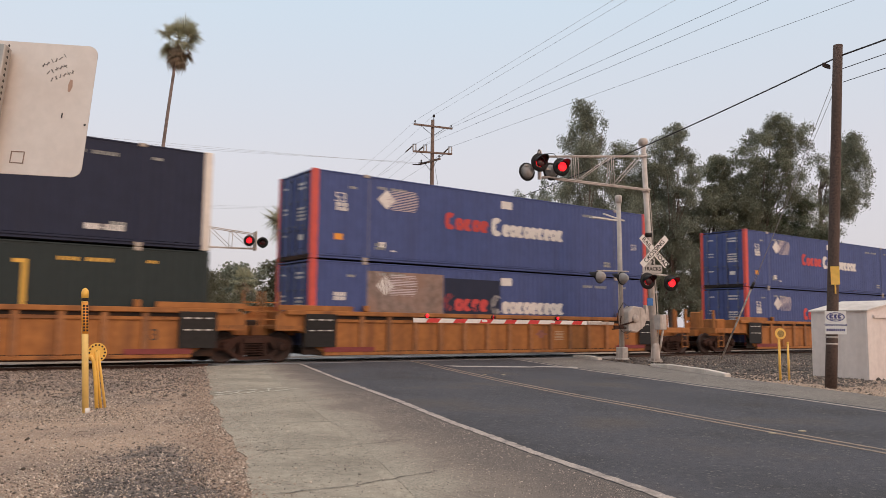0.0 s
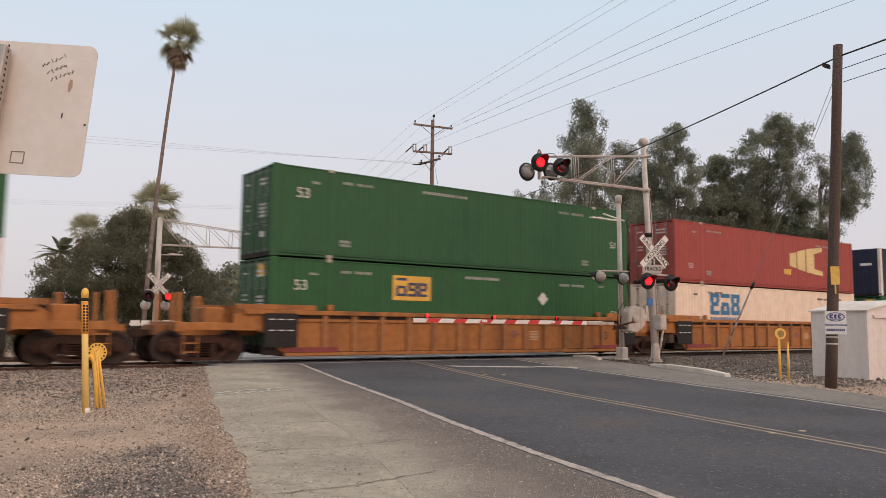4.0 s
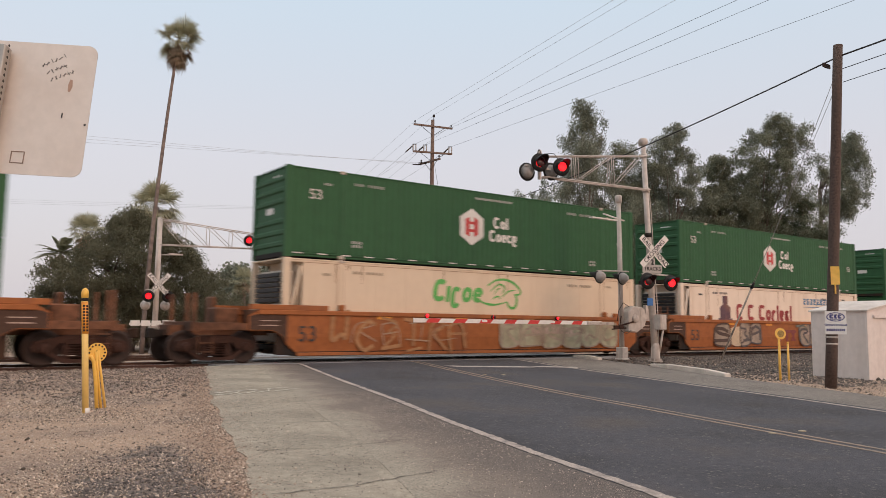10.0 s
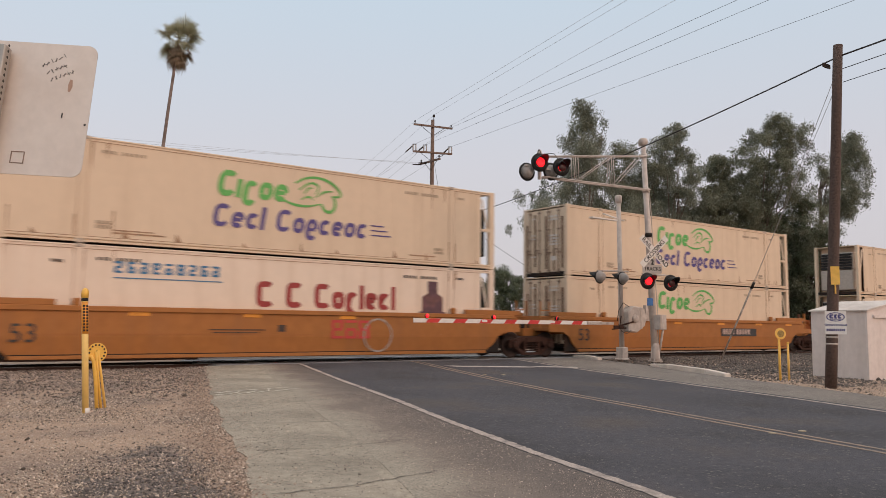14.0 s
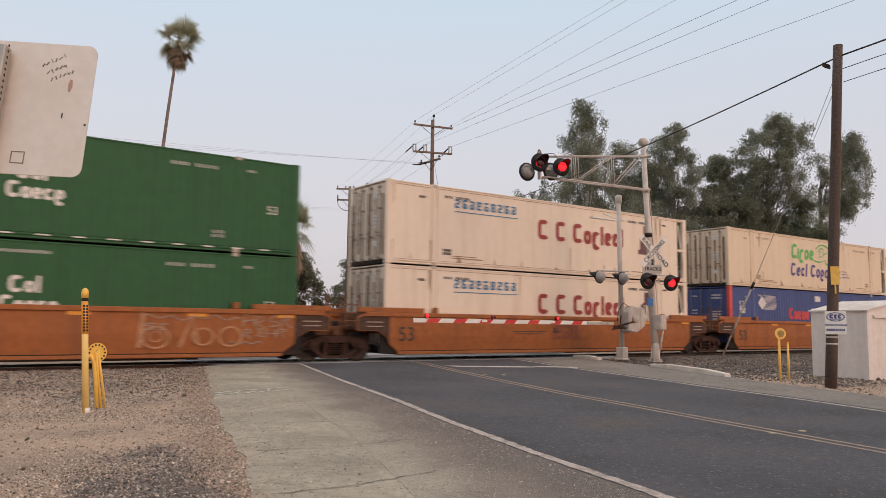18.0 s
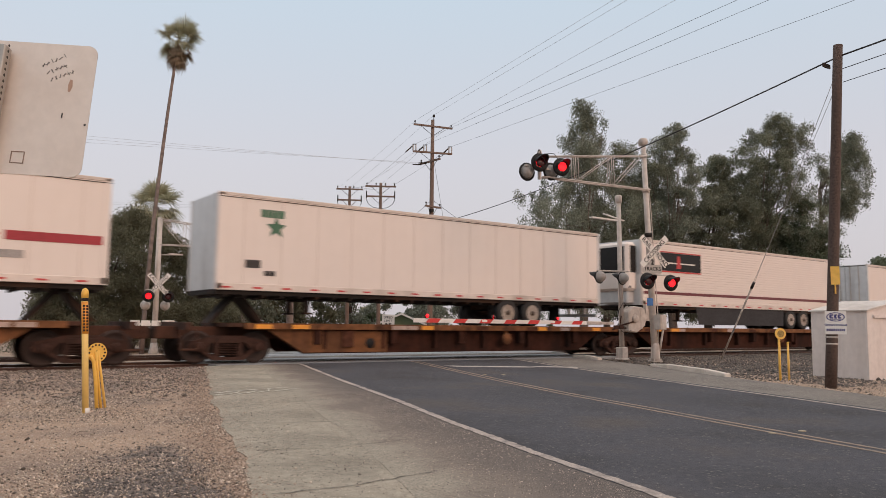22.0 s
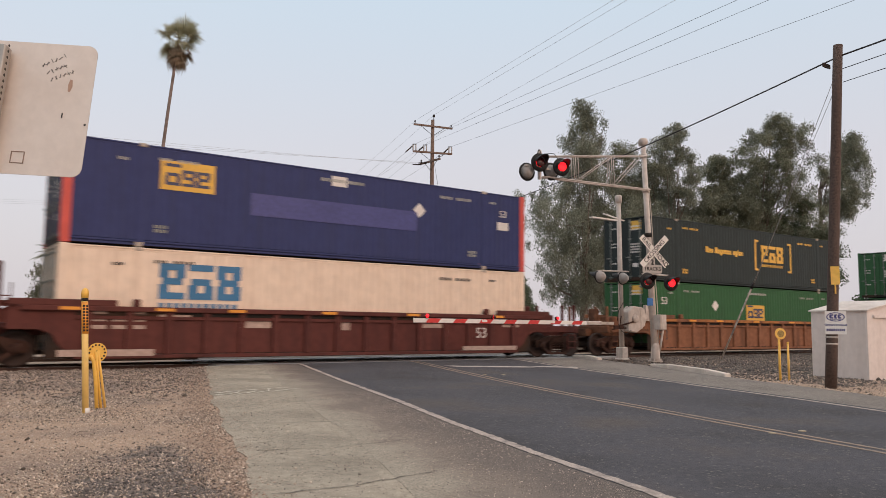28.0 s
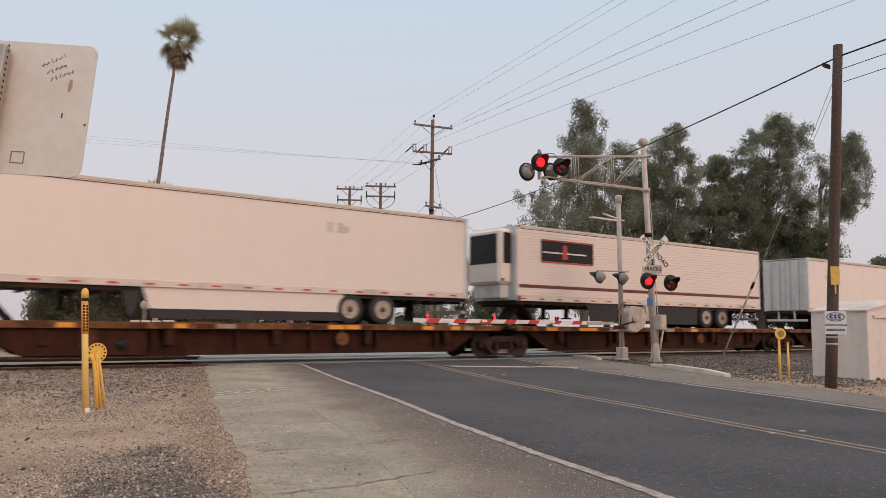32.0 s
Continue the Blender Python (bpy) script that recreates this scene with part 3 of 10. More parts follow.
def lamp_head(parent, c, facing, phase, size=1.0, lit_rows=None, back=True, pre=""):
    """A flashing light: round background plate, housing, hood, and inside a roundel with one lit and one dark face."""
    f = Vector(facing).normalized()
    c = Vector(c)
    r = 0.30 * size
    bm = bmesh.new()
    lathe(bm, c - f * 0.01, f, [(0, 0.16 * size), (0, r), (0.012, r), (0.012, 0.16 * size)], 28)
    head = part("lamp_head", bm, BLACK, parent, "black round background plate of a flashing light")
    bm = bmesh.new()
    lathe(bm, c - f * 0.26 * size, f, [(0, 0.05), (0.02, 0.13 * size), (0.22 * size, 0.165 * size), (0.30 * size, 0.165 * size)], 20)
    part("housing", bm, GALV if back else BLACK, head, "rounded lamp housing")
    # added black disc keeps the lit back face from glowing on the housing
    bm = bmesh.new()
    lathe(bm, c + f * 0.041 * size, f, [(0, 0.164 * size), (0.002, 0.164 * size)], 20)
    part("reflector_bowl", bm, BLACK, head, "added black disc that keeps the lamp's inside dark")
    hood(head, c, f, size)
    # turning roundel
    rad = 0.150 * size
    yaw_deg = math.degrees(math.atan2(f.y, f.x))
    bm = bmesh.new()
    lathe(bm, (0.012, 0, 0), (1, 0, 0), [(0, rad), (0.012, rad * 0.96), (0.03, rad * 0.6), (0.036, 0)], 24)
    n0 = len(bm.faces)
    lathe(bm, (-0.012, 0, 0), (-1, 0, 0), [(0, rad), (0.012, rad * 0.96), (0.03, rad * 0.6), (0.036, 0)], 24)
    bm.faces.ensure_lookup_table()
    for i, face in enumerate(bm.faces):
        face.material_index = 0 if i < n0 else 1
    me = mesh_of("roundel", bm, LAMP_ON)
    me.materials.append(LAMP_OFF)
    ob = part("roundel", me, None, head, "red lens, lit or dark in turn")
    FLASHERS.append((ob, c + f * 0.055 * size, yaw_deg, phase))
    return head


FLASHERS = []
FRONT = (-0.30, -0.95, 0)

bmx, bmy = 22.49, 18.06
mast = thing("crossing_signal_mast", pose(bmx, bmy, 0), "tall pale metal cantilever signal mast at the level crossing", "crossing signal", group="crossing signals")
z0 = rise(bmy)
bm = bmesh.new()
tube(bm, (0, 0, z0), (-0.21, 0.24, 7.95), 0.128, 0.088, 16)
part("pole", bm, GALV, mast, "pale tapered steel pole")
bm = bmesh.new()
for a_ in range(4):
    dx_, dy_ = 0.19 * math.cos(a_ * math.pi / 2 + 0.5), 0.19 * math.sin(a_ * math.pi / 2 + 0.5)
    tube(bm, (dx_, dy_, z0 - 0.05), (dx_, dy_, z0 + 0.12), 0.022, seg=6)
tube(bm, (0, 0, z0 + 0.01), (0, 0, z0 + 0.05), 0.25, 0.25, 16)
lathe(bm, (0, 0, z0 + 0.05), (0, 0, 1), [(0, 0.19), (0.10, 0.165), (0.50, 0.148), (0.62, 0.132)], 12)
part("pole_base", bm, GALV, mast, "flared cast base", bevel=0)
bm = bmesh.new()
lathe(bm, (-0.21, 0.24, 7.86), (0, 0, 1), [(0, 0.07), (0.03, 0.13), (0.10, 0.175), (0.21, 0.18), (0.29, 0.13), (0.32, 0)], 18)
part("bell", bm, GALV, mast, "round grey warning bell")
for z in (7.5, 6.2, 4.55):
    bm = bmesh.new()
    tube(bm, (-0.21 * z / 8, 0.24 * z / 8, z - 0.08), (-0.21 * z / 8, 0.24 * z / 8, z + 0.08), 0.15 - 0.004 * z, 0.15 - 0.004 * z, 14)
    part("clamp", bm, DARK if z < 5 else GALV, mast)
# cantilever arm: paired chords, posts and diagonals
TIPX = -6.3
DY = 0.10


def chord(name, a, b, r):
    bm = bmesh.new()
    for dy in (-DY, DY):
        tube(bm, (a[0], dy + 0.04, a[1]), (b[0], dy + 0.04, b[1]), r, seg=8)
    part(name, bm, GALV, mast)


chord("top_chord", (-0.30, 7.44), (-5.55, 6.70), 0.020)
chord("bottom_chord", (-0.22, 6.20), (-5.55, 6.03), 0.026)
for xb, xt in ((-4.02, -4.06), (-3.90, -3.94), (-2.26, -2.28), (-2.12, -2.20)):
    chord("truss_post", (xb, 6.20 - 0.032 * (-0.22 - xb)), (xt, 7.44 - 0.141 * (-0.30 - xt)), 0.013)
for a, b in (((-3.86, 6.10), (-2.25, 7.14)), ((-2.09, 6.14), (-0.75, 7.30))):
    chord("truss_brace", a, b, 0.014)
bm = bmesh.new()
box(bm, TIPX + 0.05, TIPX + 1.9, -0.05, 0.05, 6.28, 6.35)
box(bm, TIPX + 0.62, TIPX + 0.70, -0.05, 0.05, 5.93, 6.75)
part("lamp_bracket", bm, GALV, mast)
bm = bmesh.new()
tube(bm, (TIPX + 0.66, 0, 6.72), (TIPX + 0.66, 0, 6.90), 0.09, 0.06, 10)
part("junction_cap", bm, GALV, mast)
bm = bmesh.new()
pipe(bm, [(TIPX + 0.66, -0.06, 6.8), (TIPX + 0.45, -0.2, 6.86), (TIPX + 0.30, -0.25, 6.6)], 0.012, 6)
pipe(bm, [(TIPX + 0.7, -0.06, 6.75), (TIPX + 1.1, -0.2, 6.82), (TIPX + 1.35, -0.25, 6.55)], 0.012, 6)
part("lamp_cable", bm, BLACK, mast, "short black cables to the lamps")["kind"] = "stuff"
bm = bmesh.new()
pipe(bm, [(0.13, -0.05, 0.4), (0.12, -0.05, 1.6), (0.02, 0.0, 3.4), (0.0, 0.08, 5.2), (-0.06, 0.12, 6.2)], 0.018, 6)
part("riser_conduit", bm, GALV, mast)
lamp_head(mast, (16.58 - bmx, -0.30, 6.40), FRONT, 0)
lamp_head(mast, (17.54 - bmx, -0.30, 6.38), FRONT, 1)
for dx, dz in ((16.40 - bmx, 6.14), (17.45 - bmx, 6.28)):
    bm = bmesh.new()
    f2 = Vector((0.15, 0.99, 0))
    lathe(bm, Vector((dx, 0.10, dz)), f2, [(0, 0.20), (0, 0.30), (0.015, 0.30), (0.015, 0.1)], 22)
    rl = part("rear_lamp", bm, BLACK, mast, "flashing light that faces away")
    bm = bmesh.new()
    lathe(bm, Vector((dx, 0.10, dz)), f2, [(-0.20, 0.03), (-0.19, 0.12), (-0.10, 0.19), (0, 0.235)], 22)
    part("lamp_dome", bm, surf("grey_lamp_back", (0.30, 0.275, 0.255), 0.5, var=0.15), rl, "grey domed back")
lamp_head(mast, (21.78 - bmx, -0.28, 2.84), FRONT, 0)
lamp_head(mast, (23.07 - bmx, -0.28, 2.82), FRONT, 1)
bm = bmesh.new()
tube(bm, (-0.78, -0.1, 3.1), (0.70, -0.1, 3.1), 0.03, seg=8)
for x in (-0.71, 0.58):
    tube(bm, (x, -0.1, 3.1), (x, -0.16, 2.9), 0.03, seg=8)
part("lamp_crossarm", bm, GALV, mast)["kind"] = "stuff"
# crossbuck
XF = Matrix.Translation((-0.22, -0.2, 3.93)) @ Matrix.Rotation(math.atan2(-0.42, 0.9) * 0.75, 4, "Z") @ Matrix.Rotation(radians(90), 4, "X")
for a, body in ((-45, "RAIL ROAD"), (45, "CROSSING")):
    bm = bmesh.new()
    box(bm, -0.74, 0.74, -0.115, 0.115, -0.003 if a > 0 else -0.012, 0.006 if a > 0 else -0.004)
    ob = part("crossbuck_blade", bm, WHITE, mast, "white crossbuck blade with black letters", bevel=0.002)
    ob.matrix_basis = XF @ Matrix.Rotation(radians(a), 4, "Z")
    if a > 0:
        writing("letters", "CROSSING", 0.235, BLACK, ob, pose(0, 0, 0.010), 0.003)
    else:
        writing("letters", "RAIL", 0.235, BLACK, ob, pose(-0.42, 0, 0.000), 0.003)
        writing("letters", "ROAD", 0.235, BLACK, ob, pose(0.42, 0, 0.000), 0.003)
bm = bmesh.new()
prism(bm, [(-0.40, -0.16), (-0.33, -0.20), (0.33, -0.20), (0.40, -0.16), (0.40, 0.10), (0.12, 0.12), (0.12, 0.34), (-0.12, 0.34), (-0.12, 0.12), (-0.40, 0.10)], 0, 0.006)
ob = part("track_count_sign", bm, surf("greyed_sign_paint", (0.42, 0.39, 0.36), 0.6, var=0.1), mast, "weathered grey-white sign for the number of tracks")
ob.matrix_basis = Matrix.Translation((-0.30, -0.165, 3.33)) @ Matrix.Rotation(math.atan2(-0.42, 0.9) * 0.75, 4, "Z")
writing("letters", "TRACKS", 0.185, BLACK, ob, pose(0, -0.008, -0.04, 90), 0.002)
writing("letters", "2", 0.26, BLACK, ob, pose(0, -0.008, 0.20, 90), 0.01)
# boxes on the mast
bm = bmesh.new()
box(bm, -0.10, 0.26, -0.32, -0.02, 1.12, 1.66)
part("equipment_box", bm, GALV, mast, "grey steel equipment box", bevel=0.02)
bm = bmesh.new()
tube(bm, (0.2, -0.2, 1.15), (0.1, -0.1, 0.3), 0.04, seg=8)
part("conduit", bm, GALV, mast)
bm = bmesh.new()
box(bm, -0.66, -0.36, -0.22, -0.2, 1.97, 2.24)
part("notice_plate", bm, surf("blue_plate", (0.03, 0.13, 0.36), 0.4), mast, "small blue notice plate", bevel=0.004)

# gate mast with lowered arm
gxm, gym = 22.40, 19.53
gate = thing("crossing_gate", pose(gxm, gym, 0), "lowered crossing gate with red and white striped arm", "crossing gate")
bm = bmesh.new()
tube(bm, (0, 0, 0.0), (-0.10, 0, 5.95), 0.10, 0.085, 14)
part("pole", bm, GALV, gate, "slim pale steel pole")
bm = bmesh.new()
pipe(bm, [(-0.14, -0.02, 0.5), (-0.16, -0.02, 1.6), (-0.19, -0.02, 3.2)], 0.02, 6)
part("riser_conduit", bm, GALV, gate)
bm = bmesh.new()
lathe(bm, (-0.10, 0, 5.9), (0, 0, 1), [(0, 0.10), (0.02, 0.13), (0.26, 0.13), (0.30, 0.08), (0.31, 0)], 14)
part("pole_cap", bm, GALV, gate, "grey weathered cap")
bm = bmesh.new()
box(bm, -0.16, 0.17, -0.17, 0.17, -0.02, 0.46)
box(bm, -0.2, 0.21, -0.2, 0.2, -0.03, 0.05)
part("base_box", bm, GALV, gate, "cast base of the gate mast", bevel=0.03)
bm = bmesh.new()
tube(bm, (-1.0, -0.05, 5.40), (0.2, 0.0, 5.24), 0.03, seg=8)
box(bm, -1.72, -0.35, -0.18, -0.02, 5.17, 5.22)
part("side_arm", bm, WHITE, gate, "small pale bracket arm")
bm = bmesh.new()
tube(bm, (-1.42, -0.1, 3.25), (0.3, -0.1, 3.3), 0.028, seg=8)
part("lamp_crossarm", bm, GALV, gate)
for x in (-1.30, -0.06):
    bm = bmesh.new()
    lathe(bm, Vector((x, -0.12, 3.03)), Vector((0.0, 1.0, 0)), [(0, 0.16), (0, 0.25), (0.015, 0.25), (0.03, 0.16)], 22)
    rl = part("rear_lamp", bm, BLACK, gate, "flashing light that faces away")
    bm = bmesh.new()
    hood(rl, Vector((x, -0.12, 3.03)), Vector((0.0, 1.0, 0)))
    lathe(bm, Vector((x, -0.12, 3.03)), Vector((0.0, 1.0, 0)), [(-0.24, 0.03), (-0.225, 0.10), (-0.12, 0.175), (-0.03, 0.21), (0.0, 0.215)], 22)
    part("lamp_dome", bm, surf("grey_lamp_back", (0.30, 0.275, 0.255), 0.5, var=0.15), rl, "grey domed back")
bm = bmesh.new()
prism(bm, [(0.05, 1.05), (0.55, 1.0), (1.0, 1.25), (1.15, 1.62), (0.9, 1.95), (0.35, 2.0), (0.05, 1.75)], -0.28, 0.12)
part("mechanism_housing", bm, GALV, gate, "rounded grey gate mechanism housing", bevel=0.03)
bm = bmesh.new()
box(bm, 1.0, 1.55, -0.2, -0.12, 1.45, 1.9)
box(bm, 1.1, 1.22, -0.24, -0.1, 1.5, 2.05)
box(bm, 1.32, 1.44, -0.24, -0.1, 1.5, 2.05)
part("counterweight", bm, GALV, gate, "slotted counterweight plates", bevel=0.008)
bm = bmesh.new()
tube(bm, (-0.5, -0.2, 1.22), (0.4, -0.3, 1.42), 0.032, seg=8)
tube(bm, (-0.6, -0.05, 1.12), (0.2, -0.2, 1.18), 0.022, seg=8)
tube(bm, (-0.35, -0.2, 1.15), (-0.25, -0.2, 1.62), 0.02, seg=8)
box(bm, -0.75, -0.25, -0.32, -0.26, 1.14, 1.26)
part("arm_bracket", bm, TRUCK, gate, "dark pivot bracket of the gate arm")
bm = bmesh.new()
lathe(bm, (0.42, -0.28, 1.52), (0, -1, 0), [(0, 0.16), (0.06, 0.15), (0.08, 0.05)], 18)
box(bm, 0.75, 0.82, -0.30, -0.28, 1.15, 1.85)
part("hub_cover", bm, GALV, gate, "round cover of the gate shaft")
bm = bmesh.new()
pipe(bm, [(0.1, -0.3, 1.95), (-0.3, -0.34, 2.1), (-0.55, -0.34, 1.8), (-0.62, -0.33, 1.42)], 0.014, 6)
pipe(bm, [(0.2, -0.3, 1.1), (-0.1, -0.34, 0.95), (-0.4, -0.34, 1.05), (-0.55, -0.33, 1.3)], 0.012, 6)
part("arm_cable", bm, BLACK, gate, "loose black lamp cables")["kind"] = "stuff"
A0, A1 = 20.99 - gxm, 12.81 - gxm
bm = bmesh.new()
vs = box(bm, A1, A0, -0.30, -0.27, 1.27, 1.40)
part("gate_arm", bm, WHITE, gate, "long white gate arm with slanting red bands", bevel=0.004)
for k in range(7):
    x = A1 + 0.44 + k * 1.034
    bm = bmesh.new()
    prism(bm, [(x, 1.272), (x + 0.46, 1.272), (x + 0.58, 1.398), (x + 0.12, 1.398)], -0.306, -0.301)
    part("red_band", bm, RED_REFL, gate)
for x in (A1 + 2.62, A1 + 5.62):
    bm = bmesh.new()
    box(bm, x, x + 0.22, -0.309, -0.3065, 1.31, 1.385)
    part("arm_label", bm, WHITE, gate, "small white label on the arm")
bm = bmesh.new()
box(bm, A0 - 0.75, A0 + 0.62, -0.325, -0.308, 1.285, 1.385)
for q in range(5):
    lathe(bm, (A0 - 0.6 + 0.28 * q, -0.325, 1.335), (0, -1, 0), [(0, 0.02), (0.015, 0.016)], 6)
part("arm_adaptor", bm, GALV, gate, "grey bolted arm adaptor")
for px_, lit in ((13.29, "steady"), (15.9, 0), (18.73, 1)):
    x = px_ - gxm
    bm = bmesh.new()
    box(bm, x - 0.04, x + 0.04, -0.33, -0.25, 1.40, 1.42)
    part("arm_lamp_base", bm, BLACK, gate)
    bm = bmesh.new()
    lathe(bm, (x, -0.24, 1.475), (0, -1, 0), [(0, 0.045), (0.04, 0.062), (0.09, 0.062)], 14)
    part("arm_lamp", bm, BLACK, gate, "small red lamp on the gate arm")
    if lit == "steady":
        bm = bmesh.new()
        lathe(bm, (x, -0.33, 1.475), (0, -1, 0), [(0, 0.06), (0.02, 0.055), (0.035, 0.03), (0.04, 0)], 16)
        part("arm_lens", bm, LAMP_ON, gate, "lit red lens")
    else:
        bm = bmesh.new()
        r_ = 0.056
        lathe(bm, (0.006, 0, 0), (1, 0, 0), [(0, r_), (0.01, r_ * 0.95), (0.025, 0.03), (0.03, 0)], 16)
        n0 = len(bm.faces)
        lathe(bm, (-0.006, 0, 0), (-1, 0, 0), [(0, r_), (0.01, r_ * 0.95), (0.025, 0.03), (0.03, 0)], 16)
        bm.faces.ensure_lookup_table()
        for i, face in enumerate(bm.faces):
            face.material_index = 0 if i < n0 else 1
        me = mesh_of("arm_lens", bm, LAMP_ON)
        me.materials.append(LAMP_OFF)
        ob = part("arm_lens", me, None, gate, "red lens, lit or dark in turn")
        FLASHERS.append((ob, Vector((x, -0.36, 1.475)), -90.0, lit))

# the signal on the far side of the tracks
fx, fy = 11.13, 40.5
fm = thing("crossing_signal_mast", pose(fx, fy, rise(fy)), "pale cantilever signal mast beyond the tracks", "crossing signal", group="crossing signals")
bm = bmesh.new()
tube(bm, (0, 0, -0.1), (0.02, 0, 7.02), 0.15, 0.13, 14)
part("pole", bm, GALV, fm, "pale tapered steel pole")
bm = bmesh.new()
lathe(bm, (0, 0, -0.1), (0, 0, 1), [(0, 0.3), (0.4, 0.2), (0.7, 0.16)], 12)
part("pole_base", bm, GALV, fm)
for z_a, z_b, nm in ((6.95, 6.55, "top_chord"), (5.62, 5.75, "bottom_chord")):
    bm = bmesh.new()
    for dy in (-0.25, 0.25):
        tube(bm, (0, dy, z_a), (5.2, dy, z_b), 0.026, seg=6)
    part(nm, bm, GALV, fm)
for k in range(4):
    bm = bmesh.new()
    x = 1.3 + k * 1.25
    for dy in (-0.25, 0.25):
        tube(bm, (x, dy, 5.62 + 0.025 * x), (x, dy, 6.95 - 0.077 * x), 0.016, seg=6)
        tube(bm, (x, dy, 5.62 + 0.025 * x), (x - 1.25, dy, 6.95 - 0.077 * (x - 1.25)), 0.015, seg=6)
    part("truss_post", bm, GALV, fm)
bm = bmesh.new()
box(bm, 5.13, 5.19, -0.3, 0.1, 5.65, 6.7)
tube(bm, (4.6, -0.2, 6.2), (5.7, -0.2, 6.2), 0.03, seg=6)
part("lamp_bracket", bm, GALV, fm)
lamp_head(fm, (4.72, -0.35, 6.15), (-0.35, -0.93, 0), 1)
lamp_head(fm, (5.50, -0.35, 6.10), (-0.35, -0.93, 0), 0)
lamp_head(fm, (-0.46, -0.30, 2.95), (-0.25, -0.96, 0), 1)
lamp_head(fm, (0.52, -0.30, 2.95), (-0.25, -0.96, 0), 0)
for x in (-0.46, 0.52):
    bm = bmesh.new()
    lathe(bm, Vector((x, 0.2, 2.5)), Vector((0, -1, 0)), [(0, 0.25), (0.02, 0.26), (0.12, 0.16), (0.2, 0.1), (0.21, 0)], 16)
    part("rear_lamp", bm, GALV, fm, "pale back of a flashing light that faces away")
bm = bmesh.new()
tube(bm, (-0.55, -0.1, 3.28), (0.6, -0.1, 3.28), 0.03, seg=6)
tube(bm, (0.1, 0, 5.1), (1.2, -0.1, 5.15), 0.03, seg=6)
box(bm, 0.5, 1.2, -0.2, 0, 5.12, 5.2)
part("lamp_crossarm", bm, GALV, fm)["kind"] = "stuff"
XG = Matrix.Translation((0.05, -0.2, 3.54)) @ Matrix.Rotation(radians(-14), 4, "Z") @ Matrix.Rotation(radians(90), 4, "X")
for a in (-48, 48):
    bm = bmesh.new()
    box(bm, -0.74, 0.74, -0.115, 0.115, -0.003 if a > 0 else -0.012, 0.006 if a > 0 else -0.004)
    ob = part("crossbuck_blade", bm, WHITE, fm, "white crossbuck blade with black letters", bevel=0.002)
    ob.matrix_basis = XG @ Matrix.Rotation(radians(a), 4, "Z")
    if a > 0:
        writing("letters", "CROSSING", 0.255, BLACK, ob, pose(0, 0, 0.010))
    else:
        writing("letters", "RAIL", 0.255, BLACK, ob, pose(-0.42, 0, 0))
        writing("letters", "ROAD", 0.255, BLACK, ob, pose(0.42, 0, 0))
bm = bmesh.new()
box(bm, -0.3, 0.3, -0.35, 0.1, 0.9, 1.6)
part("equipment_box", bm, GALV, fm, bevel=0.03)
# its gate, lowered across the far lane
fg = thing("crossing_gate", pose(fx + 0.25, fy - 1.2, rise(fy)), "lowered crossing gate arm beyond the tracks", "crossing gate")
bm = bmesh.new()
tube(bm, (0, 0, -0.1), (0, 0, 1.5), 0.09, 0.09, 12)
part("stub_pole", bm, GALV, fg)
bm = bmesh.new()
box(bm, -0.2, 0.35, -0.2, 0.2, 1.05, 1.75)
part("mechanism_housing", bm, GALV, fg, bevel=0.05)
bm = bmesh.new()
for k in range(3):
    box(bm, -1.75 + 0.5 * k, -1.32 + 0.5 * k, -0.1, 0.0, 1.45, 1.72)
box(bm, -1.8, 0.0, -0.02, 0.03, 1.5, 1.6)
part("counterweight", bm, WHITE, fg, "pale counterweight plates", bevel=0.01)
bm = bmesh.new()
box(bm, 0.35, 6.0, -0.02, 0.02, 1.30, 1.42)
part("gate_arm", bm, WHITE, fg, "white gate arm with red bands")
for k in range(6):
    bm = bmesh.new()
    prism(bm, [(0.8 + k * 0.85, 1.302), (1.2 + k * 0.85, 1.302), (1.1 + k * 0.85, 1.418), (0.7 + k * 0.85, 1.418)], -0.026, -0.021)
    part("red_band", bm, RED_REFL, fg)
for x in (3.0, 5.8):
    bm = bmesh.new()
    lathe(bm, (x, -0.03, 1.49), (0, -1, 0), [(0, 0.06), (0.02, 0.055), (0.035, 0.03), (0.04, 0)], 14)
    part("arm_lens", bm, LAMP_ON, fg, "lit red lens")


# ---- roadside things ----
# back of a road sign on a perforated post, near the camera
SIGN_BACK = surf("bare_sign_aluminium", (0.66, 0.59, 0.53), 0.42, 0.3, var=0.04, fine=30, coarse=1.8, stain=(0.50, 0.40, 0.33), amount=0.4, bump=0.04)
sg = thing("road_sign", pose(0.30, 3.46, 0), "pale bare aluminium back of a road sign on a perforated post", "road sign")
SGX = Matrix.Rotation(radians(-32), 4, "Z") @ Matrix.Rotation(radians(1.93), 4, "Y") @ Matrix.Rotation(radians(-6.44), 4, "X")


def round_rect(w, h, r, n=8):
    out = []
    for cx, cz, a0 in ((w - r, -h + r, -90), (w - r, h - r, 0), (-w + r, h - r, 90), (-w + r, -h + r, 180)):
        out += [(cx + r * math.cos(radians(a0 + 90 * k / n)), cz + r * math.sin(radians(a0 + 90 * k / n))) for k in range(n + 1)]
    return out


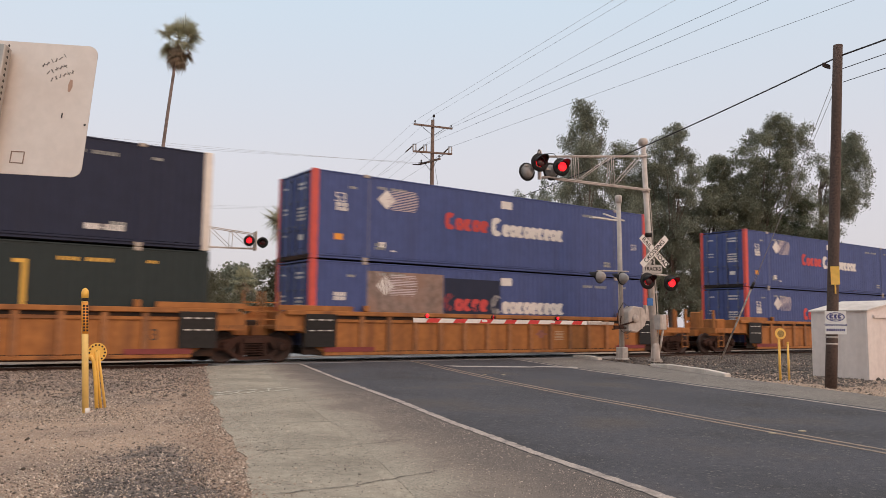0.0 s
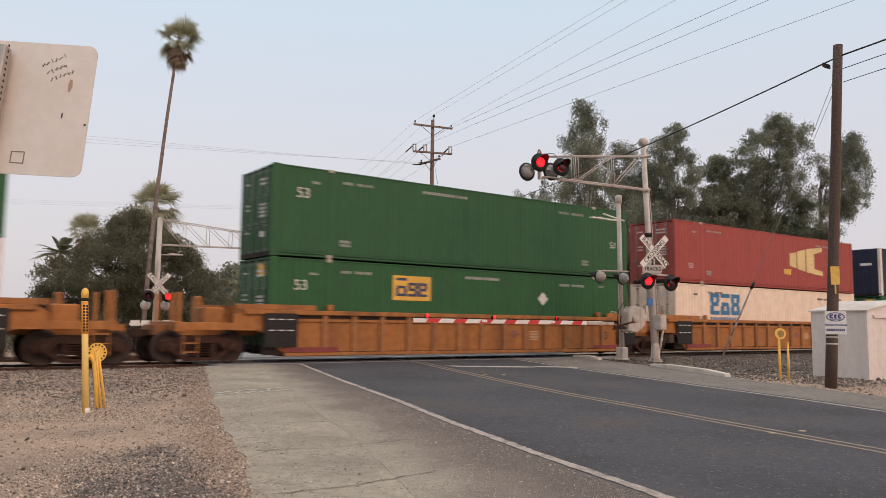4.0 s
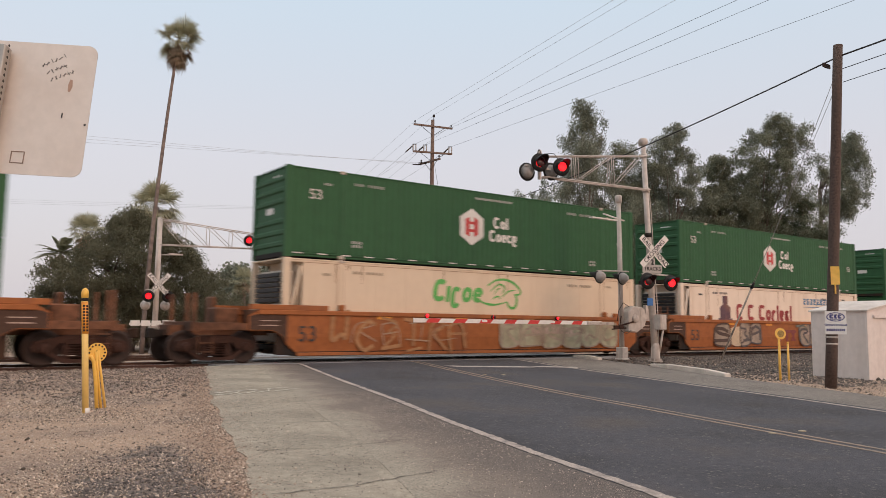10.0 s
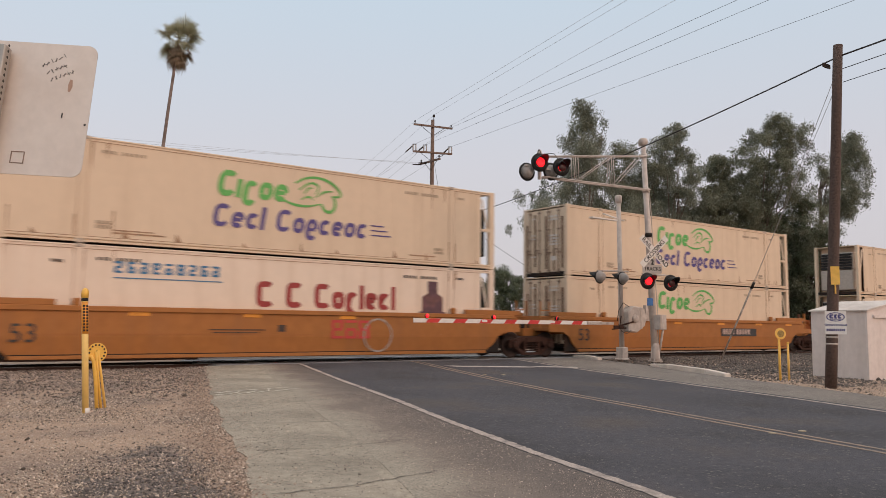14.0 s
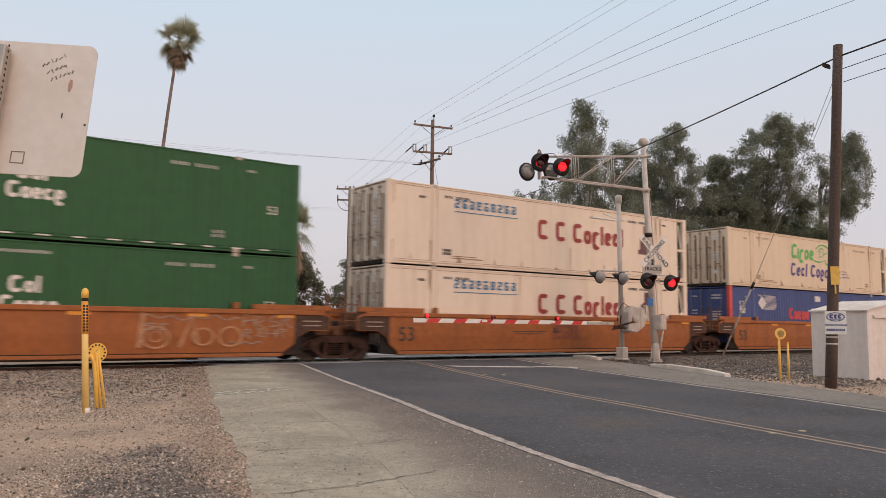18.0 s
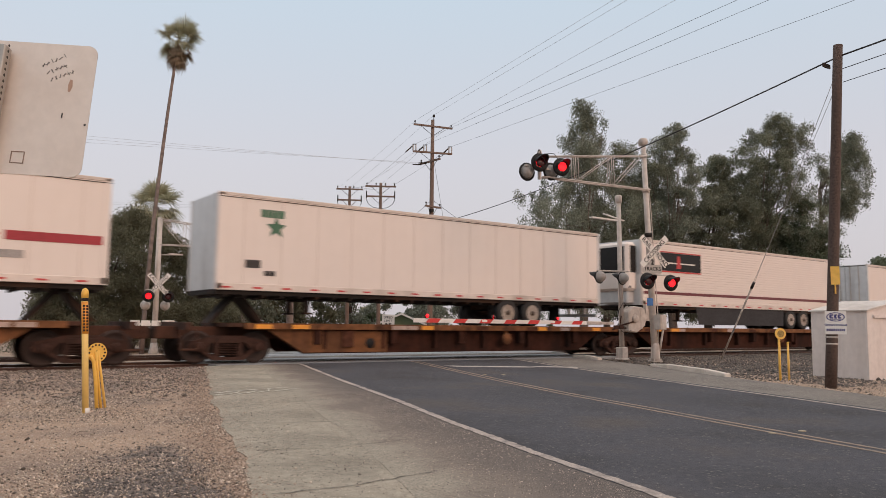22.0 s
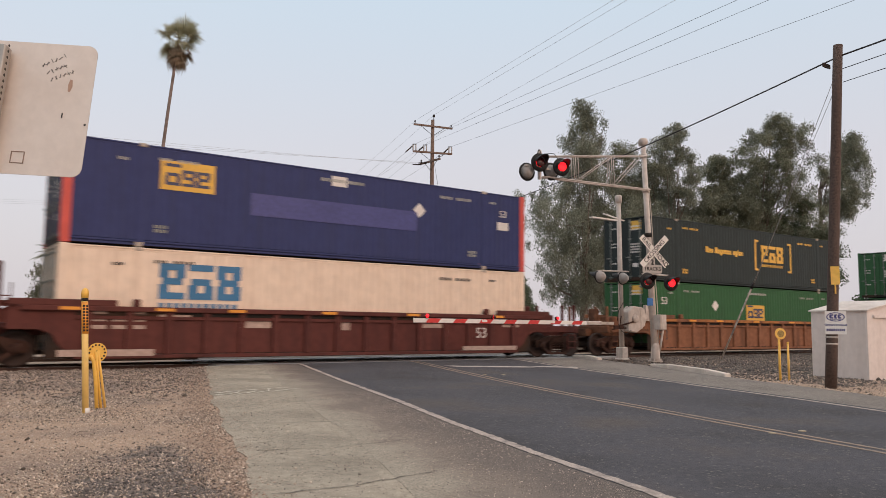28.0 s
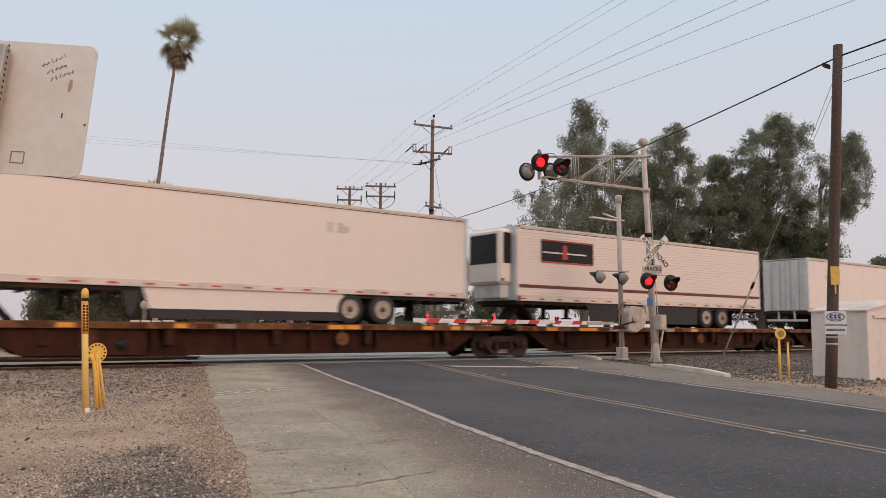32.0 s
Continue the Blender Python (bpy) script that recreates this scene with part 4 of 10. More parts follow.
bm = bmesh.new()
prism(bm, round_rect(0.345, 0.2796, 0.040), -0.002, 0.002)
plate = part("sign_plate", bm, SIGN_BACK, sg, "bare aluminium back with scribbles and a worn patch")
plate.matrix_basis = Matrix.Translation((0.0154, 0, 2.0419)) @ SGX
bm = bmesh.new()
box(bm, -0.028, 0.028, -0.06, -0.004, -2.4, 0.235)
post = part("sign_post", bm, surf("galvanised_post", (0.36, 0.345, 0.32), 0.5, 0.6, var=0.1), sg, "square galvanised post with holes", bevel=0.004)
post.matrix_basis = Matrix.Translation((-0.002, -0.002, 2.044)) @ SGX
bm = bmesh.new()
for k in range(40):
    z = 0.24 - k * 0.0254
    lathe(bm, (0.0281, -0.032, z), (1, 0, 0), [(0, 0.0065), (0.0006, 0.0065)], 8)
    lathe(bm, (0.0, -0.0601, z), (0, -1, 0), [(0, 0.0065), (0.0006, 0.0065)], 8)
part("punched_holes", bm, BLACK, post)["kind"] = "stuff"
bm = bmesh.new()
INK = surf("ink", (0.09, 0.085, 0.08), 0.7)
rnd = random.Random(4)
for row, (x0, z0_, n) in enumerate(((0.140, 0.186, 6), (0.162, 0.152, 5), (0.180, 0.122, 6))):
    for k in range(n):
        x, z = x0 + k * 0.0155, z0_ + k * 0.0085 + rnd.uniform(-0.003, 0.003)
        for q in range(2):
            a = rnd.uniform(0.5, 2.6)
            dx_, dz_ = 0.0085 * math.cos(a), 0.0085 * math.sin(a)
            tube(bm, (x - dx_, -0.0026, z - dz_), (x + dx_, -0.0026, z + dz_), 0.0012, seg=5)
part("scribble", bm, INK, plate, "unreadable dark pen marks")
bm = bmesh.new()
for x0, x1, z0_, z1 in ((0.068, 0.120, -0.235, -0.232), (0.068, 0.120, -0.189, -0.186), (0.068, 0.071, -0.235, -0.186), (0.117, 0.120, -0.235, -0.186)):
    box(bm, x0, x1, -0.0042, -0.002, z0_, z1)
part("sticker_outline", bm, surf("brown_residue", (0.25, 0.17, 0.13), 0.8), plate, "square outline of a removed sticker")
bm = bmesh.new()
prism(bm, [(0.248, 0.078), (0.256, 0.074), (0.264, 0.10), (0.262, 0.126), (0.252, 0.13), (0.247, 0.105)], -0.0032, -0.0021)
part("rust_mark", bm, surf("pale_rust", (0.36, 0.24, 0.18), 0.8), plate)
bm = bmesh.new()
box(bm, 0.238, 0.242, -0.0035, -0.002, -0.036, -0.016)
lathe(bm, (0.333, -0.0021, -0.06), (0, -1, 0), [(0, 0.005), (0.002, 0.004)], 10)
part("bolt_marks", bm, BLACK, plate)["kind"] = "stuff"

# yellow pipeline markers and bollards
def marker_post(x, y, h, r, label, lean=(0, 0), bars=True):
    z = rise(y) - 0.05
    t = thing("marker_post", pose(x, y, z), label, "marker post", group="yellow markers")
    bm = bmesh.new()
    tube(bm, (0, 0, -0.1), (lean[0], lean[1], h), r, r, 14)
    part("post", bm, surf("sun_faded_yellow", (0.80, 0.54, 0.17), 0.5, var=0.08, stain=(0.7, 0.42, 0.10), amount=0.4), t)
    bm = bmesh.new()
    lathe(bm, (lean[0], lean[1], h), (0, 0, 1), [(0, r * 1.15), (0.09, r * 1.12), (0.13, r * 0.8), (0.15, 0)], 14)
    part("cap", bm, YELLOW, t, "rounded yellow cap")
    if bars:
        bm = bmesh.new()
        ux, uy = lean[0] / h, lean[1] / h
        tube(bm, (ux * (h - 0.05), uy * (h - 0.05), h - 0.05), (ux * (h - 0.005), uy * (h - 0.005), h - 0.005), r * 1.06, r * 1.06, 14)
        part("dark_ring", bm, BLACK, t)
        bm = bmesh.new()
        tube(bm, (ux * (h - 0.53), uy * (h - 0.53), h - 0.53), (ux * (h - 0.06), uy * (h - 0.06), h - 0.06), r * 1.03, r * 1.03, 14)
        part("warning_band", bm, DECAL_O, t, "orange-yellow warning band")
        bm = bmesh.new()
        for k in range(9):
            z_ = h - 0.12 - k * 0.045
            for dx in (-0.022, 0.02):
                box(bm, dx + ux * z_ - 0.012, dx + ux * z_ + 0.014, uy * z_ - r - 0.004, uy * z_ - r * 0.75, z_ - 0.014, z_ + 0.014)
        part("warning_text", bm, BLACK, t, "unreadable black warning text")
        bm = bmesh.new()
        tube(bm, (0, 0, -0.02), (0, 0, 0.09), r * 1.05, r * 1.05, 14)
        part("bare_foot", bm, WHITE, t, "faded white foot")
    return t


marker_post(2.47, 12.34, 1.70, 0.046, "tall yellow plastic pipeline marker standing in gravel", (-0.10, 0.02))
loop = thing("vent_pipe", pose(2.69, 12.74, rise(12.72) - 0.04), "bent yellow vent pipe with a round warning disc", "vent pipe", group="yellow markers")
bm = bmesh.new()
pipe(bm, [(0.02, 0, -0.1), (-0.03, 0, 0.45), (-0.07, 0, 0.72), (-0.11, 0, 0.80), (-0.17, 0, 0.80), (-0.21, 0, 0.72)], 0.028, 10)
part("pipe", bm, YELLOW, loop)
bm = bmesh.new()
pipe(bm, [(0.09, 0.03, -0.1), (0.0, 0.03, 0.55), (-0.04, 0.03, 0.88)], 0.022, 10)
part("stay", bm, YELLOW, loop)
bm = bmesh.new()
pipe(bm, [(0.16, 0.05, -0.1), (0.06, 0.05, 0.5), (-0.01, 0.05, 0.9)], 0.02, 10)
part("stay", bm, YELLOW, loop)
bm = bmesh.new()
lathe(bm, (-0.02, 0.05, 0.86), (0.2, -1, 0), [(0, 0.15), (0.012, 0.15)], 24)
dsc = part("disc", bm, YELLOW, loop, "round yellow disc with a black ring")
bm = bmesh.new()
for k in range(14):
    a = k * math.tau / 14
    lathe(bm, (-0.02 + 0.118 * math.cos(a), 0.036 + 0.024 * math.cos(a), 0.86 + 0.118 * math.sin(a)), (0.2, -1, 0), [(0, 0.016), (0.002, 0.016)], 6)
lathe(bm, (-0.02, 0.037, 0.86), (0.2, -1, 0), [(0, 0.035), (0.002, 0.035)], 12)
part("disc_print", bm, BLACK, dsc)["kind"] = "stuff"

rt = thing("marker_post", pose(19.52, 11.55, rise(11.55) - 0.05), "yellow post with a round yellow disc on gravel", "marker post", group="yellow markers")
bm = bmesh.new()
tube(bm, (0, 0, -0.1), (-0.01, 0, 1.15), 0.034, 0.032, 12)
part("post", bm, YELLOW, rt)
bm = bmesh.new()
lathe(bm, (-0.03, -0.05, 1.24), (-0.5, -0.85, 0), [(0, 0.15), (0.03, 0.15)], 22)
part("disc", bm, YELLOW, rt, "round yellow disc")
bm = bmesh.new()
lathe(bm, (-0.045, -0.078, 1.24), (-0.5, -0.85, 0), [(0, 0.095), (0.003, 0.095)], 18)
part("disc_print", bm, surf("faded_dark_print", (0.30, 0.20, 0.06), 0.6, var=0.4, fine=25), rt)
b2_ = thing("bollard", pose(19.76, 11.44, rise(11.44) - 0.05), "thin yellow steel post on gravel", "bollard", group="yellow markers")
bm = bmesh.new()
tube(bm, (0, 0, -0.1), (-0.01, 0, 0.98), 0.03, 0.028, 12)
part("post", bm, YELLOW, b2_)
bm = bmesh.new()
lathe(bm, (-0.01, 0, 0.98), (0, 0, 1), [(0, 0.034), (0.03, 0.03), (0.045, 0)], 12)
part("cap", bm, YELLOW, b2_)

# equipment shed of the railway
shed = thing("equipment_shed", pose(22.13, 10.47, rise(10.5) - 0.06, 0, 0, 0), "small pale grey steel equipment shed with low gable roof", "shed")
SHED = surf("chalky_grey_shed_paint", (0.68, 0.61, 0.57), 0.6, var=0.06, fine=6, stain=(0.42, 0.35, 0.31), amount=0.45, streak=True, bump=0.06)
SL, SW, SH = 3.0, 1.75, 1.93
SX = Matrix.Rotation(radians(-8), 4, "Z")
bm = bmesh.new()
prism(bm, [(0, 0.0), (SL, 0.0), (SL, SH), (SL / 2, SH + 0.26), (0, SH)], 0, 0.06)
part("gable_wall", bm, SHED, shed, "pale gable wall with a small hood")
bm = bmesh.new()
prism(bm, [(0, 0.0), (SL, 0.0), (SL, SH), (SL / 2, SH + 0.26), (0, SH)], SW - 0.06, SW)
part("gable_wall", bm, SHED, shed)
for x in (0, SL - 0.06):
    bm = bmesh.new()
    box(bm, x, x + 0.06, 0.06, SW - 0.06, 0, SH - 0.01)
    part("side_wall", bm, SHED, shed)
for s in (0, 1):
    bm = bmesh.new()
    a, b = (-0.05, SL / 2) if s == 0 else (SL + 0.05, SL / 2)
    za, zb = SH - 0.02, SH + 0.29
    pts = [(a, za), (b, zb), (b, zb + 0.04), (a, za + 0.04)]
    prism(bm, pts if s == 0 else pts[::-1], -0.05, SW + 0.05)
    part("roof", bm, surf("dusty_white_roof_sheet", (0.62, 0.56, 0.51), 0.6, var=0.12, fine=6, stain=(0.36, 0.30, 0.26), amount=0.7), shed, "dusty white sheet roof")
bm = bmesh.new()
box(bm, 0.25, 1.0, -0.06, 0.0, SH - 0.2, SH - 0.12)
prism(bm, [(1.0, SH - 0.1), (1.6, SH - 0.1), (1.5, SH + 0.02), (1.1, SH + 0.02)], -0.08, 0)
part("hood_vent", bm, SHED, shed)
for x in (0.98, 2.0):
    bm = bmesh.new()
    box(bm, x, x + 0.02, -0.008, 0.002, 0.05, SH - 0.1)
    part("seam", bm, SHED, shed)
bm = bmesh.new()
box(bm, 1.85, 1.9, -0.05, 0, 0.9, 1.1)
part("handle", bm, DARK, shed)
bm = bmesh.new()
box(bm, -0.1, SL + 0.1, -0.1, SW + 0.1, -0.2, 0.0)
part("plinth", bm, CONCRETE, shed)
for ch in shed.children:
    ch.matrix_basis = Matrix.Translation((0, 0, 0)) @ SX


# ---- poles and wires ----
def pole(x, y, z, h, r0, r1, label, lean=(0, 0), mat=None, group="utility poles"):
    t = thing("utility_pole", pose(x, y, z), label, "utility pole", group=group)
    bm = bmesh.new()
    pipe(bm, [(lean[0] * k / 6, lean[1] * k / 6, -0.3 + (h + 0.3) * k / 6) for k in range(7)], [r0 + (r1 - r0) * k / 6 for k in range(7)], 14)
    part("shaft", bm, mat or WOOD_GREY, t, "round wooden shaft")
    return t


rp = pole(18.49, 9.67, rise(9.65), 8.36, 0.138, 0.110, "dark creosoted wooden utility pole with a notice", (0.19, -0.42), WOOD_POLE)
NX = Matrix.Rotation(radians(-58), 4, "Z")
bm = bmesh.new()
box(bm, -0.23, 0.23, -0.19, -0.18, 1.25, 1.80)
bd = part("notice_board", bm, WHITE, rp, "white advertising board with blue print", bevel=0.003)
bd.matrix_basis = Matrix.Translation((0.10, -0.12, -0.02)) @ NX @ Matrix.Translation((0, -0.015, 0))
NAVY = surf("navy_print", (0.04, 0.04, 0.16), 0.5)
bm = bmesh.new()
for k in range(28):
    a, b = k * math.tau / 28, (k + 1) * math.tau / 28
    prism(bm, [(0.175 * math.cos(a), 1.665 + 0.088 * math.sin(a)), (0.20 * math.cos(a), 1.665 + 0.108 * math.sin(a)), (0.20 * math.cos(b), 1.665 + 0.108 * math.sin(b)), (0.175 * math.cos(b), 1.665 + 0.088 * math.sin(b))], -0.1925, -0.191)
part("logo_oval", bm, NAVY, bd, "navy oval outline")
bm = bmesh.new()
for x0, x1 in ((-0.13, -0.045), (-0.032, 0.03), (0.045, 0.125)):
    prism(bm, [(x0 + 0.015, 1.625), (x1, 1.625), (x1, 1.655), (x0 + 0.045, 1.66), (x0 + 0.045, 1.69), (x1, 1.695), (x1, 1.725), (x0 + 0.015, 1.725), (x0, 1.70), (x0, 1.65)], -0.1925, -0.191)
box(bm, -0.12, 0.12, -0.1925, -0.191, 1.592, 1.606)
part("logo_bars", bm, NAVY, bd, "plain navy shapes in the oval")["kind"] = "stuff"
writing("notice_words", "Orchard Removal", 0.066, NAVY, bd, pose(0, -0.193, 1.475, 90), 0.0022)
bm = bmesh.new()
for k in range(10):
    box(bm, -0.2 + k * 0.04, -0.172 + k * 0.04, -0.194, -0.191, 1.325, 1.385)
part("print_bars", bm, NAVY, bd, "row of blue bars")["kind"] = "stuff"
bm = bmesh.new()
box(bm, -0.075, 0.12, -0.175, -0.165, 2.12, 2.56)
box(bm, 0.0, 0.035, -0.175, -0.165, 1.90, 2.12)
tagp = part("yellow_tag", bm, YELLOW, rp, "torn yellow tag nailed to the pole")
tagp.matrix_basis = Matrix.Translation((0.10, -0.13, 0.3)) @ NX @ Matrix.Translation((0, -0.01, 0))
for z in (0.98, 1.14):
    bm = bmesh.new()
    tube(bm, (0.022 * (z + 0.3), -0.048 * (z + 0.3), z), (0.022 * (z + 0.3), -0.048 * (z + 0.3), z + 0.04), 0.142, 0.142, 14)
    part("metal_band", bm, GALV, rp)
bm = bmesh.new()
box(bm, -0.02, 0.3, -0.16, -0.12, 7.85, 7.95)
part("cable_clamp", bm, DARK, rp)


def crossarm(t, z, half, yaw, lean=0.0, insul=(), drop=0.0, tilt=0):
    M = Matrix.Translation((lean, 0, z)) @ Matrix.Rotation(radians(yaw), 4, "Z") @ Matrix.Rotation(radians(tilt), 4, "Y")
    bm = bmesh.new()
    box(bm, -half, half, -0.2, -0.09, -0.06, 0.06)
    ob = part("crossarm", bm, WOOD_GREY, t, "wooden crossarm")
    ob.matrix_basis = M
    for u in insul:
        bm = bmesh.new()
        lathe(bm, (u * half, -0.145, 0.06), (0, 0, 1), [(0, 0.02), (0.08, 0.02), (0.1, 0.06), (0.15, 0.05), (0.19, 0.06), (0.22, 0.02)], 8)
        part("insulator", bm, DARK, ob, "dark pin insulator")
    bm = bmesh.new()
    for s in (-1, 1):
        tube(bm, (s * half * 0.6, -0.08, -0.05), (0, -0.08, -0.65), 0.018, seg=5)
    part("arm_brace", bm, DARK, ob)
    return M


p1 = pole(30.27, 43.44, rise(43), 16.15, 0.2, 0.12, "tall weathered wooden utility pole with three crossarms", (0.05, 0))
RZ = rise(43)
crossarm(p1, 15.10 - RZ, 1.46, -13, 0.03, (-0.94, 0.94))
crossarm(p1, 13.22 - RZ, 1.42, -20, 0.03)
crossarm(p1, 12.60 - RZ, 1.15, -88, 0.0, (-0.9, 0.9))
bm = bmesh.new()
tube(bm, (0.05, -0.1, 15.2 - RZ), (0.07, -0.1, 15.78 - RZ), 0.025, seg=6)
lathe(bm, (0.07, -0.1, 15.78 - RZ), (0, 0, 1), [(0, 0.02), (0.02, 0.09), (0.09, 0.07), (0.13, 0.09), (0.2, 0.03)], 10)
part("insulator", bm, DARK, p1, "pin insulator on the pole's top")
INSUL = surf("pale_porcelain", (0.42, 0.40, 0.39), 0.4, var=0.1)
Y20 = Matrix.Rotation(radians(-20), 4, "Z")
for u in (-1.32, -0.55, 1.28):
    for k in (-0.10, 0.10):
        bm = bmesh.new()
        lathe(bm, (u + k, -0.145, 0.06), (0, 0, 1), [(0, 0.03), (0.04, 0.055), (0.12, 0.04), (0.18, 0.055), (0.27, 0.04), (0.33, 0.055), (0.42, 0.03)], 8)
        part("fuse_cutout", bm, INSUL, p1, "pale upright porcelain insulator").matrix_basis = Matrix.Translation((0.03, 0, 13.22 - RZ)) @ Y20
    bm = bmesh.new()
    tube(bm, (u - 0.14, -0.145, 0.50), (u + 0.14, -0.145, 0.52), 0.03, seg=6)
    tube(bm, (u - 0.12, -0.1, 0.40), (u - 0.55, 0.15, -0.02), 0.05, 0.04, 7)
    part("strain_insulator", bm, DARK, p1, "dark strain insulator").matrix_basis = Matrix.Translation((0.03, 0, 13.22 - RZ)) @ Y20
bm = bmesh.new()
for k in (-1, 1):
    tube(bm, (-0.2, 0.7 + 0.35 * k, 12.55 - RZ), (-0.85, 0.75 + 0.35 * k, 12.47 - RZ), 0.055, 0.035, 8)
part("strain_insulator", bm, DARK, p1, "dark strain insulators of the side lines")["kind"] = "stuff"
crossarm(p1, 9.95, 0.75, 10, 0.03, (-0.9, 0.9))
bm = bmesh.new()
box(bm, -0.25, 0.0, -0.35, -0.1, 9.55, 9.75)
part("bracket", bm, DARK, p1)

p2 = pole(30.95, 51.4, rise(51) + 0.28, 12.6, 0.17, 0.11, "brown wooden pole with crossarm and looped jumpers")
crossarm(p2, 12.3, 1.2, -32, 0, (-0.9, -0.3, 0.3, 0.9))
crossarm(p2, 11.5, 1.15, -32, 0, ())
p3 = pole(31.75, 57.9, rise(58) + 0.3, 13.3, 0.18, 0.11, "brown wooden pole with crossarm and looped jumpers")
crossarm(p3, 13.05, 1.15, -30, 0, (-0.9, -0.3, 0.3, 0.9))
crossarm(p3, 12.1, 1.0, -30, 0, ())
for t, z, yw, hw in ((p2, 11.5, -32, 1.1), (p3, 12.1, -30, 1.0)):
    bm = bmesh.new()
    for s in (-1, 1):
        pts = [(s * hw, -0.15, 0.1), (s * hw * 1.02, -0.15, -0.25), (s * hw * 0.85, -0.15, -0.62), (s * hw * 0.5, -0.15, -0.88), (s * 0.12, -0.1, -0.95)]
        pipe(bm, pts, 0.022, 5)
        tube(bm, (s * hw, -0.15, -0.15), (s * hw, -0.15, 0.42), 0.06, 0.05, 6)
    ob = part("jumper_loop", bm, BLACK, t, "hanging black jumper cable")
    ob.matrix_basis = Matrix.Translation((0, 0, z)) @ Matrix.Rotation(radians(yw), 4, "Z")
WIRE = surf("black_cable", (0.03, 0.03, 0.032), 0.6, bump=0)
WIRE_THIN = surf("grey_wire", (0.36, 0.36, 0.37), 0.5, 0.3, bump=0)


def wire(a, b, r, sag, label="black overhead cable between poles", n=14, mat=None):
    bm = bmesh.new()
    a, b = Vector(a), Vector(b)
    pipe(bm, [a.lerp(b, k / n) - Vector((0, 0, 4 * sag * (k / n) * (1 - k / n))) for k in range(n + 1)], r, 5)
    tagged(new("overhead_wire", mesh_of("overhead_wire", bm, mat or WIRE)), label, "cable", group="overhead wires")


CAB_R = (18.74, 9.25, 7.95)
wire(CAB_R, (30.3, 43.2, 8.15), 0.021, 0.45, "thick black cable bundle between poles")
wire((30.3, 43.6, 8.15), (31.75, 57.7, 7.7), 0.026, 0.55, "thick black cable bundle between poles")
wire(CAB_R, (9.5, -26.0, 8.6), 0.022, 0.35, "thick black cable bundle between poles")
wire((18.76, 9.2, 7.62), (9.4, -26.0, 8.2), 0.010, 0.3)
wire((18.76, 9.2, 7.28), (9.4, -26.0, 7.9), 0.009, 0.3)
wire((18.66, 9.32, 7.5), (28.24, 17.7, 3.02), 0.0075, 0.02, "thin steel guy wire of a pole", mat=WIRE_THIN)
wire((18.66, 9.32, 7.2), (28.2, 17.75, 2.98), 0.0065, 0.03, "thin steel guy wire of a pole", mat=WIRE_THIN)
guy = thing("guy_guard", pose(27.5, 18.8, -0.05), "pale tube guard over the foot of a guy wire", "guy wire guard")
bm = bmesh.new()
tube(bm, (-0.02, 0.03, -0.1), (0.68, -1.0, 2.85), 0.036, 0.036, 10)
part("guard_tube", bm, surf("scraped_dark_guard", (0.34, 0.30, 0.26), 0.6, var=0.25, fine=14, coarse=3.0, stain=(0.03, 0.028, 0.027), amount=1.0), guy)
bm = bmesh.new()
tube(bm, (0.68, -1.0, 2.85), (0.745, -1.10, 3.12), 0.06, 0.055, 10)
part("guard_cap", bm, BLACK, guy, "black cap of the guard")
# lines from the tall pole over the road, and down to the two poles behind it
P_ = "thin overhead power line"
for a, b, c, r, m in (((28.93, 43.6, 15.36), (23.9, 21.07, 14.9), (30.92, 58.3, 12.95), 0.007, WIRE_THIN),
                      ((30.36, 43.34, 15.96), (24.43, 21.1, 14.9), (31.75, 57.8, 12.95), 0.007, WIRE_THIN),
                      ((31.65, 43.0, 15.36), (26.72, 23.1, 14.9), (32.58, 57.3, 12.95), 0.007, WIRE_THIN),
                      ((29.0, 43.75, 13.72), (25.31, 21.9, 13.2), (30.02, 51.9, 12.25), 0.008, WIRE),
                      ((29.73, 43.5, 13.72), (26.34, 22.8, 13.2), (30.95, 51.3, 12.25), 0.008, WIRE),
                      ((31.46, 42.85, 13.72), (28.88, 25.0, 13.2), (31.88, 50.8, 12.25), 0.008, WIRE)):
    a, b = Vector(a), Vector(b)
    wire(a, a + (b - a) * 2.4, r, 0.0, P_, 8, m)
    wire(a, c, 0.007, 0.1, P_, 6, WIRE_THIN if m is WIRE_THIN else WIRE)
for k in range(3):
    wire((30.95 + (k - 1) * 0.8, 51.4, 12.1), (31.75 + (k - 1) * 0.7, 57.9, 12.85), 0.009, 0.1, P_, 5, WIRE_THIN)
    wire((29.5, 44.5 - 0.3 * k, 12.52), (0.55, 48.0, 11.55 - 0.29 * k), 0.0055, 0.05, P_, 16, WIRE_THIN)
    wire((31.7, 57.8, 11.15 - 0.1 * k), (1.35, 80.0, 11.83 - 0.19 * k), 0.0055, 0.1, P_, 16, WIRE_THIN)
wire((30.45, 43.5, 9.9), (44.0, 44.5, 4.3), 0.014, 0.25, "drop wire from the pole")
wire((30.45, 43.4, 12.6), (31.8, 43.3, 6.0), 0.01, 0.0, "drop wire from the pole", 4)
wire((30.3, 43.4, 9.9), (29.2, 52.0, 5.5), 0.01, 0.0, "drop wire from the pole", 4)


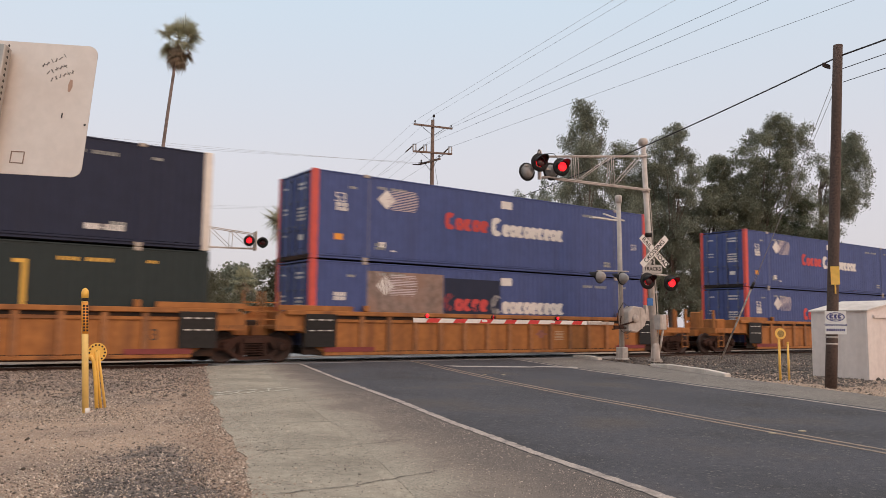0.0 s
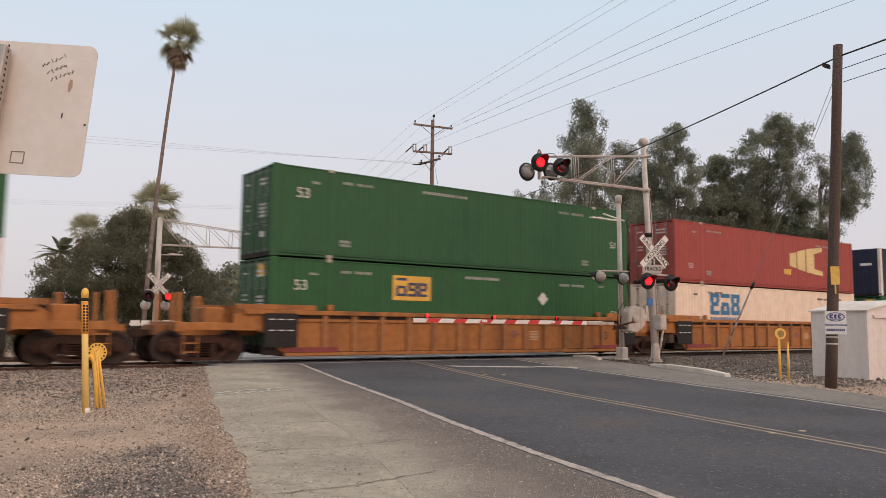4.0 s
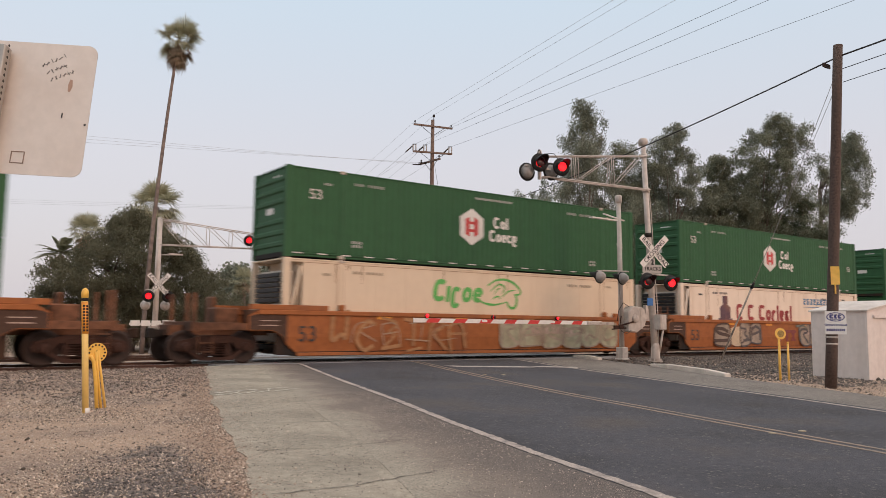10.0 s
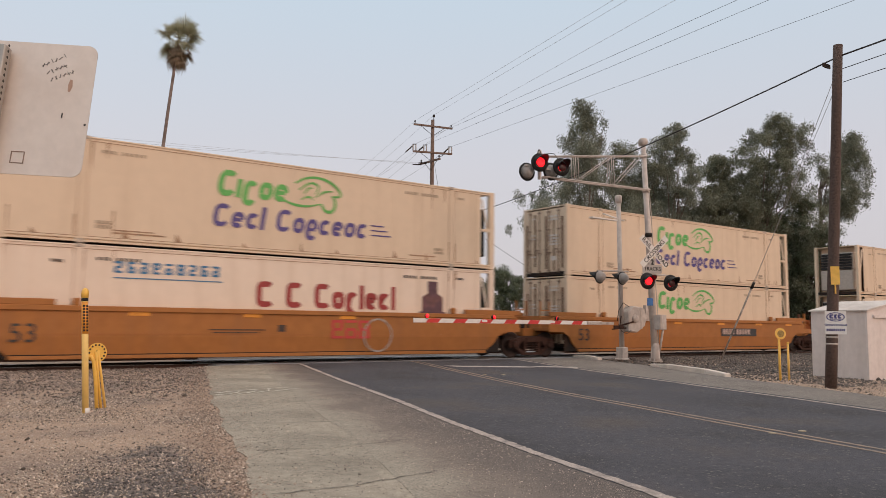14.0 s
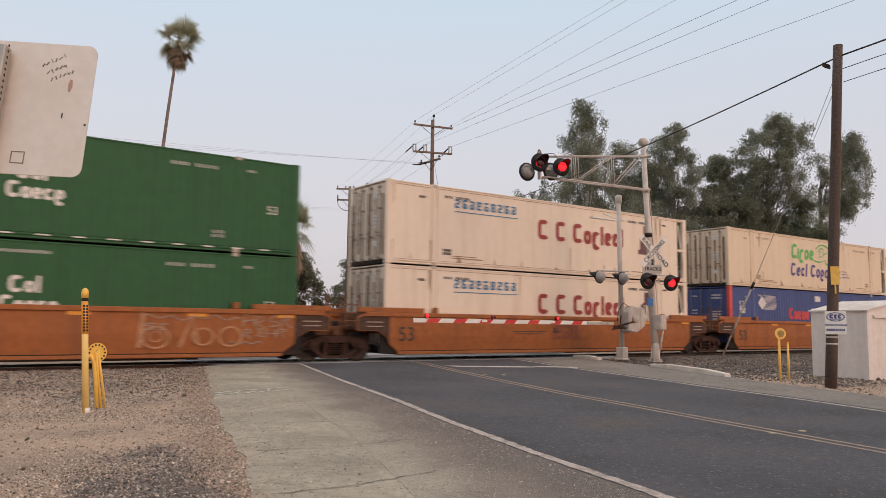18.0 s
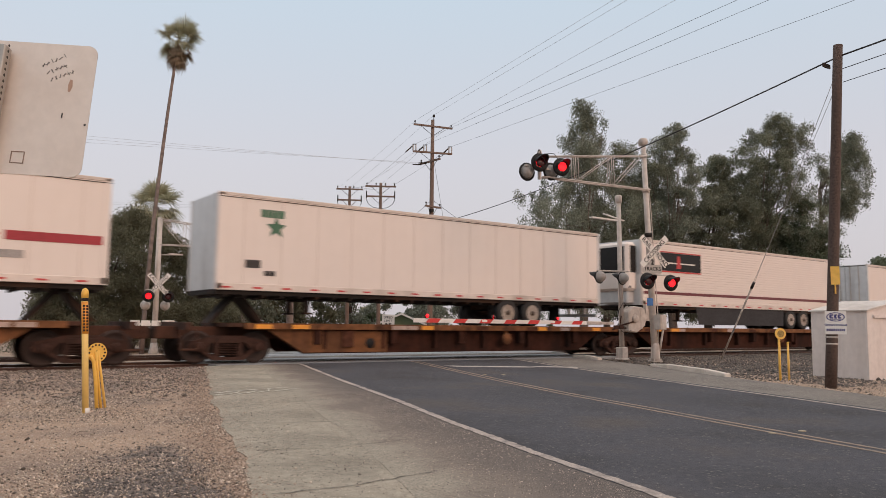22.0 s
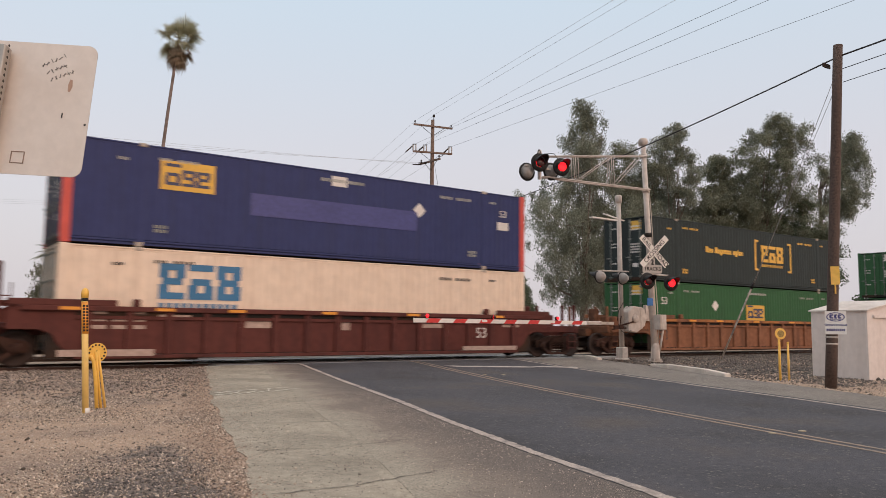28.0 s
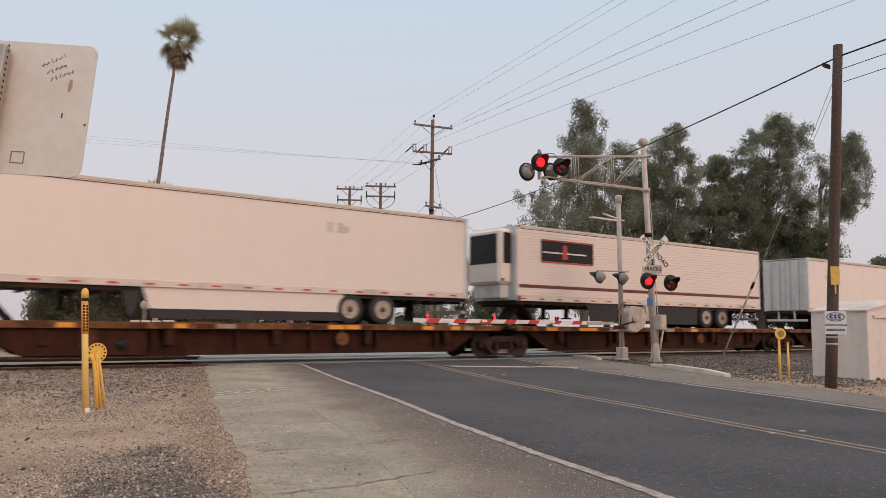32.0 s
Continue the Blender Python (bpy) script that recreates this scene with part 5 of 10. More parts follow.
# ---- trees ----
BARK_EUC = surf("pale_peeling_bark", (0.16, 0.125, 0.105), 0.85, var=0.3, fine=8, stain=(0.13, 0.085, 0.065), amount=0.8, streak=True, bump=0.6)
BARK = surf("dark_bark", (0.08, 0.062, 0.05), 0.9, var=0.3, bump=0.6)
LEAF_EUC = leafy("grey_green_leaves", (0.135, 0.154, 0.112), (0.305, 0.318, 0.242))
LEAF_DARK = leafy("dark_green_leaves", (0.068, 0.092, 0.052), (0.16, 0.185, 0.115))
LEAF_DENSE = leafy("dull_olive_leaves", (0.112, 0.112, 0.070), (0.172, 0.166, 0.108), 0.8)
LEAF_MID = leafy("olive_green_leaves", (0.112, 0.130, 0.085), (0.268, 0.274, 0.194))
# haze of distance is put into these paler leaf colours
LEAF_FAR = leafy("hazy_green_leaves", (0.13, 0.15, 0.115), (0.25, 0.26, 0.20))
LEAF_PALM = leafy("palm_green", (0.225, 0.225, 0.135), (0.47, 0.445, 0.30))
DEAD_PALM = leafy("dead_palm_straw", (0.27, 0.18, 0.12), (0.48, 0.34, 0.24), 0.8)
LEAF_FEATHER = leafy("feather_palm_green", (0.115, 0.125, 0.072), (0.30, 0.295, 0.195))
DRY_PALM = leafy("half_dry_palm_brown", (0.20, 0.165, 0.105), (0.42, 0.32, 0.24), 0.8)


def leaf_cloud(centres, radii, per, size, droop, rng, squash=0.75, hang=0.0):
    """Leaf blades scattered in clumps: four corners each, as arrays."""
    c = np.repeat(np.array(centres), per, axis=0)
    r = np.repeat(np.array(radii), per)
    n = len(c)
    d = rng.normal(size=(n, 3))
    d /= np.linalg.norm(d, axis=1)[:, None]
    d *= (rng.random(n) ** 0.5 * r)[:, None]
    d[:, 2] *= squash
    if hang:
        d[:, 2] -= hang * rng.random(n) ** 2 * r
    p = c + d
    ax = rng.normal(size=(n, 3))
    ax[:, 2] -= droop * 2.0
    ax /= np.linalg.norm(ax, axis=1)[:, None]
    sd = np.cross(ax, rng.normal(size=(n, 3)))
    sd /= np.linalg.norm(sd, axis=1)[:, None]
    L = size * rng.uniform(0.6, 1.4, n)[:, None]
    W = L * (0.22 if droop > 0.4 else 0.36)
    v = np.stack([p - ax * L * 0.5, p + sd * W, p + ax * L * 0.5, p - sd * W], axis=1).reshape(-1, 3)
    return v


def cloud_mesh(name, v, material):
    n = len(v) // 4
    me = bpy.data.meshes.new(name)
    me.vertices.add(len(v))
    me.vertices.foreach_set("co", v.astype(np.float32).ravel())
    me.loops.add(len(v))
    me.loops.foreach_set("vertex_index", np.arange(len(v), dtype=np.int32))
    me.polygons.add(n)
    me.polygons.foreach_set("loop_start", np.arange(0, len(v), 4, dtype=np.int32))
    me.polygons.foreach_set("loop_total", np.full(n, 4, dtype=np.int32))
    me.update()
    me.materials.append(material)
    return me


def tree(x, y, prof, clumps, cr, per, leaf, mat, bark, label, seed, droop=0.3, trunk_r=0.35, hang=0.0, name="tree", lean=(0, 0), group="trees", ragged=0.75, low=2):
    """prof: rows of (height, half width, x offset, depth share) of the crown's outline; clumps fill it."""
    rng = np.random.default_rng(seed)
    rnd = random.Random(seed)
    t = thing(name, pose(x, y, rise(y) - 0.1), label, "tree", group=group)
    zs = [p[0] for p in prof]
    top, wide = zs[-1], max(p[1] for p in prof)
    cs, rs = [], []
    for k in range(clumps):
        z = rng.uniform(zs[0], zs[-1])
        hw = np.interp(z, zs, [p[1] for p in prof])
        while rng.random() > 0.25 + 0.75 * hw / wide:
            z = rng.uniform(zs[0], zs[-1])
            hw = np.interp(z, zs, [p[1] for p in prof])
        ox = np.interp(z, zs, [p[2] for p in prof])
        a, q = rng.uniform(0, math.tau), rng.random() ** 0.45
        hw *= 0.9 + ragged * noise.noise((math.cos(a) * 1.6 + seed, math.sin(a) * 1.6, z * 0.42))
        # across the view and in depth
        u, w_ = q * math.cos(a) * hw, q * math.sin(a) * hw * 0.8
        d = Vector((x, y)).normalized()
        cx, cy = (u + ox) * d.y + w_ * d.x, -(u + ox) * d.x + w_ * d.y
        cs.append((cx, cy, z))
        rs.append(cr * rng.uniform(0.55, 1.25))
    # trunk and limbs
    bm = bmesh.new()
    base_z = zs[0] + (top - zs[0]) * 0.35
    tp = [(lean[0] * k / 5 + rnd.uniform(-0.1, 0.1) * (k > 0), lean[1] * k / 5 + rnd.uniform(-0.1, 0.1) * (k > 0), -0.2 + (base_z + 0.2) * k / 5) for k in range(6)]
    pipe(bm, tp, [trunk_r * (1.25 - 0.6 * k / 5) for k in range(6)], 10)
    part("trunk", bm, bark, t, "tapered trunk")
    order = sorted(range(clumps), key=lambda i: rng.random())[:min(clumps, 26)]
    for i in order:
        c = cs[i]
        bm = bmesh.new()
        k = rnd.randint(low, 5)
        s = Vector(tp[k]) if c[2] > tp[k][2] else Vector(tp[low])
        e = Vector(c)
        mid = s.lerp(e, 0.5) + Vector((rnd.uniform(-0.7, 0.7), rnd.uniform(-0.7, 0.7), rnd.uniform(-0.5, 0.9)))
        pipe(bm, [s, s.lerp(mid, 0.5) + Vector((0, 0, 0.15)), mid, mid.lerp(e, 0.6), e], [trunk_r * 0.34, trunk_r * 0.24, trunk_r * 0.15, trunk_r * 0.09, 0.015], 6)
        part("limb", bm, bark, t)
    v = leaf_cloud(cs, rs, per, leaf, droop, rng, 0.8, hang)
    part("crown", cloud_mesh("crown", v, mat), None, t, "crown of many small leaves with gaps")
    return t


E_ = "tall grey-green eucalyptus with drooping sparse foliage"
tree(43.2, 41.6, [(3.5, 3.0, 0.3), (8.5, 4.3, -0.2), (9.8, 4.4, -0.3), (11.2, 4.3, -0.4), (12.5, 3.9, -0.5), (13.9, 2.8, 0.0), (14.9, 2.0, 0.3), (15.9, 1.5, 0.3), (17.3, 1.15, 0.35), (18.4, 0.85, 0.2), (19.5, 0.3, 0.0)], 480, 0.62, 200, 0.142, LEAF_EUC, BARK_EUC, E_, 11, 0.8, 0.3, 1.7, lean=(0.6, 0), ragged=1.15)
tree(50.7, 39.0, [(3.0, 3.0, 0.0), (9.4, 3.0, 0.1), (12.2, 2.7, 0.2), (14.0, 2.2, -0.1), (15.2, 2.1, -0.1), (16.3, 1.9, -0.1), (17.3, 1.3, 0.1), (18.1, 0.5, 0.5)], 370, 0.60, 200, 0.142, LEAF_EUC, BARK_EUC, E_, 12, 0.6, 0.3, 1.1, ragged=1.1)
tree(57.8, 35.6, [(4.0, 3.6, 0.6), (9.6, 3.5, 0.7), (11.5, 3.6, 0.6), (13.4, 3.7, 0.7), (15.2, 3.6, 1.0), (16.8, 3.4, 1.4), (18.1, 2.0, 1.5), (19.1, 0.6, 1.5)], 540, 0.66, 210, 0.145, LEAF_MID, BARK_EUC, "broad dark eucalyptus with pale forked trunk", 13, 0.45, 0.36, 0.6, ragged=1.15)
tree(63.8, 33.7, [(10.9, 0.6, 2.0), (11.8, 1.8, 1.9), (12.7, 2.3, 2.0), (13.9, 2.2, 1.9), (15.1, 1.7, 1.9), (16.5, 1.2, 2.5), (18.0, 0.4, 2.7)], 210, 0.62, 170, 0.14, LEAF_EUC, BARK_EUC, "open eucalyptus leaning out over the road", 14, 0.6, 0.22, 1.1, lean=(0.3, 0), low=4, ragged=1.2)
tree(54.5, 38.5, [(2.5, 2.8, 0.4), (8.7, 3.1, 0.8), (11.0, 3.1, 0.9), (12.9, 2.4, 1.1), (14.8, 1.4, 1.3), (15.9, 0.5, 1.1)], 340, 0.7, 210, 0.145, LEAF_MID, BARK, "dense dark tree between taller eucalypts", 15, 0.3, 0.3, 0.5, ragged=0.9)
tree(53.0, 44.6, [(2.5, 3.6, 0.0), (8.0, 4.2, 0.0), (11.0, 4.0, 0.2), (13.0, 2.8, 0.3), (14.4, 1.0, 0.3)], 300, 0.7, 120, 0.20, LEAF_DARK, BARK, "dense dark tree between taller eucalypts", 19, 0.4, 0.25, 0.5)
tree(47.0, 42.5, [(3.5, 3.4, 1.0), (8.4, 3.8, 1.2), (10.3, 3.7, 1.1), (12.6, 3.4, 1.3), (14.5, 2.8, 1.3), (16.0, 1.8, 1.4), (16.8, 0.6, 1.2)], 360, 0.7, 200, 0.145, LEAF_MID, BARK, "dense dark tree between taller eucalypts", 16, 0.5, 0.25, 1.0, ragged=1.0)
tree(59.8, 35.2, [(2.0, 3.0, 0.4), (6.4, 3.2, 0.6), (8.3, 3.2, 0.7), (9.7, 2.6, 0.7), (10.9, 1.2, 0.2)], 230, 0.8, 170, 0.18, LEAF_DARK, BARK, "dense dark shrubby tree behind the railway", 17, 0.3, 0.25, 0.3)
tree(59.9, 32.6, [(2.0, 2.2, 0.0), (6, 2.8, 0.0), (9.5, 2.4, -0.2), (11.6, 0.9, -0.3)], 90, 0.7, 190, 0.15, LEAF_DARK, BARK, "dense dark shrubby tree behind the railway", 18, 0.3, 0.22, 0.3)
tree(12.1, 50.0, [(0.6, 5.7, 0.2), (3.1, 5.9, 0.3), (4.2, 6.2, -0.4), (5.0, 5.6, -0.4), (5.7, 4.9, 0.0), (6.4, 4.1, 0.4), (7.1, 3.1, 0.5), (7.7, 1.9, 0.1), (8.2, 0.9, 0.0), (8.6, 0.3, 0.0)], 700, 0.70, 240, 0.104, LEAF_DENSE, BARK, "dense rounded dark evergreen tree", 21, 0.1, 0.4, ragged=0.45)
tree(17.8, 54.5, [(0.6, 3.2, 0.2), (2.5, 3.4, 0.2), (4.4, 2.6, -0.2), (5.6, 1.6, -0.8), (6.4, 0.6, -1.0)], 190, 0.75, 210, 0.13, LEAF_DENSE, BARK, "dark low evergreen tree", 22, 0.1, 0.2)
tree(7.4, 50.5, [(0.5, 1.6, 0.0), (1.8, 1.9, 0.2), (3.0, 1.1, 0.3), (3.7, 0.4, 0.3)], 60, 0.7, 320, 0.10, LEAF_DENSE, BARK, "low bushy green tree", 23, 0.1, 0.2)
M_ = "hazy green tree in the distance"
tree(27.5, 72.5, [(0.8, 4.5, 0.0), (3, 5.0, 0.0), (5.5, 4.0, 0.3), (7.4, 1.2, 0.5)], 80, 1.1, 180, 0.26, LEAF_EUC, BARK, M_, 31, 0.1, 0.25)
tree(32.8, 71.0, [(0.8, 3.8, 0.0), (3, 4.2, 0.0), (5.4, 3.9, -0.3), (7.4, 2.8, -0.2), (8.9, 1.0, -0.1)], 200, 0.9, 160, 0.20, LEAF_DENSE, BARK, "dark tree in the distance", 32, 0.1, 0.25)
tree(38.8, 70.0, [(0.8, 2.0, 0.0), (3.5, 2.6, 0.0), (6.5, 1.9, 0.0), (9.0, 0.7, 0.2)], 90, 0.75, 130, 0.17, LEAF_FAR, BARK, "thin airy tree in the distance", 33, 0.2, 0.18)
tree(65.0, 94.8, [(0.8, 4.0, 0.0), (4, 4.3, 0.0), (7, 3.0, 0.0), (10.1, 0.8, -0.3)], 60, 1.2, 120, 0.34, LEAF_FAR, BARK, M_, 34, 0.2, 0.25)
tree(72.8, 95.4, [(0.8, 4.4, 0.0), (4, 4.6, 0.0), (8, 3.2, 0.0), (11.9, 0.9, 0.0)], 60, 1.2, 120, 0.34, LEAF_FAR, BARK, M_, 35, 0.2, 0.25)
tree(66.0, 77.5, [(0.8, 4.6, 0.0), (4, 4.8, 0.0), (7, 3.4, -0.2), (9.2, 1.0, -0.2)], 150, 1.0, 200, 0.22, LEAF_DARK, BARK, "dark tree in the distance", 36, 0.2, 0.25)
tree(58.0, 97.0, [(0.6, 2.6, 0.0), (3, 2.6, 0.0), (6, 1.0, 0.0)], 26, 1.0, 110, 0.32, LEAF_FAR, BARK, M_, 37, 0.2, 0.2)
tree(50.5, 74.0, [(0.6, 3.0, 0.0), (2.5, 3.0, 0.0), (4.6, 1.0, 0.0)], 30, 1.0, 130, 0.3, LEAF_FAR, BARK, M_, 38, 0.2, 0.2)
tree(44.5, 76.0, [(0.4, 2.6, 0.0), (2.0, 2.6, 0.0), (3.4, 1.0, 0.0)], 26, 0.9, 120, 0.3, LEAF_DARK, BARK, M_, 39, 0.2, 0.2)
tree(100.0, 45.0, [(0.6, 3.6, 0.0), (4, 4.0, 0.0), (8.0, 2.6, 0.0), (10.4, 0.8, 0.0)], 60, 1.2, 140, 0.34, LEAF_DARK, BARK, M_, 40, 0.2, 0.3)


def palm(x, y, h, trunk, crown_r, fronds, label, seed, feather=False, skirt=0.0, bend=(0, 0), power=1.3, dead=0.3, hang=(-1.35, -0.45), dry=0.8, low=0.0, mat=None):
    """skirt, low: how far down the trunk the dead fronds start; hang: their slope; dry: their length."""
    rnd = random.Random(seed)
    t = thing("palm_tree", pose(x, y, rise(y) - 0.1), label, "palm tree", group="palm trees")
    bm = bmesh.new()
    n = 9
    pts = [(bend[0] * (k / n) ** power, bend[1] * (k / n), -0.2 + (h + 0.2) * k / n) for k in range(n + 1)]
    pipe(bm, pts, [trunk * (1.35 - 0.6 * k / n) for k in range(n + 1)], 10)
    part("trunk", bm, surf("palm_trunk", (0.20, 0.155, 0.135), 0.9, var=0.35, fine=4, stain=(0.09, 0.07, 0.06), amount=0.7, bump=0.7), t, "slender ringed trunk")
    top = Vector(pts[-1])
    for pool, cnt in ((0, fronds), (1, int(fronds * dead))):
        bm = bmesh.new()
        for k in range(cnt):
            az = k * 2.399 + rnd.uniform(-0.3, 0.3)
            el = rnd.uniform(-0.25 if feather else -0.75, 1.35) if pool == 0 else rnd.uniform(*hang)
            L = crown_r * rnd.uniform(0.7, 1.1) * (1.0 if pool == 0 else dry)
            d = Vector((math.cos(az) * math.cos(el), math.sin(az) * math.cos(el), math.sin(el)))
            base = top + Vector((0, 0, 0.1 - (low + (skirt - low) * rnd.random() if pool else 0)))
            side = d.cross(Vector((0, 0, 1))).normalized()
            nrm = side.cross(d)
            if feather:
                m = 20
                last = None
                for q in range(m + 1):
                    u = q / m
                    c = base + d * L * u + Vector((0, 0, -0.36 * L * u * u))
                    if q > 2:
                        ll = L * 0.24 * math.sin(math.pi * min(1, u * 0.95 + 0.05)) + 0.05
                        for s in (-1, 1):
                            tip = c + side * s * ll * 0.8 + d * ll * 0.55 + Vector((0, 0, -0.25 * ll))
                            wv = d * 0.05
                            bm.faces.new([bm.verts.new(c - wv), bm.verts.new(c + wv), bm.verts.new(tip)])
                    if last is not None:
                        wv = side * 0.025
                        bm.faces.new([bm.verts.new(last - wv), bm.verts.new(last + wv), bm.verts.new(c + wv), bm.verts.new(c - wv)])
                    last = c
            else:
                pet = base + d * L * 0.45 + Vector((0, 0, -0.06 * L))
                wv = side * 0.03
                bm.faces.new([bm.verts.new(base - wv), bm.verts.new(base + wv), bm.verts.new(pet + wv), bm.verts.new(pet - wv)])
                m = 19
                for q in range(m):
                    a = (q / (m - 1) - 0.5) * (3.6 if pool == 0 else 2.2)
                    dd = (d * math.cos(a) + side * math.sin(a) + nrm * 0.12).normalized()
                    ll = L * (0.62 if pool == 0 else 0.5) * rnd.uniform(0.8, 1.05)
                    k1 = pet + dd * ll * 0.55
                    tip = pet + dd * ll + Vector((0, 0, -(0.10 if el > 0.35 else 0.32) * ll * rnd.uniform(0.7, 1.5)))
                    ww = dd.cross(nrm).normalized() * 0.023 * L
                    bm.faces.new([bm.verts.new(pet), bm.verts.new(k1 + ww), bm.verts.new(tip), bm.verts.new(k1 - ww)])
        part("fronds" if pool == 0 else "dead_fronds", bm, (LEAF_FEATHER if feather else LEAF_PALM) if pool == 0 else mat or DEAD_PALM, t, "fan of green fronds" if pool == 0 else "hanging dry brown fronds")
    return t


palm(11.45, 44.0, 18.05, 0.098, 1.55, 30, "very tall slender fan palm with a round crown", 51, skirt=0.85, bend=(1.17, -0.2), power=1.6, dead=0.9, hang=(-1.35, -0.5), dry=0.72, low=0.15, mat=DRY_PALM)
palm(25.83, 56.36, 9.45, 0.24, 2.5, 44, "fan palm with a shaggy skirt of dead fronds", 52, skirt=2.1, bend=(-0.1, 0), dead=3.6, hang=(-1.5, -1.1), dry=0.78)
palm(10.42, 55.0, 7.75, 0.26, 1.62, 30, "fan palm half hidden behind a dark tree", 53, skirt=0.9, dead=0.7, hang=(-1.3, -0.6), dry=0.8)
palm(8.80, 54.0, 6.05, 0.22, 1.75, 44, "feather palm with arching fronds behind a dark tree", 54, feather=True, dead=0.1)
palm(14.95, 55.5, 9.95, 0.26, 2.2, 36, "fan palm rising from behind a dark tree", 57, skirt=1.2, dead=0.8, hang=(-1.3, -0.5), dry=0.85)
palm(26.5, 68.0, 5.6, 0.22, 1.7, 26, "palm among distant trees", 55, dead=0.6)
palm(53.5, 92.0, 3.2, 0.2, 1.6, 22, "small palm in the distance", 56, dead=0.5)

# house, sign and parked car far behind the crossing
house = thing("house", pose(42.6, 66.2, rise(66) - 0.35), "small olive green house with white gable boards", "house")
HW = surf("olive_house_paint", (0.10, 0.135, 0.075), 0.7, var=0.1)
bm = bmesh.new()
prism(bm, [(-2.9, 0), (2.9, 0), (2.9, 1.9), (0, 3.1), (-2.9, 1.9)], 0, 6.0)
part("wall", bm, HW, house)
for s in (-1, 1):
    bm = bmesh.new()
    pts = [(s * 3.3, 1.72), (0, 3.14), (0, 3.28), (s * 3.3, 1.86)]
    prism(bm, pts if s < 0 else pts[::-1], -0.4, 6.2)
    part("roof", bm, surf("grey_shingles", (0.2, 0.19, 0.19), 0.9), house)
    bm = bmesh.new()
    prism(bm, [(s * 3.3, 1.70), (0, 3.12), (0, 3.32), (s * 3.3, 1.9)] if s < 0 else [(0, 3.12), (s * 3.3, 1.70), (s * 3.3, 1.9), (0, 3.32)], -0.46, -0.4)
    part("bargeboard", bm, WHITE, house, "white bargeboard")
bm = bmesh.new()
box(bm, -0.7, 0.7, -0.05, 0, 0.7, 1.7)
part("window", bm, BLACK, house)
house.rotation_euler = (0, 0, radians(-32))
spd = thing("speed_limit_sign", pose(19.84, 32.0, rise(32)), "white speed limit sign beyond the crossing", "road sign")
bm = bmesh.new()
tube(bm, (0, 0.04, -0.2), (0, 0.04, 1.6), 0.03, seg=8)
part("post", bm, GALV, spd)
bm = bmesh.new()
prism(bm, round_rect(0.31, 0.385, 0.04), -0.005, 0.005)
pl = part("plate", bm, WHITE, spd)
pl.matrix_basis = Matrix.Translation((0, 0, 1.33)) @ Matrix.Rotation(radians(-20), 4, "Z")
writing("letters", "SPEED", 0.165, BLACK, pl, pose(0, -0.009, 0.24, 90))
writing("letters", "LIMIT", 0.165, BLACK, pl, pose(0, -0.009, 0.07, 90))
writing("letters", "25", 0.36, BLACK, pl, pose(0, -0.009, -0.19, 90), 0.01)


# ---- the train ----
def advance(t):
    """How far the train has run after t seconds."""
    return 25.0793 * t - 0.0287636 * t * t + 0.000346883 * t ** 3


ROLLING = []         # things that ride on the near track, with their place at the start
SHARED = {}


def shared(key, build):
    if key not in SHARED:
        SHARED[key] = build()
    return SHARED[key]


def simple(key, material, boxes, bevel=0.0):
    def build():
        bm = bmesh.new()
        for b in boxes:
            box(bm, *b)
        return mesh_of(key, bm, material, bevel)
    return shared((key, material.name), build)


def put(name, me, parent, at=(0, 0, 0), label="", turn=None):
    ob = part(name, me, None, parent, label)
    ob.matrix_basis = Matrix.Translation(at) @ (turn or Matrix.Identity(4))
    return ob


def roll(t, x0):
    ROLLING.append((t, x0))
    return t


# bogies
def wheel_mesh():
    bm = bmesh.new()
    lathe(bm, (0, 0, 0), (0, 1, 0), [(-0.065, 0.10), (-0.065, 0.14), (-0.02, 0.16), (-0.03, 0.36), (-0.065, 0.38), (-0.065, 0.45), (0.05, 0.455), (0.055, 0.485), (0.075, 0.485), (0.075, 0.39), (0.04, 0.36), (0.04, 0.14), (0.09, 0.12), (0.09, 0.08)], 28)
    return mesh_of("wheel", bm, WHEEL)


def frame_mesh():
    """Cast side frame: arched top member, bottom member, columns and windows left open beside the springs."""
    bm = bmesh.new()
    prism(bm, [(-1.18, 0.50), (-1.12, 0.38), (-0.70, 0.40), (-0.50, 0.62), (0.50, 0.62), (0.70, 0.40), (1.12, 0.38), (1.18, 0.50), (1.12, 0.66), (0.72, 0.74), (0.45, 0.82), (-0.45, 0.82), (-0.72, 0.74), (-1.12, 0.66)], -0.09, 0.09)
    prism(bm, [(-0.92, 0.42), (-0.72, 0.42), (-0.40, 0.20), (0.40, 0.20), (0.72, 0.42), (0.92, 0.42), (0.46, 0.10), (-0.46, 0.10)][::-1], -0.10, 0.08)
    for s in (-1, 1):
        box(bm, s * 0.36 - 0.06, s * 0.36 + 0.06, -0.10, 0.08, 0.18, 0.66)
        lathe(bm, (s * 0.89, -0.10, 0.485), (0, -1, 0), [(0, 0.15), (0.07, 0.14), (0.10, 0.11), (0.12, 0.04)], 14)
        for q in range(3):
            a = q * math.tau / 3 + 0.5
            lathe(bm, (s * 0.89 + 0.08 * math.cos(a), -0.20, 0.485 + 0.08 * math.sin(a)), (0, -1, 0), [(0, 0.022), (0.03, 0.018)], 6)
    box(bm, -0.34, 0.34, -0.14, -0.02, 0.60, 0.74)
    return mesh_of("side_frame", bm, TRUCK)


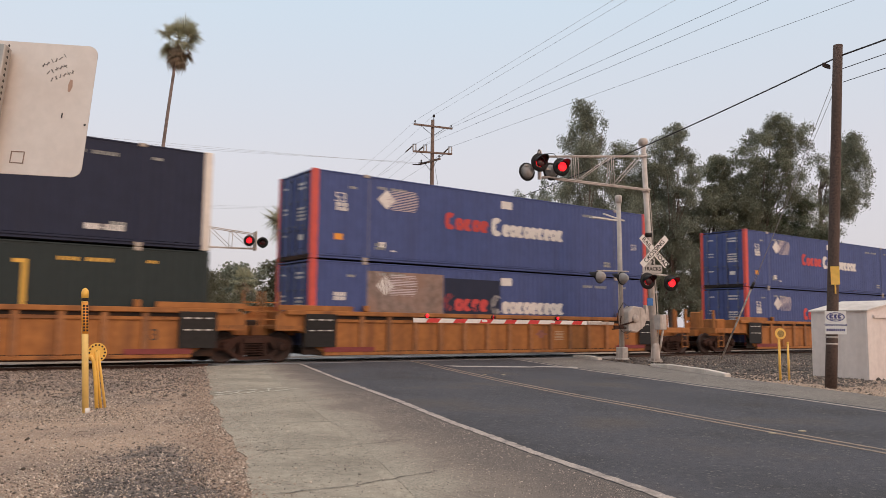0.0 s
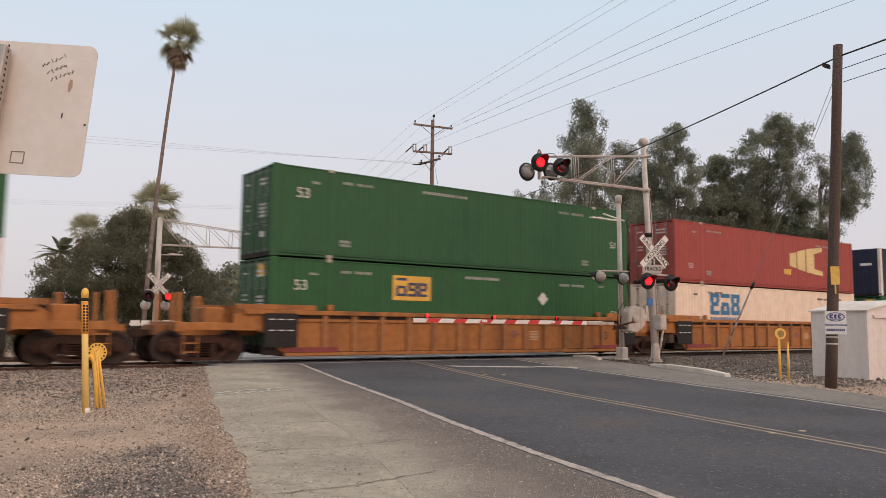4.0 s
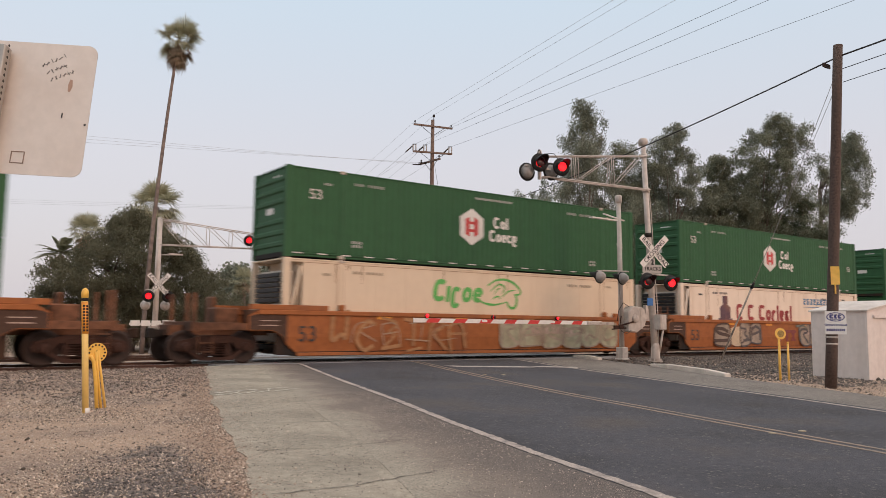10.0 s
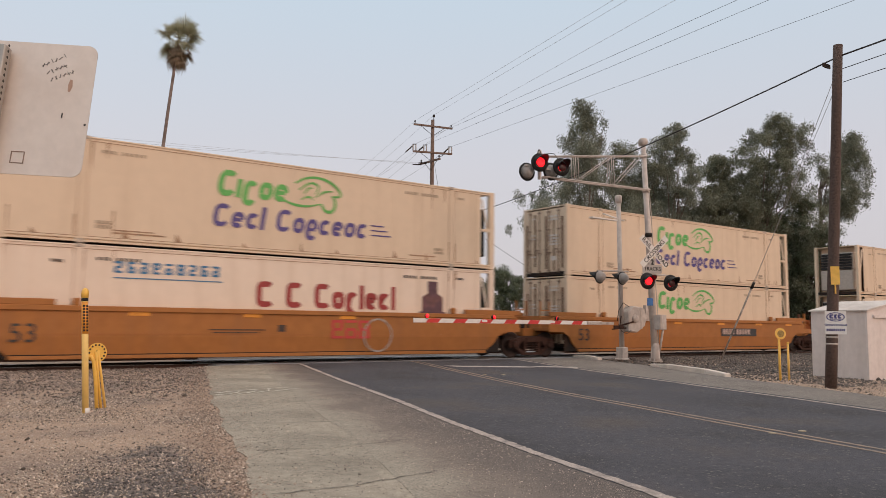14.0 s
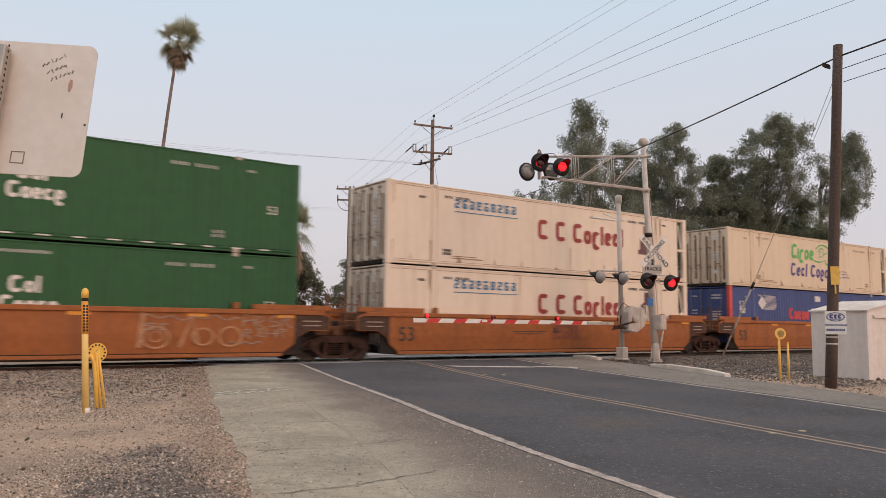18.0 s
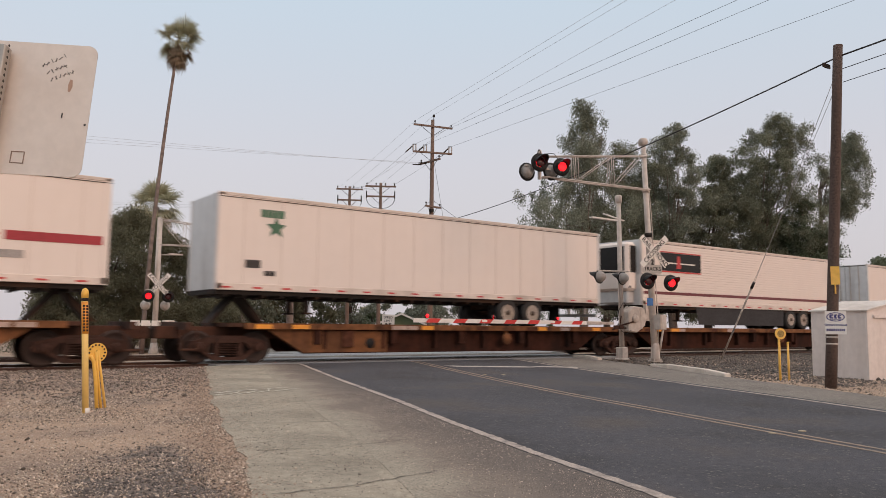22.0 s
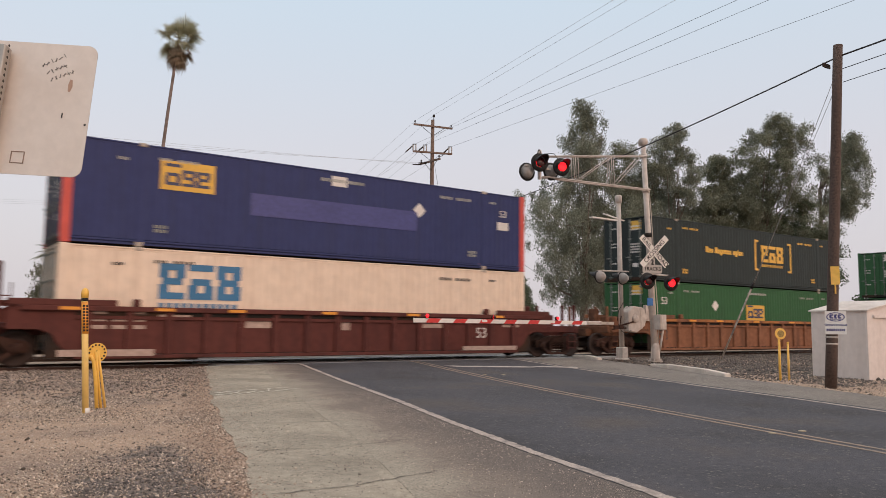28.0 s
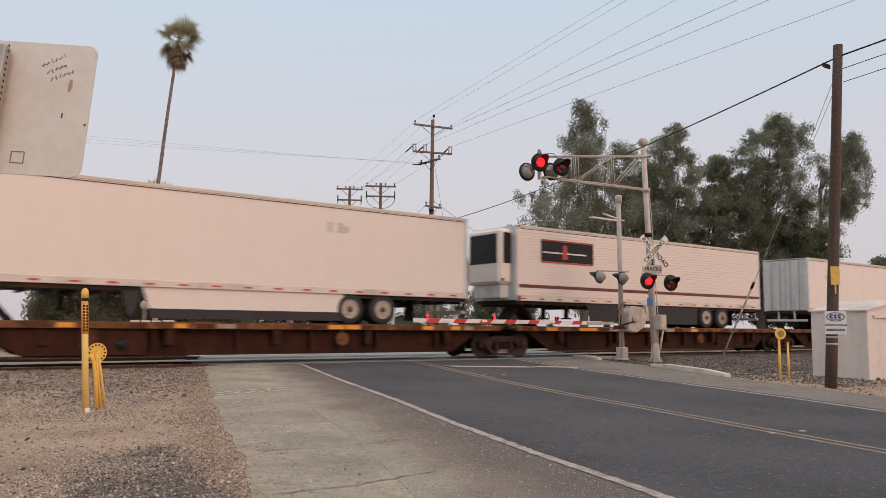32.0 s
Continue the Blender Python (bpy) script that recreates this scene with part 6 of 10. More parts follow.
def spring_mesh():
    bm = bmesh.new()
    for x in (-0.2, 0.0, 0.2):
        for k in range(5):
            lathe(bm, (x, -0.06, 0.24 + k * 0.07), (0, 0, 1), [(0, 0.06), (0.015, 0.085), (0.035, 0.085), (0.045, 0.06)], 10)
    return mesh_of("spring_nest", bm, TRUCK)


WHEEL_ME, FRAME_ME, SPRING_ME = wheel_mesh(), frame_mesh(), spring_mesh()
FLIP = Matrix.Rotation(math.pi, 4, "Z")


def bogie(parent, x):
    tr = put("bogie", simple("bolster", TRUCK, [(-0.22, 0.22, -1.0, 1.0, 0.48, 0.78), (-0.30, 0.30, -0.93, 0.93, 0.30, 0.74)], 0.02), parent, (x, 0, 0), "two-axle rusty cast-steel bogie")
    put("side_frame", FRAME_ME, tr, (0, -1.0, 0))
    put("side_frame", FRAME_ME, tr, (0, 1.0, 0), turn=FLIP)
    put("spring_nest", SPRING_ME, tr, (0, -1.0, 0))["kind"] = "stuff"
    for s in (-1, 1):
        bm_key = "axle"

        def build():
            bm = bmesh.new()
            tube(bm, (0, -1.0, 0.485), (0, 1.0, 0.485), 0.085, seg=12)
            return mesh_of("axle", bm, DARK)
        put("axle", shared(bm_key, build), tr, (s * 0.89, 0, 0))
        put("wheel", WHEEL_ME, tr, (s * 0.89, -0.80, 0.485), turn=FLIP)
        put("wheel", WHEEL_ME, tr, (s * 0.89, 0.80, 0.485))
    return tr


CAR_MATS = {
    "ochre": surf("ochre_car_paint", (0.36, 0.145, 0.044), 0.65, spec=0.25, var=0.16, fine=5, stain=(0.15, 0.068, 0.036), amount=0.85, streak=True, bump=0.08),
    "ochre2": surf("clean_ochre_car_paint", (0.36, 0.145, 0.042), 0.6, spec=0.25, var=0.08, fine=4, stain=(0.30, 0.135, 0.055), amount=0.5, streak=True, bump=0.05),
    "orange": surf("orange_brown_car_paint", (0.320, 0.108, 0.035), 0.65, spec=0.25, var=0.14, fine=5, stain=(0.22, 0.085, 0.042), amount=0.8, streak=True, bump=0.08),
    "redbrown": surf("red_brown_car_paint", (0.225, 0.072, 0.036), 0.65, spec=0.25, var=0.14, fine=5, stain=(0.14, 0.06, 0.035), amount=0.8, streak=True, bump=0.08),
    "rusty": surf("rusty_brown_car_paint", (0.235, 0.105, 0.058), 0.75, spec=0.2, var=0.2, fine=5, stain=(0.11, 0.055, 0.035), amount=0.9, streak=True, bump=0.12),
    "maroon": surf("dull_maroon_car_paint", (0.105, 0.032, 0.026), 0.65, spec=0.2, var=0.15, fine=5, stain=(0.055, 0.022, 0.02), amount=0.7, streak=True, bump=0.08),
    # girder and flat browns are darkened for the shade under the deck
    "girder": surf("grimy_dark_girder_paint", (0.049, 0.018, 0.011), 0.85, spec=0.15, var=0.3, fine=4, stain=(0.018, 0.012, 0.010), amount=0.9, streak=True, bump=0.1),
    "edge": surf("worn_rust_deck_edge", (0.175, 0.074, 0.031), 0.8, spec=0.2, var=0.4, fine=5, coarse=1.6, stain=(0.05, 0.025, 0.017), amount=0.95, bump=0.15),
    "flat": surf("dirty_brown_flatcar_paint", (0.078, 0.036, 0.024), 0.8, spec=0.2, var=0.3, fine=4, stain=(0.03, 0.018, 0.014), amount=0.9, streak=True, bump=0.1),
}
PLATE = surf("rust_orange_plate", (0.185, 0.078, 0.032), 0.75, spec=0.2, var=0.3, fine=5, stain=(0.07, 0.034, 0.02), amount=0.9, streak=True)
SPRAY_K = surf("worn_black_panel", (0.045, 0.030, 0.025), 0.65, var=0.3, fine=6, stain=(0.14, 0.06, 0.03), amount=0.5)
EDGE_OLD = surf("dark_rusty_edge", (0.085, 0.034, 0.020), 0.85, spec=0.15, var=0.35, fine=6, stain=(0.03, 0.018, 0.014), amount=0.8)
GRIME = surf("grimy_rust_brown", (0.16, 0.072, 0.040), 0.75, var=0.35, fine=6, stain=(0.03, 0.02, 0.016), amount=0.9, spec=0.2)
PALE_PRINT = surf("dirty_pale_print", (0.42, 0.31, 0.26), 0.6, var=0.25, fine=8, stain=(0.2, 0.1, 0.08), amount=0.6)
RIB_MATS = {"ochre": surf("dirty_ochre_rib", (0.325, 0.135, 0.046), 0.65, var=0.2, fine=6, stain=(0.10, 0.05, 0.03), amount=0.9, streak=True)}
GREY_HAZE = surf("sprayed_grey", (0.36, 0.32, 0.28), 0.6, var=0.3, fine=6)
TEAL = surf("sprayed_light_blue", (0.10, 0.24, 0.52), 0.6, var=0.25, fine=6)


def splash(parent, name, mat, shapes, y, label, t=0.004):
    """Flat painted or stuck-on shapes, polygons of (x, z), on the side at y."""
    bm = bmesh.new()
    for k, pts in enumerate(shapes):
        prism(bm, pts, y - t - 0.0006 * (k % 5), y)
    ob = part(name, bm, mat, parent, label)
    if len(shapes) > 1:
        ob["kind"] = "stuff"
    return ob


def rect(x0, x1, z0, z1, s=0.0):
    return [(x0, z0), (x1, z0), (x1 + s, z1), (x0 + s, z1)]


def sweep(pts, w, taper=0.0):
    """One band of width w along a line of (x, z) points; taper thins both ends."""
    n = len(pts)
    a, b = [], []
    for k, (x, z) in enumerate(pts):
        (xa, za), (xb, zb) = pts[max(k - 1, 0)], pts[min(k + 1, n - 1)]
        d = math.hypot(xb - xa, zb - za) or 1.0
        h = w / 2 * (1.0 - taper * abs(2.0 * k / (n - 1) - 1.0))
        a.append((x + (zb - za) / d * h, z - (xb - xa) / d * h))
        b.append((x - (zb - za) / d * h, z + (xb - xa) / d * h))
    return a + b[::-1]


def bars(x0, z0, h, pattern, slant=0.0, gap=0.22, thick=0.19, square=0.75, block=False):
    """Plain shapes of the size of lettering: C tall form, x low form, l thin tall bar, g low form that hangs, space."""
    out, x = [], x0
    for k, ch in enumerate(pattern):
        w, lo, hi = {"C": (0.72, 0, 1), "c": (0.66, 0, 0.78), "x": (0.56, 0, 0.70), "l": (0.2, 0, 1), "i": (0.2, 0, 0.70), "g": (0.56, -0.28, 0.70), "t": (0.36, 0, 0.92), "-": (0.5, 0.35, 0.5), " ": (0.35, 0, 0)}[ch]
        if ch != " ":
            xa, xb, za, zb, t = x, x + w * h, z0 + lo * h, z0 + hi * h, thick * h
            if block and w > 0.45:
                # a block cut by short slits from one side and the other
                m, b = (za + zb) / 2, t * 0.72
                left, right = ((1, 1, 0, 1), (1, 0, 1, 1), (0, 1, 1, 0), (1, 1, 1, 0))[(k * 2 + len(pattern)) % 4][:2], ((0, 1), (1, 0), (1, 1))[(k + len(pattern)) % 3]
                pieces = [rect(xa, xb, za, za + b), rect(xa, xb, zb - b, zb), rect(xa + t * 0.3, xb - t * 0.3, m - b / 2, m + b / 2)]
                for on, x_ in ((left, xa), (right, xb - t)):
                    pieces += [rect(x_, x_ + t, lo_, hi_) for use, lo_, hi_ in zip(on, (za + b, m + b / 2), (m - b / 2, zb - b)) if use]
            elif h > 0.3 and w > 0.45 and ch != "-":
                # a bent band, closed or open to the side, some with a short bar inside
                rx, rz = (xb - xa - t) / 2, (zb - za - t) / 2
                cx, cz = (xa + xb) / 2, (za + zb) / 2
                sort = (0, 2, 1, 2, 0, 1)[(k + len(pattern)) % 6] if ch != "C" else 1
                a0, span = ((0.3, math.tau), (0.75, 4.9), (0.05, 5.5))[sort]
                arc = []
                for q in range(15):
                    a = a0 + span * q / 14
                    c, s_ = math.cos(a), math.sin(a)
                    arc.append((cx + rx * math.copysign(abs(c) ** square, c), cz + rz * math.copysign(abs(s_) ** square, s_)))
                pieces = [sweep(arc, t)] if sort else [sweep(arc[:8], t), sweep(arc[7:], t)]
                if sort == 2:
                    pieces.append(rect(cx - rx * 0.6, cx + rx, cz - t * 0.36, cz + t * 0.36))
            else:
                pieces = [rect(xa, xb, za, zb)]
            out += [[(px + slant * (pz - z0), pz) for px, pz in a] for a in pieces]
        x += (w + gap) * h
    return out


def ngon(cx, cz, r, n, a0=0.0, sx=1.0):
    return [(cx + sx * r * math.cos(a0 + k * math.tau / n), cz + r * math.sin(a0 + k * math.tau / n)) for k in range(n)]


def side_number(parent, body, size, mat, x, y, z):
    return writing("number", body, size, mat, parent, pose(x, y, z, 90))


def ring(cx, cz, r, w, n=18, sx=1.0):
    """A ring as wedge pieces."""
    out = []
    for k in range(n):
        a, b = k * math.tau / n, (k + 1) * math.tau / n
        out.append([(cx + sx * (r - w) * math.cos(a), cz + (r - w) * math.sin(a)), (cx + sx * r * math.cos(a), cz + r * math.sin(a)), (cx + sx * r * math.cos(b), cz + r * math.sin(b)), (cx + sx * (r - w) * math.cos(b), cz + (r - w) * math.sin(b))])
    return out


# well cars: local x = 0 at the middle of the well, containers reach from -8.075 to 8.075
def well_car(x0, style, front, rear, number, label, fr_truck, deco=None):
    col = CAR_MATS[style]
    ribbed = style in ("ochre", "rusty", "maroon")
    t = thing("well_car", pose(x0, TRACK_Y, 0), label, "well car", group="well cars")
    for s in (-1, 1):
        y0, y1 = sorted((s * 1.40, s * 1.36)) if ribbed else sorted((s * 1.46, s * 1.42))
        def side_build():
            bm = bmesh.new()
            if ribbed:
                prism(bm, [(-7.55, 0.26), (7.55, 0.26), (7.95, 0.55), (8.15, 0.86), (8.45, 0.98), (9.2, 0.98), (9.2, 1.42), (8.9, 1.58), (-8.9, 1.58), (-9.2, 1.42), (-9.2, 0.98), (-8.45, 0.98), (-8.15, 0.86), (-7.95, 0.55)], y0, y1)
            else:
                # the lower sheet leans in under a bend
                prism(bm, [(-8.12, 0.80), (8.12, 0.80), (8.45, 0.98), (9.2, 0.98), (9.2, 1.42), (8.9, 1.58), (-8.9, 1.58), (-9.2, 1.42), (-9.2, 0.98), (-8.45, 0.98)], y0, y1)
                prism(bm, [(-7.55, 0.26), (7.55, 0.26), (7.95, 0.55), (8.12, 0.80), (-8.12, 0.80), (-7.95, 0.55)], y0, y1)
                for v in bm.verts:
                    if v.co.z < 0.79:
                        v.co.y -= s * (0.80 - v.co.z) * 0.13
                bmesh.ops.remove_doubles(bm, verts=bm.verts, dist=0.0005)
            return mesh_of("side_sill", bm, col)
        put("side_sill", shared(("side_sill", style, s), side_build), t, label="long steel side of the well")
        put("top_chord", simple("top_chord%d" % s, col, [(-8.9, 8.9, min(s * 1.52, s * 1.34), max(s * 1.52, s * 1.34), 1.46, 1.60)], 0.015), t)
        put("bottom_chord", simple("bottom_chord%d%d" % (s, ribbed), col, [(-7.6, 7.6, min(s * (1.49 if ribbed else 1.42), s * 1.25), max(s * (1.49 if ribbed else 1.42), s * 1.25), 0.21, 0.31)], 0.012), t)
        if ribbed:
            me = simple("rib%d" % s, RIB_MATS.get(style, col), [(-0.09, 0.09, min(s * 1.395, s * 1.49), max(s * 1.395, s * 1.49), 0.31, 1.46)], 0.02)
            for k in range(15):
                put("rib", me, t, (-7.31 + k * 1.05, 0, 0))
            # dark strip stands in for the shadow under the chord's overhang
            put("slot", simple("slot%d" % s, DARK, [(-7.6, 7.6, min(s * 1.398, s * 1.408), max(s * 1.398, s * 1.408), 1.35, 1.455)]), t, label="dark strip painted for the shade under the top chord")
            put("stiffener", simple("stiffener%d" % s, col, [(-7.6, 7.6, min(s * 1.395, s * 1.455), max(s * 1.395, s * 1.455), 1.25, 1.34)], 0.01), t)
        else:
            put("weld_seam", simple("weld_seam%d" % s, col, [(-7.6, 7.6, min(s * 1.462, s * 1.468), max(s * 1.462, s * 1.468), 0.86, 0.875)]), t)
        for e in (-1, 1):
            xa, xb = sorted((e * 6.6, e * 9.2))
            put("end_parapet", simple("end_parapet%d%d" % (s, e), col, [(xa, xb, min(s * 1.50, s * 1.40), max(s * 1.50, s * 1.40), 1.60, 1.76)], 0.01), t)
            put("guide_post", simple("guide_post%d" % s, col, [(-0.09, 0.09, min(s * 1.5, s * 1.36), max(s * 1.5, s * 1.36), 1.60, 1.80)], 0.02), t, (e * 6.1, 0, 0))
    put("well_floor", simple("well_floor", DARK, [(-7.6, 7.6, -1.40, 1.40, 0.20, 0.34)]), t)
    ecol = GRIME if style in ("orange", "redbrown", "rusty") else col
    for e, joint in ((1, front), (-1, rear)):
        for s in (-1, 1):
            ya, yb = sorted((s * 1.345, s * 1.315))
            put("end_bulkhead", simple("end_bulkhead%d%d" % (s, e), DARK, [(min(e * 7.45, e * 8.3), max(e * 7.45, e * 8.3), ya, yb, 0.24, 1.0)], 0.01), t)
        L = 9.75 if joint == "link" else 11.25
        put("end_platform", simple("end_platform%d%s" % (e, joint), ecol, [(min(e * 8.2, e * L), max(e * 8.2, e * L), -0.55, 0.55, 0.82, 1.12), (min(e * 8.2, e * 9.2), max(e * 8.2, e * 9.2), -1.40, 1.40, 1.02, 1.14),
             (min(e * 8.2, e * 8.3), max(e * 8.2, e * 8.3), -1.40, 1.40, 0.9, 1.62)], 0.01), t, label="platform over the bogie")
        if joint == "coupled":
            put("end_sill", simple("end_sill%d" % e, ecol, [(min(e * 10.7, e * 10.85), max(e * 10.7, e * 10.85), -1.40, 1.40, 0.95, 1.22), (min(e * 9.2, e * 10.7), max(e * 9.2, e * 10.7), -1.42, -1.30, 0.98, 1.2), (min(e * 9.2, e * 10.7), max(e * 9.2, e * 10.7), 1.30, 1.42, 0.98, 1.2)], 0.01), t)
            put("coupler", simple("coupler%d" % e, DARK, [(min(e * 11.2, e * 11.72), max(e * 11.2, e * 11.72), -0.09, 0.09, 0.78, 0.98), (min(e * 11.5, e * 11.72), max(e * 11.5, e * 11.72), -0.17, 0.17, 0.74, 1.02)], 0.02), t, label="knuckle coupler")
            for yy, zz in ((-1.25, 1.9), (-0.6, 2.05), (0.9, 1.9)):
                put("handrail_post", simple("handrail_post", ecol, [(-0.05, 0.05, -0.05, 0.05, 0, 0.95)], 0.01), t, (e * 10.75, yy, 1.1))
            put("ladder", simple("ladder", ecol, [(-0.22, -0.19, -0.02, 0.02, 0.3, 1.1), (0.19, 0.22, -0.02, 0.02, 0.3, 1.1)] + [(-0.2, 0.2, -0.015, 0.015, z, z + 0.03) for z in (0.35, 0.6, 0.85)]), t, (e * 10.45, -1.42, 0), "steel end ladder")
            put("brake_gear", simple("brake_gear%d" % e, ecol, [(min(e * 9.3, e * 10.0), max(e * 9.3, e * 10.0), -0.9, -0.2, 1.15, 1.65), (min(e * 9.6, e * 9.75), max(e * 9.6, e * 9.75), 0.2, 0.8, 1.15, 2.0)], 0.04), t)
        else:
            put("grab_ladder", simple("grab_ladder", ecol, [(-0.26, -0.22, -0.02, 0.02, 1.1, 2.15), (0.22, 0.26, -0.02, 0.02, 1.1, 2.15)] + [(-0.24, 0.24, -0.015, 0.015, z, z + 0.03) for z in (1.3, 1.55, 1.8)]), t, (e * 9.35, -1.36, 0), "steel ladder")
            if style == "maroon":
                for yy in (-1.28, 0.9):
                    put("end_post", simple("end_post", col, [(-0.13, 0.13, -0.09, 0.09, 1.0, 2.68)], 0.03), t, (e * 9.44, yy, 0), "tall steel end post")
            put("joint_casting", simple("joint_casting%d" % e, DARK, [(min(e * 9.3, e * 9.74), max(e * 9.3, e * 9.74), -0.45, 0.45, 0.7, 1.3)], 0.05), t)
    if fr_truck:
        bogie(t, 8.075 + (1.95 if front == "coupled" else 1.69))
    if rear == "coupled":
        bogie(t, -8.075 - 1.95)
    elif rear == "link":
        bogie(t, -8.075 - 1.69)
    # markings on the near side
    Y = -1.471
    nx = {"ochre": 6.5, "maroon": 5.9}.get(style, -7.3)
    side_number(t, "53", {"ochre": 0.45, "maroon": 0.52}.get(style, 0.68), DECAL_W if style == "maroon" else DECAL_K, nx, -1.405 if ribbed else Y, {'ochre': 0.83, 'maroon': 0.92}.get(style, 0.86))
    if style == "ochre":
        splash(t, "data_panel", BLACK, [rect(-8.3, -7.22, 0.48, 1.50), rect(7.22, 8.3, 0.48, 1.50)], -1.527, "black panel with small white print")
        splash(t, "data_print", DECAL_W, [rect(a + 0.16 + 0.3 * j, a + 0.32 + 0.3 * j, z, z + 0.035) for a in (-8.3, 7.22) for j in range(3) for z in (0.75, 0.97, 1.17, 1.3)][1::2], -1.5335, "rows of small unreadable print")
        splash(t, "reflector", surf("dark_red_strip", (0.20, 0.03, 0.03), 0.5), [rect(-7.6, -5.8, 0.32, 0.47), rect(5.8, 7.6, 0.32, 0.47)], -1.497, "dark red strip at the sill")
        splash(t, "faded_mark", surf("faded_rose_mark", (0.24, 0.09, 0.07), 0.6, var=0.3), stroke([(1.42, 0.9), (1.95, 0.9)], 0.06) + [ngon(1.66, 0.9, 0.17, 6)], -1.403, "small faded rose mark")
        splash(t, "stencil", surf("faded_stencil", (0.50, 0.33, 0.2), 0.6, var=0.2), [rect(2.4, 2.85, 0.68 + 0.06 * k, 0.715 + 0.06 * k) for k in range(6)], -1.403, "block of small pale stencil lines")
    elif style == "maroon":
        splash(t, "data_print", PALE_PRINT, [rect(-7.2 + 0.5 * j, -6.85 + 0.5 * j, z, z + 0.1) for j in range(3) for z in (1.0, 1.2, 1.4)] + [rect(3.3, 4.3, 1.1, 1.35), rect(-3.2, -2.2, 1.05, 1.3), rect(6.9, 7.6, 1.35, 1.45), rect(6.9, 7.7, 1.15, 1.25), rect(-5.5, -4.6, 1.3, 1.4), rect(0.2, 0.5, 1.0, 1.3)], -1.403, "white unreadable print")
        splash(t, "reflector", PALE_PRINT, [rect(-8.0, -5.6, 0.28, 0.46), rect(5.0, 7.5, 0.32, 0.47)], -1.497, "pale strip at the sill")
        splash(t, "yellow_mark", DECAL_O, [rect(x, x + 0.5, 1.49, 1.57) for x in (-8.0, -5.6, -3.55, -0.55, 2.62, 6.35)], -1.523, "small orange-yellow reflective mark")
    elif style in ("orange", "redbrown", "ochre2"):
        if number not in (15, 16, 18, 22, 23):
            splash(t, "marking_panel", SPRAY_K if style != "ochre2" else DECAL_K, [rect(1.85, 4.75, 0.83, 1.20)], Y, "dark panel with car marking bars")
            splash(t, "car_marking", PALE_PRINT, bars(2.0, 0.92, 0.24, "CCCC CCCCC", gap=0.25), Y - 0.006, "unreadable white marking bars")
        if style != "ochre2":
            for e in (-1, 1):
                pts = [(e * 7.98, 0.62), (e * 8.14, 0.83), (e * 8.46, 1.0), (e * 9.17, 1.0), (e * 9.17, 1.40), (e * 9.0, 1.455), (e * 7.98, 1.455)]
                splash(t, "end_panel", surf("grimy_dark_brown_paint", (0.075, 0.042, 0.03), 0.7, var=0.3, spec=0.2), [pts if e > 0 else pts[::-1]], Y + 0.006, "grimy dark brown end panel")
                splash(t, "end_print", PALE_PRINT, [rect(e * 8.55 - 0.3, e * 8.55 + 0.3, 1.12 + 0.14 * k, 1.15 + 0.14 * k) for k in range(2)], Y - 0.001, "thin pale print lines")
        splash(t, "yellow_mark", DECAL_O, [rect(x, x + 0.55, 1.36, 1.47) for x in (-4.8, -1.6, 1.6, 4.7, 7.4)], Y, "small orange-yellow reflective mark")
        if number in (18, 22):
            splash(t, "owner_mark", DECAL_R if number == 18 else surf("faded_rust_mark", (0.22, 0.055, 0.035), 0.6, var=0.25), bars(1.3 if number == 18 else -0.4, 0.74, 0.58 if number == 18 else 0.5, "CCC", gap=0.12, block=True), Y, "worn owner's mark in plain bars")
            splash(t, "small_print", SPRAY_K, [rect(-2.6, -0.9, 0.98, 1.01), rect(-2.5, -1.1, 0.90, 0.925), rect(-0.5, -0.25, 0.95, 1.15)], Y, "thin dark print lines")
    else:
        splash(t, "yellow_mark", DECAL_O, [rect(x, x + 0.5, 1.49, 1.57) for x in (-8.0, -5.6, -3.55, -0.55, 2.62, 6.35)], -1.523, "small orange-yellow reflective mark")
    if style == "rusty":
        splash(t, "chord_patch", CAR_MATS["ochre"], [rect(x, x + w, 1.475, 1.587) for x, w in ((-7.4, 0.9), (-4.9, 1.2), (-2.9, 0.7), (-1.9, 1.2), (0.2, 1.5), (3.2, 0.8), (4.3, 1.0), (7.0, 1.2))], -1.5215, "patches of brighter ochre paint on the chord")
    for nm, mat, shapes, lab in (deco or ()):
        splash(t, nm, mat, shapes, (-1.408 if nm == "graffiti" else -1.402) if ribbed else -1.484 if nm == "graffiti" else -1.472, lab)
    return roll(t, x0)


# containers: local x from -8.075 to 8.075, z from 0, near side at y = -1.295
CLEN, CHGT, CHALF = 8.075, 2.885, 1.295


def corrugated(s, x0, x1, z0, z1, pitch=0.23, deep=0.016):
    """A wall with trapezoid ribs, facing s * y."""
    v, f = [], []
    n = round((x1 - x0) / pitch)
    p = (x1 - x0) / n
    xs = []
    for k in range(n):
        xs += [(x0 + p * k, 0), (x0 + p * (k + 0.36), 0), (x0 + p * (k + 0.5), deep), (x0 + p * (k + 0.86), deep)]
    xs.append((x1, 0))
    for x, d in xs:
        y = s * (CHALF - 0.012 - d)
        v += [(x, y, z0), (x, y, z1)]
    for k in range(len(xs) - 1):
        q = (2 * k, 2 * k + 2, 2 * k + 3, 2 * k + 1)
        f.append(q if s < 0 else q[::-1])
    return v, f


